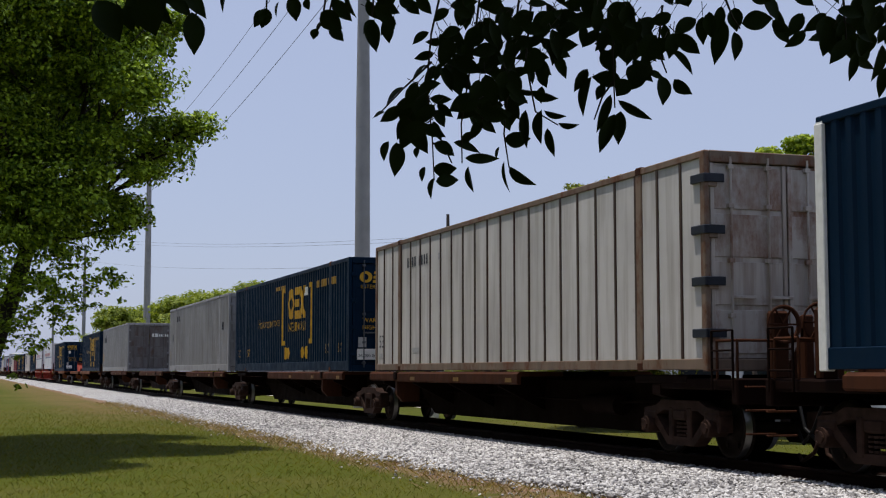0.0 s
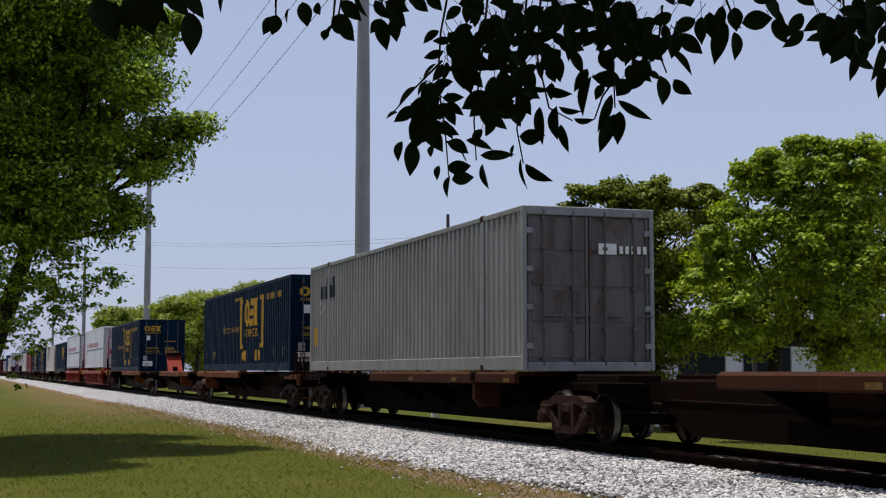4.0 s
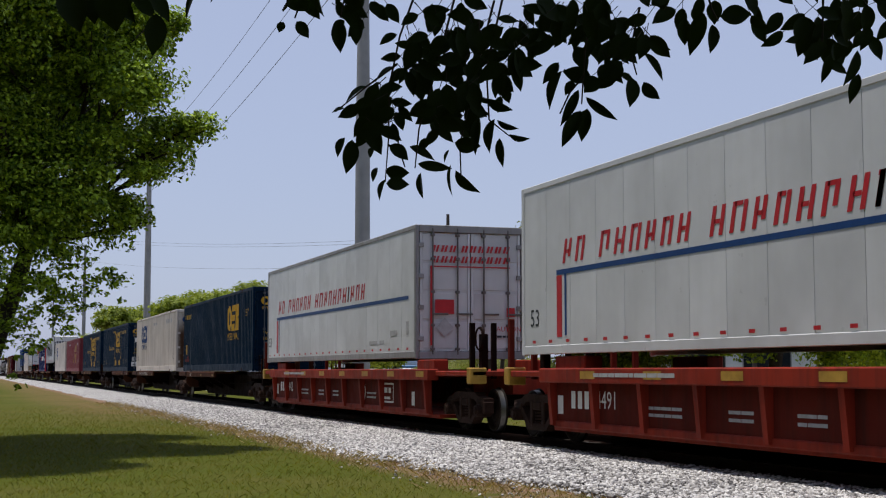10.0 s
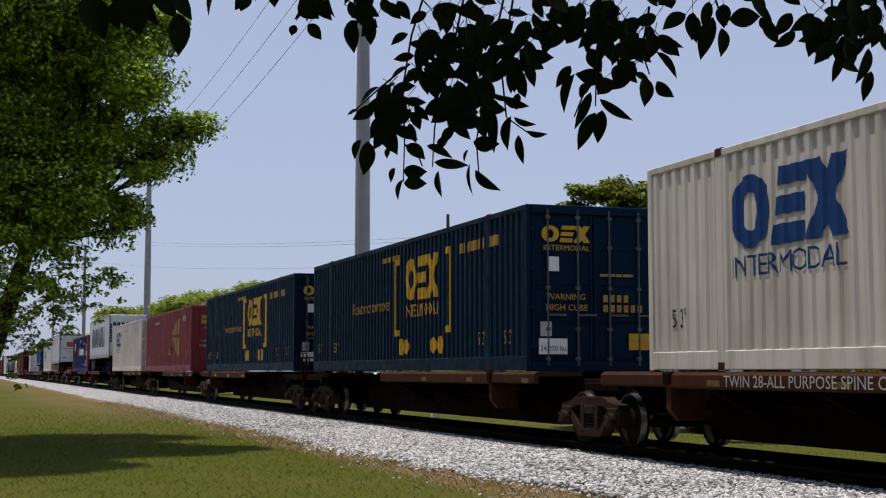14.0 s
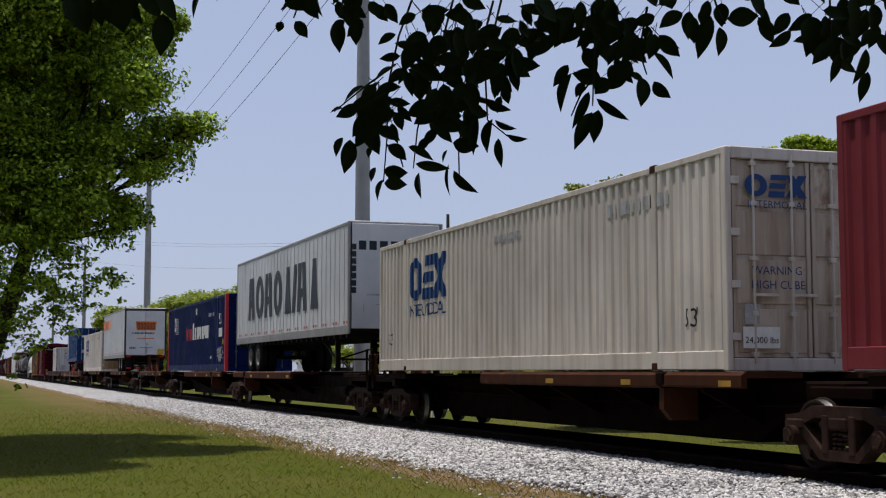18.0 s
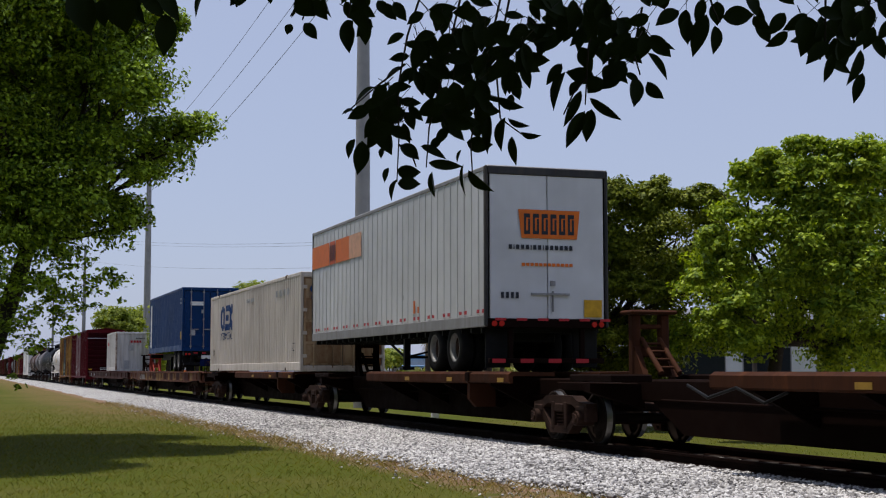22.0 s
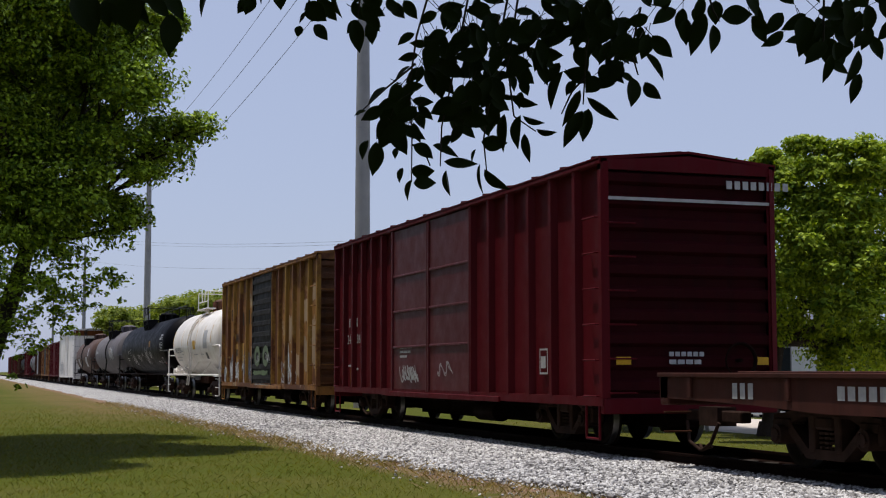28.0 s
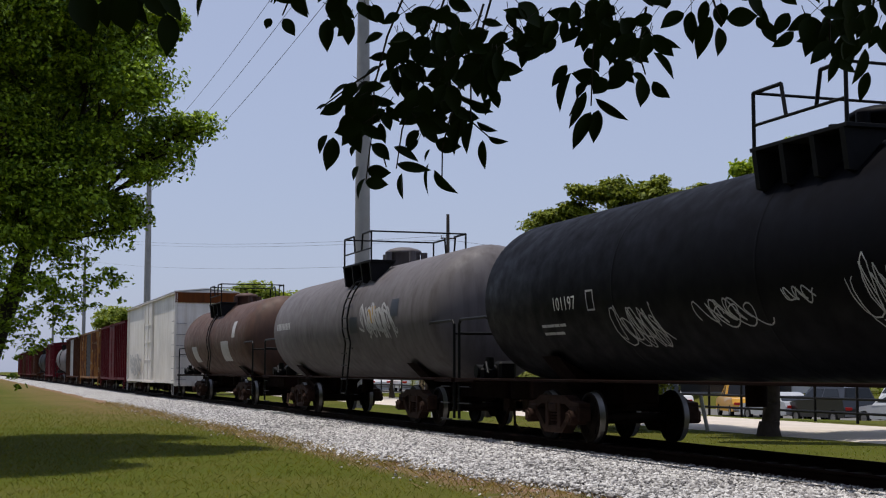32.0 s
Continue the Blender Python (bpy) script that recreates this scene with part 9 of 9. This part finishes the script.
def leaf_mesh(bend, fold):
    vs, fs = [], []
    n = 9
    for k in range(n + 1):
        t = k / n
        w = 0.5 * math.sin(math.pi * min(1.0, t * 1.04) ** 0.86) ** 0.8 if t < 0.93 else 0.06
        if k == n:
            w = 0.004
        z = bend * t * t
        vs += [(t, -w, z + fold * w), (t, 0, z), (t, w, z + fold * w)]
        if k:
            a = (k - 1) * 3
            fs += [(a, a + 1, a + 4, a + 3), (a + 1, a + 2, a + 5, a + 4)]
    me = MB().add(vs, fs, True).mesh("leaf")
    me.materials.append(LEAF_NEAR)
    return me


LEAF_MES = [leaf_mesh(b, f) for b, f in ((-0.10, 0.25), (-0.22, 0.15), (0.08, 0.35))]
REACH = 2.494


def twig_cluster(label, pivot, leaves, masses, stems, seed):
    """Hanging twigs before the camera. Coordinates in millimetres to the right of the view's middle and above it."""
    r3 = random.Random(seed)
    t = thing("hanging_branch", label, "branch", "hanging branches")
    px, pz = pivot

    def put(bx, bz, tx, tz, w, depth):
        d = Vector((tx - bx, 0, tz - bz)) / 1000
        L = max(0.01, d.length)
        ang = math.atan2(d.z, d.x)
        tilt = r3.uniform(-0.5, 0.5) if w > 14 else r3.uniform(0.9, 1.2)
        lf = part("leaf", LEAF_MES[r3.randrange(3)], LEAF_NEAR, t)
        wide = w / 1000 / (math.cos(tilt) if w > 14 else 0.45)
        lf.matrix_basis = pose((bx - px) / 1000, depth, (bz - pz) / 1000) @ Matrix.Rotation(-ang, 4, "Y") @ Matrix.Rotation(math.pi / 2 + tilt, 4, "X") @ Matrix.Diagonal((L, wide, L, 1))
        m = MB().cyl((0, 0, 0), (-0.010, 0, 0.004), 0.0007, 5)
        return lf

    for bx, bz, tx, tz, w in leaves:
        put(bx, bz, tx, tz, w, r3.uniform(-0.08, 0.08))
    fine = MB()
    for cx, cz, rx, rz, n in masses:
        for k in range(int(n * 0.96)):
            a, q = r3.uniform(0, 6.283), math.sqrt(r3.random())
            bx, bz = cx + rx * q * math.cos(a), cz + rz * q * math.sin(a)
            ang = math.radians(-90 + r3.gauss(0, 55))
            L = r3.uniform(32, 54)
            deep = r3.uniform(-0.22, 0.22)
            put(bx, bz, bx + L * math.cos(ang), bz + L * math.sin(ang), L * r3.uniform(0.40, 0.60), deep)
            ex, ez = bx - 20 * math.cos(ang) + r3.uniform(-6, 6), bz + r3.uniform(12, 26)
            fine.cyl(((bx - px) / 1000, deep, (bz - pz) / 1000), ((ex - px) / 1000, deep * 0.9, (ez - pz) / 1000), 0.0006, 4, 0.0009)
    tagged(part("leaf_stalk", fine, BARK, t), kind="stuff")
    for pts in stems:
        m = MB()
        for k in range(len(pts) - 1):
            (a, b), (c, d) = pts[k], pts[k + 1]
            m.cyl(((a - px) / 1000, 0, (b - pz) / 1000), ((c - px) / 1000, 0, (d - pz) / 1000), 0.0022 - 0.0014 * k / len(pts), 6, 0.0022 - 0.0014 * (k + 1) / len(pts))
        part("twig", m, BARK, t)
    base = EYE + AIM * REACH + CAM_RIGHT * (px / 1000) + CAM_UP * (pz / 1000)
    rot = Matrix((CAM_RIGHT, AIM, CAM_UP)).transposed().to_4x4()
    t.matrix_basis = Matrix.Translation(base) @ rot
    return t, base, rot


MID = twig_cluster("dark pinnate twigs hanging in the shade", (-84, 841),
                   [(-94, 186, -94, 126, 28), (-109, 191, -121, 156, 12), (-114, 241, -136, 233, 10), (-79, 281, -116, 256, 10), (-39, 331, -72, 306, 9), (-34, 376, -62, 353, 16), (-56, 301, -79, 276, 10), (-84, 246, -122, 221, 22), (-89, 266, -49, 211, 38), (-69, 216, -39, 163, 30),
                    (-56, 179, -62, 159, 9), (-29, 186, 6, 161, 24), (6, 191, 56, 176, 16), (-32, 141, 11, 143, 26), (-27, 116, 13, 119, 24), (-46, 144, -56, 119, 9), (-29, 123, -39, 86, 11), (24, 154, 84, 151, 18), (31, 144, 43, 98, 8)],
                   [(2, 352, 30, 44, 24), (108, 372, 70, 46, 50), (80, 272, 40, 24, 24), (-46, 250, 26, 46, 22), (50, 228, 18, 16, 7), (225, 424, 58, 20, 26), (40, 432, 46, 12, 10), (165, 340, 24, 26, 9)],
                   [[(-10, 460), (-30, 380), (-40, 290), (-32, 200), (-30, 120)], [(-30, 330), (-80, 285), (-130, 235)], [(60, 460), (40, 330), (20, 220), (20, 150)], [(130, 460), (110, 330), (95, 200), (103, 140)], [(-31, 186), (-10, 178), (2, 150)]], 4)
MID_B = twig_cluster("dark drooping leaflets in the shade", (16, 841),
                     [(101, 144, 146, 106, 14), (91, 151, 89, 96, 5), (94, 193, 141, 191, 28), (131, 241, 134, 173, 18), (156, 236, 158, 176, 14), (176, 216, 184, 163, 16), (141, 271, 186, 253, 12), (161, 236, 201, 228, 9), (184, 213, 221, 212, 9), (116, 291, 171, 276, 8), (86, 181, 76, 159, 6),
                      (-329, 441, -354, 411, 24), (-319, 431, -329, 396, 26), (-294, 436, -304, 411, 8), (-269, 441, -262, 399, 26), (-244, 441, -239, 419, 12), (-224, 421, -239, 396, 6), (-219, 411, -184, 381, 34)],
                     [(160, 318, 28, 22, 7)],
                     [[(150, 460), (135, 330), (150, 240), (190, 215)], [(-320, 460), (-322, 430)], [(-215, 460), (-222, 415), (-235, 390)]], 9)
TOP_L = twig_cluster("dark leaflets crossing before the pole", (-164, 841),
                     [(-234, 391, -239, 371, 16), (-209, 391, -184, 366, 22), (-204, 441, -172, 403, 26), (-139, 411, -129, 351, 28), (-124, 421, -94, 376, 24), (-84, 441, -64, 416, 20), (-174, 441, -162, 396, 10)],
                     [(-94, 436, 50, 16, 10), (-150, 440, 40, 12, 6)], [[(-200, 460), (-215, 400)], [(-130, 460), (-135, 410)]], 12)
MID_R = twig_cluster("dark pinnate twigs hanging in the shade", (336, 841),
                     [(294, 271, 266, 201, 26), (311, 281, 306, 219, 26), (276, 296, 251, 231, 18), (301, 296, 361, 258, 16), (316, 326, 291, 301, 30), (246, 351, 221, 311, 20), (256, 341, 234, 271, 14), (366, 371, 326, 326, 34), (381, 341, 381, 286, 28), (401, 331, 431, 301, 14), (406, 391, 448, 346, 16), (396, 411, 456, 403, 18), (456, 441, 461, 393, 22)],
                     [(330, 420, 72, 20, 40), (366, 372, 32, 20, 13), (300, 330, 16, 12, 4), (262, 420, 30, 24, 10)],
                     [[(300, 460), (290, 380), (292, 280)], [(380, 460), (370, 380), (385, 340)], [(292, 330), (270, 300), (255, 260)]], 5)
FAR_R = twig_cluster("dark leaves along the top edge in the shade", (646, 841),
                     [(501, 421, 478, 346, 30), (516, 401, 519, 349, 24), (526, 413, 581, 421, 36), (571, 411, 598, 386, 14), (581, 436, 594, 396, 8), (646, 436, 618, 393, 26), (656, 411, 646, 361, 30), (701, 371, 664, 328, 26), (701, 346, 691, 296, 18), (706, 341, 751, 323, 18), (766, 366, 749, 301, 22), (784, 331, 771, 276, 20)],
                     [(718, 412, 62, 28, 36), (520, 444, 60, 10, 8), (770, 400, 30, 40, 10), (610, 446, 40, 10, 5)],
                     [[(490, 460), (505, 420), (518, 400)], [(560, 470), (575, 425)], [(700, 470), (705, 380), (698, 345)], [(780, 470), (775, 380)]], 6)
LEFT_END = twig_cluster("large dark leaves at the top of the view in the shade", (-484, 841),
                        [(-649, 451, -619, 371, 50), (-554, 446, -549, 371, 60), (-579, 446, -524, 391, 30), (-484, 409, -484, 336, 36), (-494, 446, -454, 396, 28), (-409, 451, -432, 399, 9), (-530, 456, -500, 420, 26), (-600, 460, -590, 400, 30), (-374, 446, -390, 430, 14)],
                        [(-560, 440, 70, 14, 9)], [[(-560, 470), (-550, 440)], [(-480, 470), (-484, 410)]], 7)


# ---- what moves ----
def motions():
    for ob, x, y, z in MOVING:
        walk(ob, [(0, pose(x, y, z)), (32.0, pose(x + SPEED * 32.0, y, z))])
    # wheels roll: one turn is written out, the other wheelsets share it
    step = math.degrees(SPEED / 30 / 0.425)
    done = {}
    for w in WHEELSETS:
        x, _, z = w.location
        key = x > 0
        if key not in done:
            walk(w, [(k / 30, pose(x, 0, z) @ Matrix.Rotation(math.radians(step * k), 4, "Y")) for k in range(961)])
            done[key] = w.animation_data
        else:
            w.rotation_mode = "QUATERNION"
            w.animation_data_create()
            w.animation_data.action = done[key].action
            w.animation_data.action_slot = done[key].action_slot
    # the twigs swing in the wind: shift to the side in millimetres, every half second, with still gaps between the stretches
    times = [k / 2 for k in range(65) if not (3.5 < k / 2 < 5.5 or 14.5 < k / 2 < 16.5 or 25.5 < k / 2 < 27.5)]
    middle = [14, 31, -13, -27, -15, 39, 4, 47, 0, 128, 53, 12, -42, -12, -6, -52, -41, -70, -46, -64, -25, -15, -21, 0, -58, -39, 16,
              -44, -45, -47, -73, -45, -35, -65, -51, -67, -64, -74, -50, -61, -88, -62, -51, 10, -44, -71, -68, -25, -41, -76, -36, 2, -27, -35, -62, -103]
    right = [9, 4, -22, -16, -14, 0, 21, 18, -20, 4, 10, -8, 3, -17, -8, -29, -26, -36, -34, -36, -23, -5, -17, 0, -2, -17, -2,
             -20, -22, -23, -21, -20, -19, -29, -36, -34, -32, -34, -31, -20, -20, -25, -20, 7, -10, -22, -23, -34, 3, -10, -29, 9, -14, 1, -2, -23]
    left = [55, 29, 12, 32, 31, 45, 66, 57, 25, 13, 31, 2, 17, 19, 14, 6, -6, -18, -17, -15, -1, 22, -6, -10, 6, 28, 8,
            -3, 8, 14, -4, -4, -7, -12, -15, -17, -9, -12, 2, 29, -17, 13, 0, 11, 2, 11, 0, 10, 4, -12, 6, 16, 10, 20, 12, 8]
    for (ob, base, rot), sway, gain, arm, drop in ((MID, middle, 1.0, 0.70, 0), (MID_B, middle, 1.06, 0.66, 0), (TOP_L, middle, 0.85, 0.55, 0), (MID_R, right, 1.45, 0.62, 0.03), (FAR_R, right, 1.0, 0.50, 0.008), (LEFT_END, left, 1.0, 0.5, 0)):
        rows = []
        for k, (t, d) in enumerate(zip(times, sway)):
            turn = gain * d / 1000 / arm
            rows.append((t, Matrix.Translation(base - Vector((0, 0, drop))) @ rot @ Matrix.Rotation(-turn, 4, "Y") @ Matrix.Rotation(0.03 * math.sin(k * 1.9), 4, "Z")))
        walk(ob, rows)


motions()
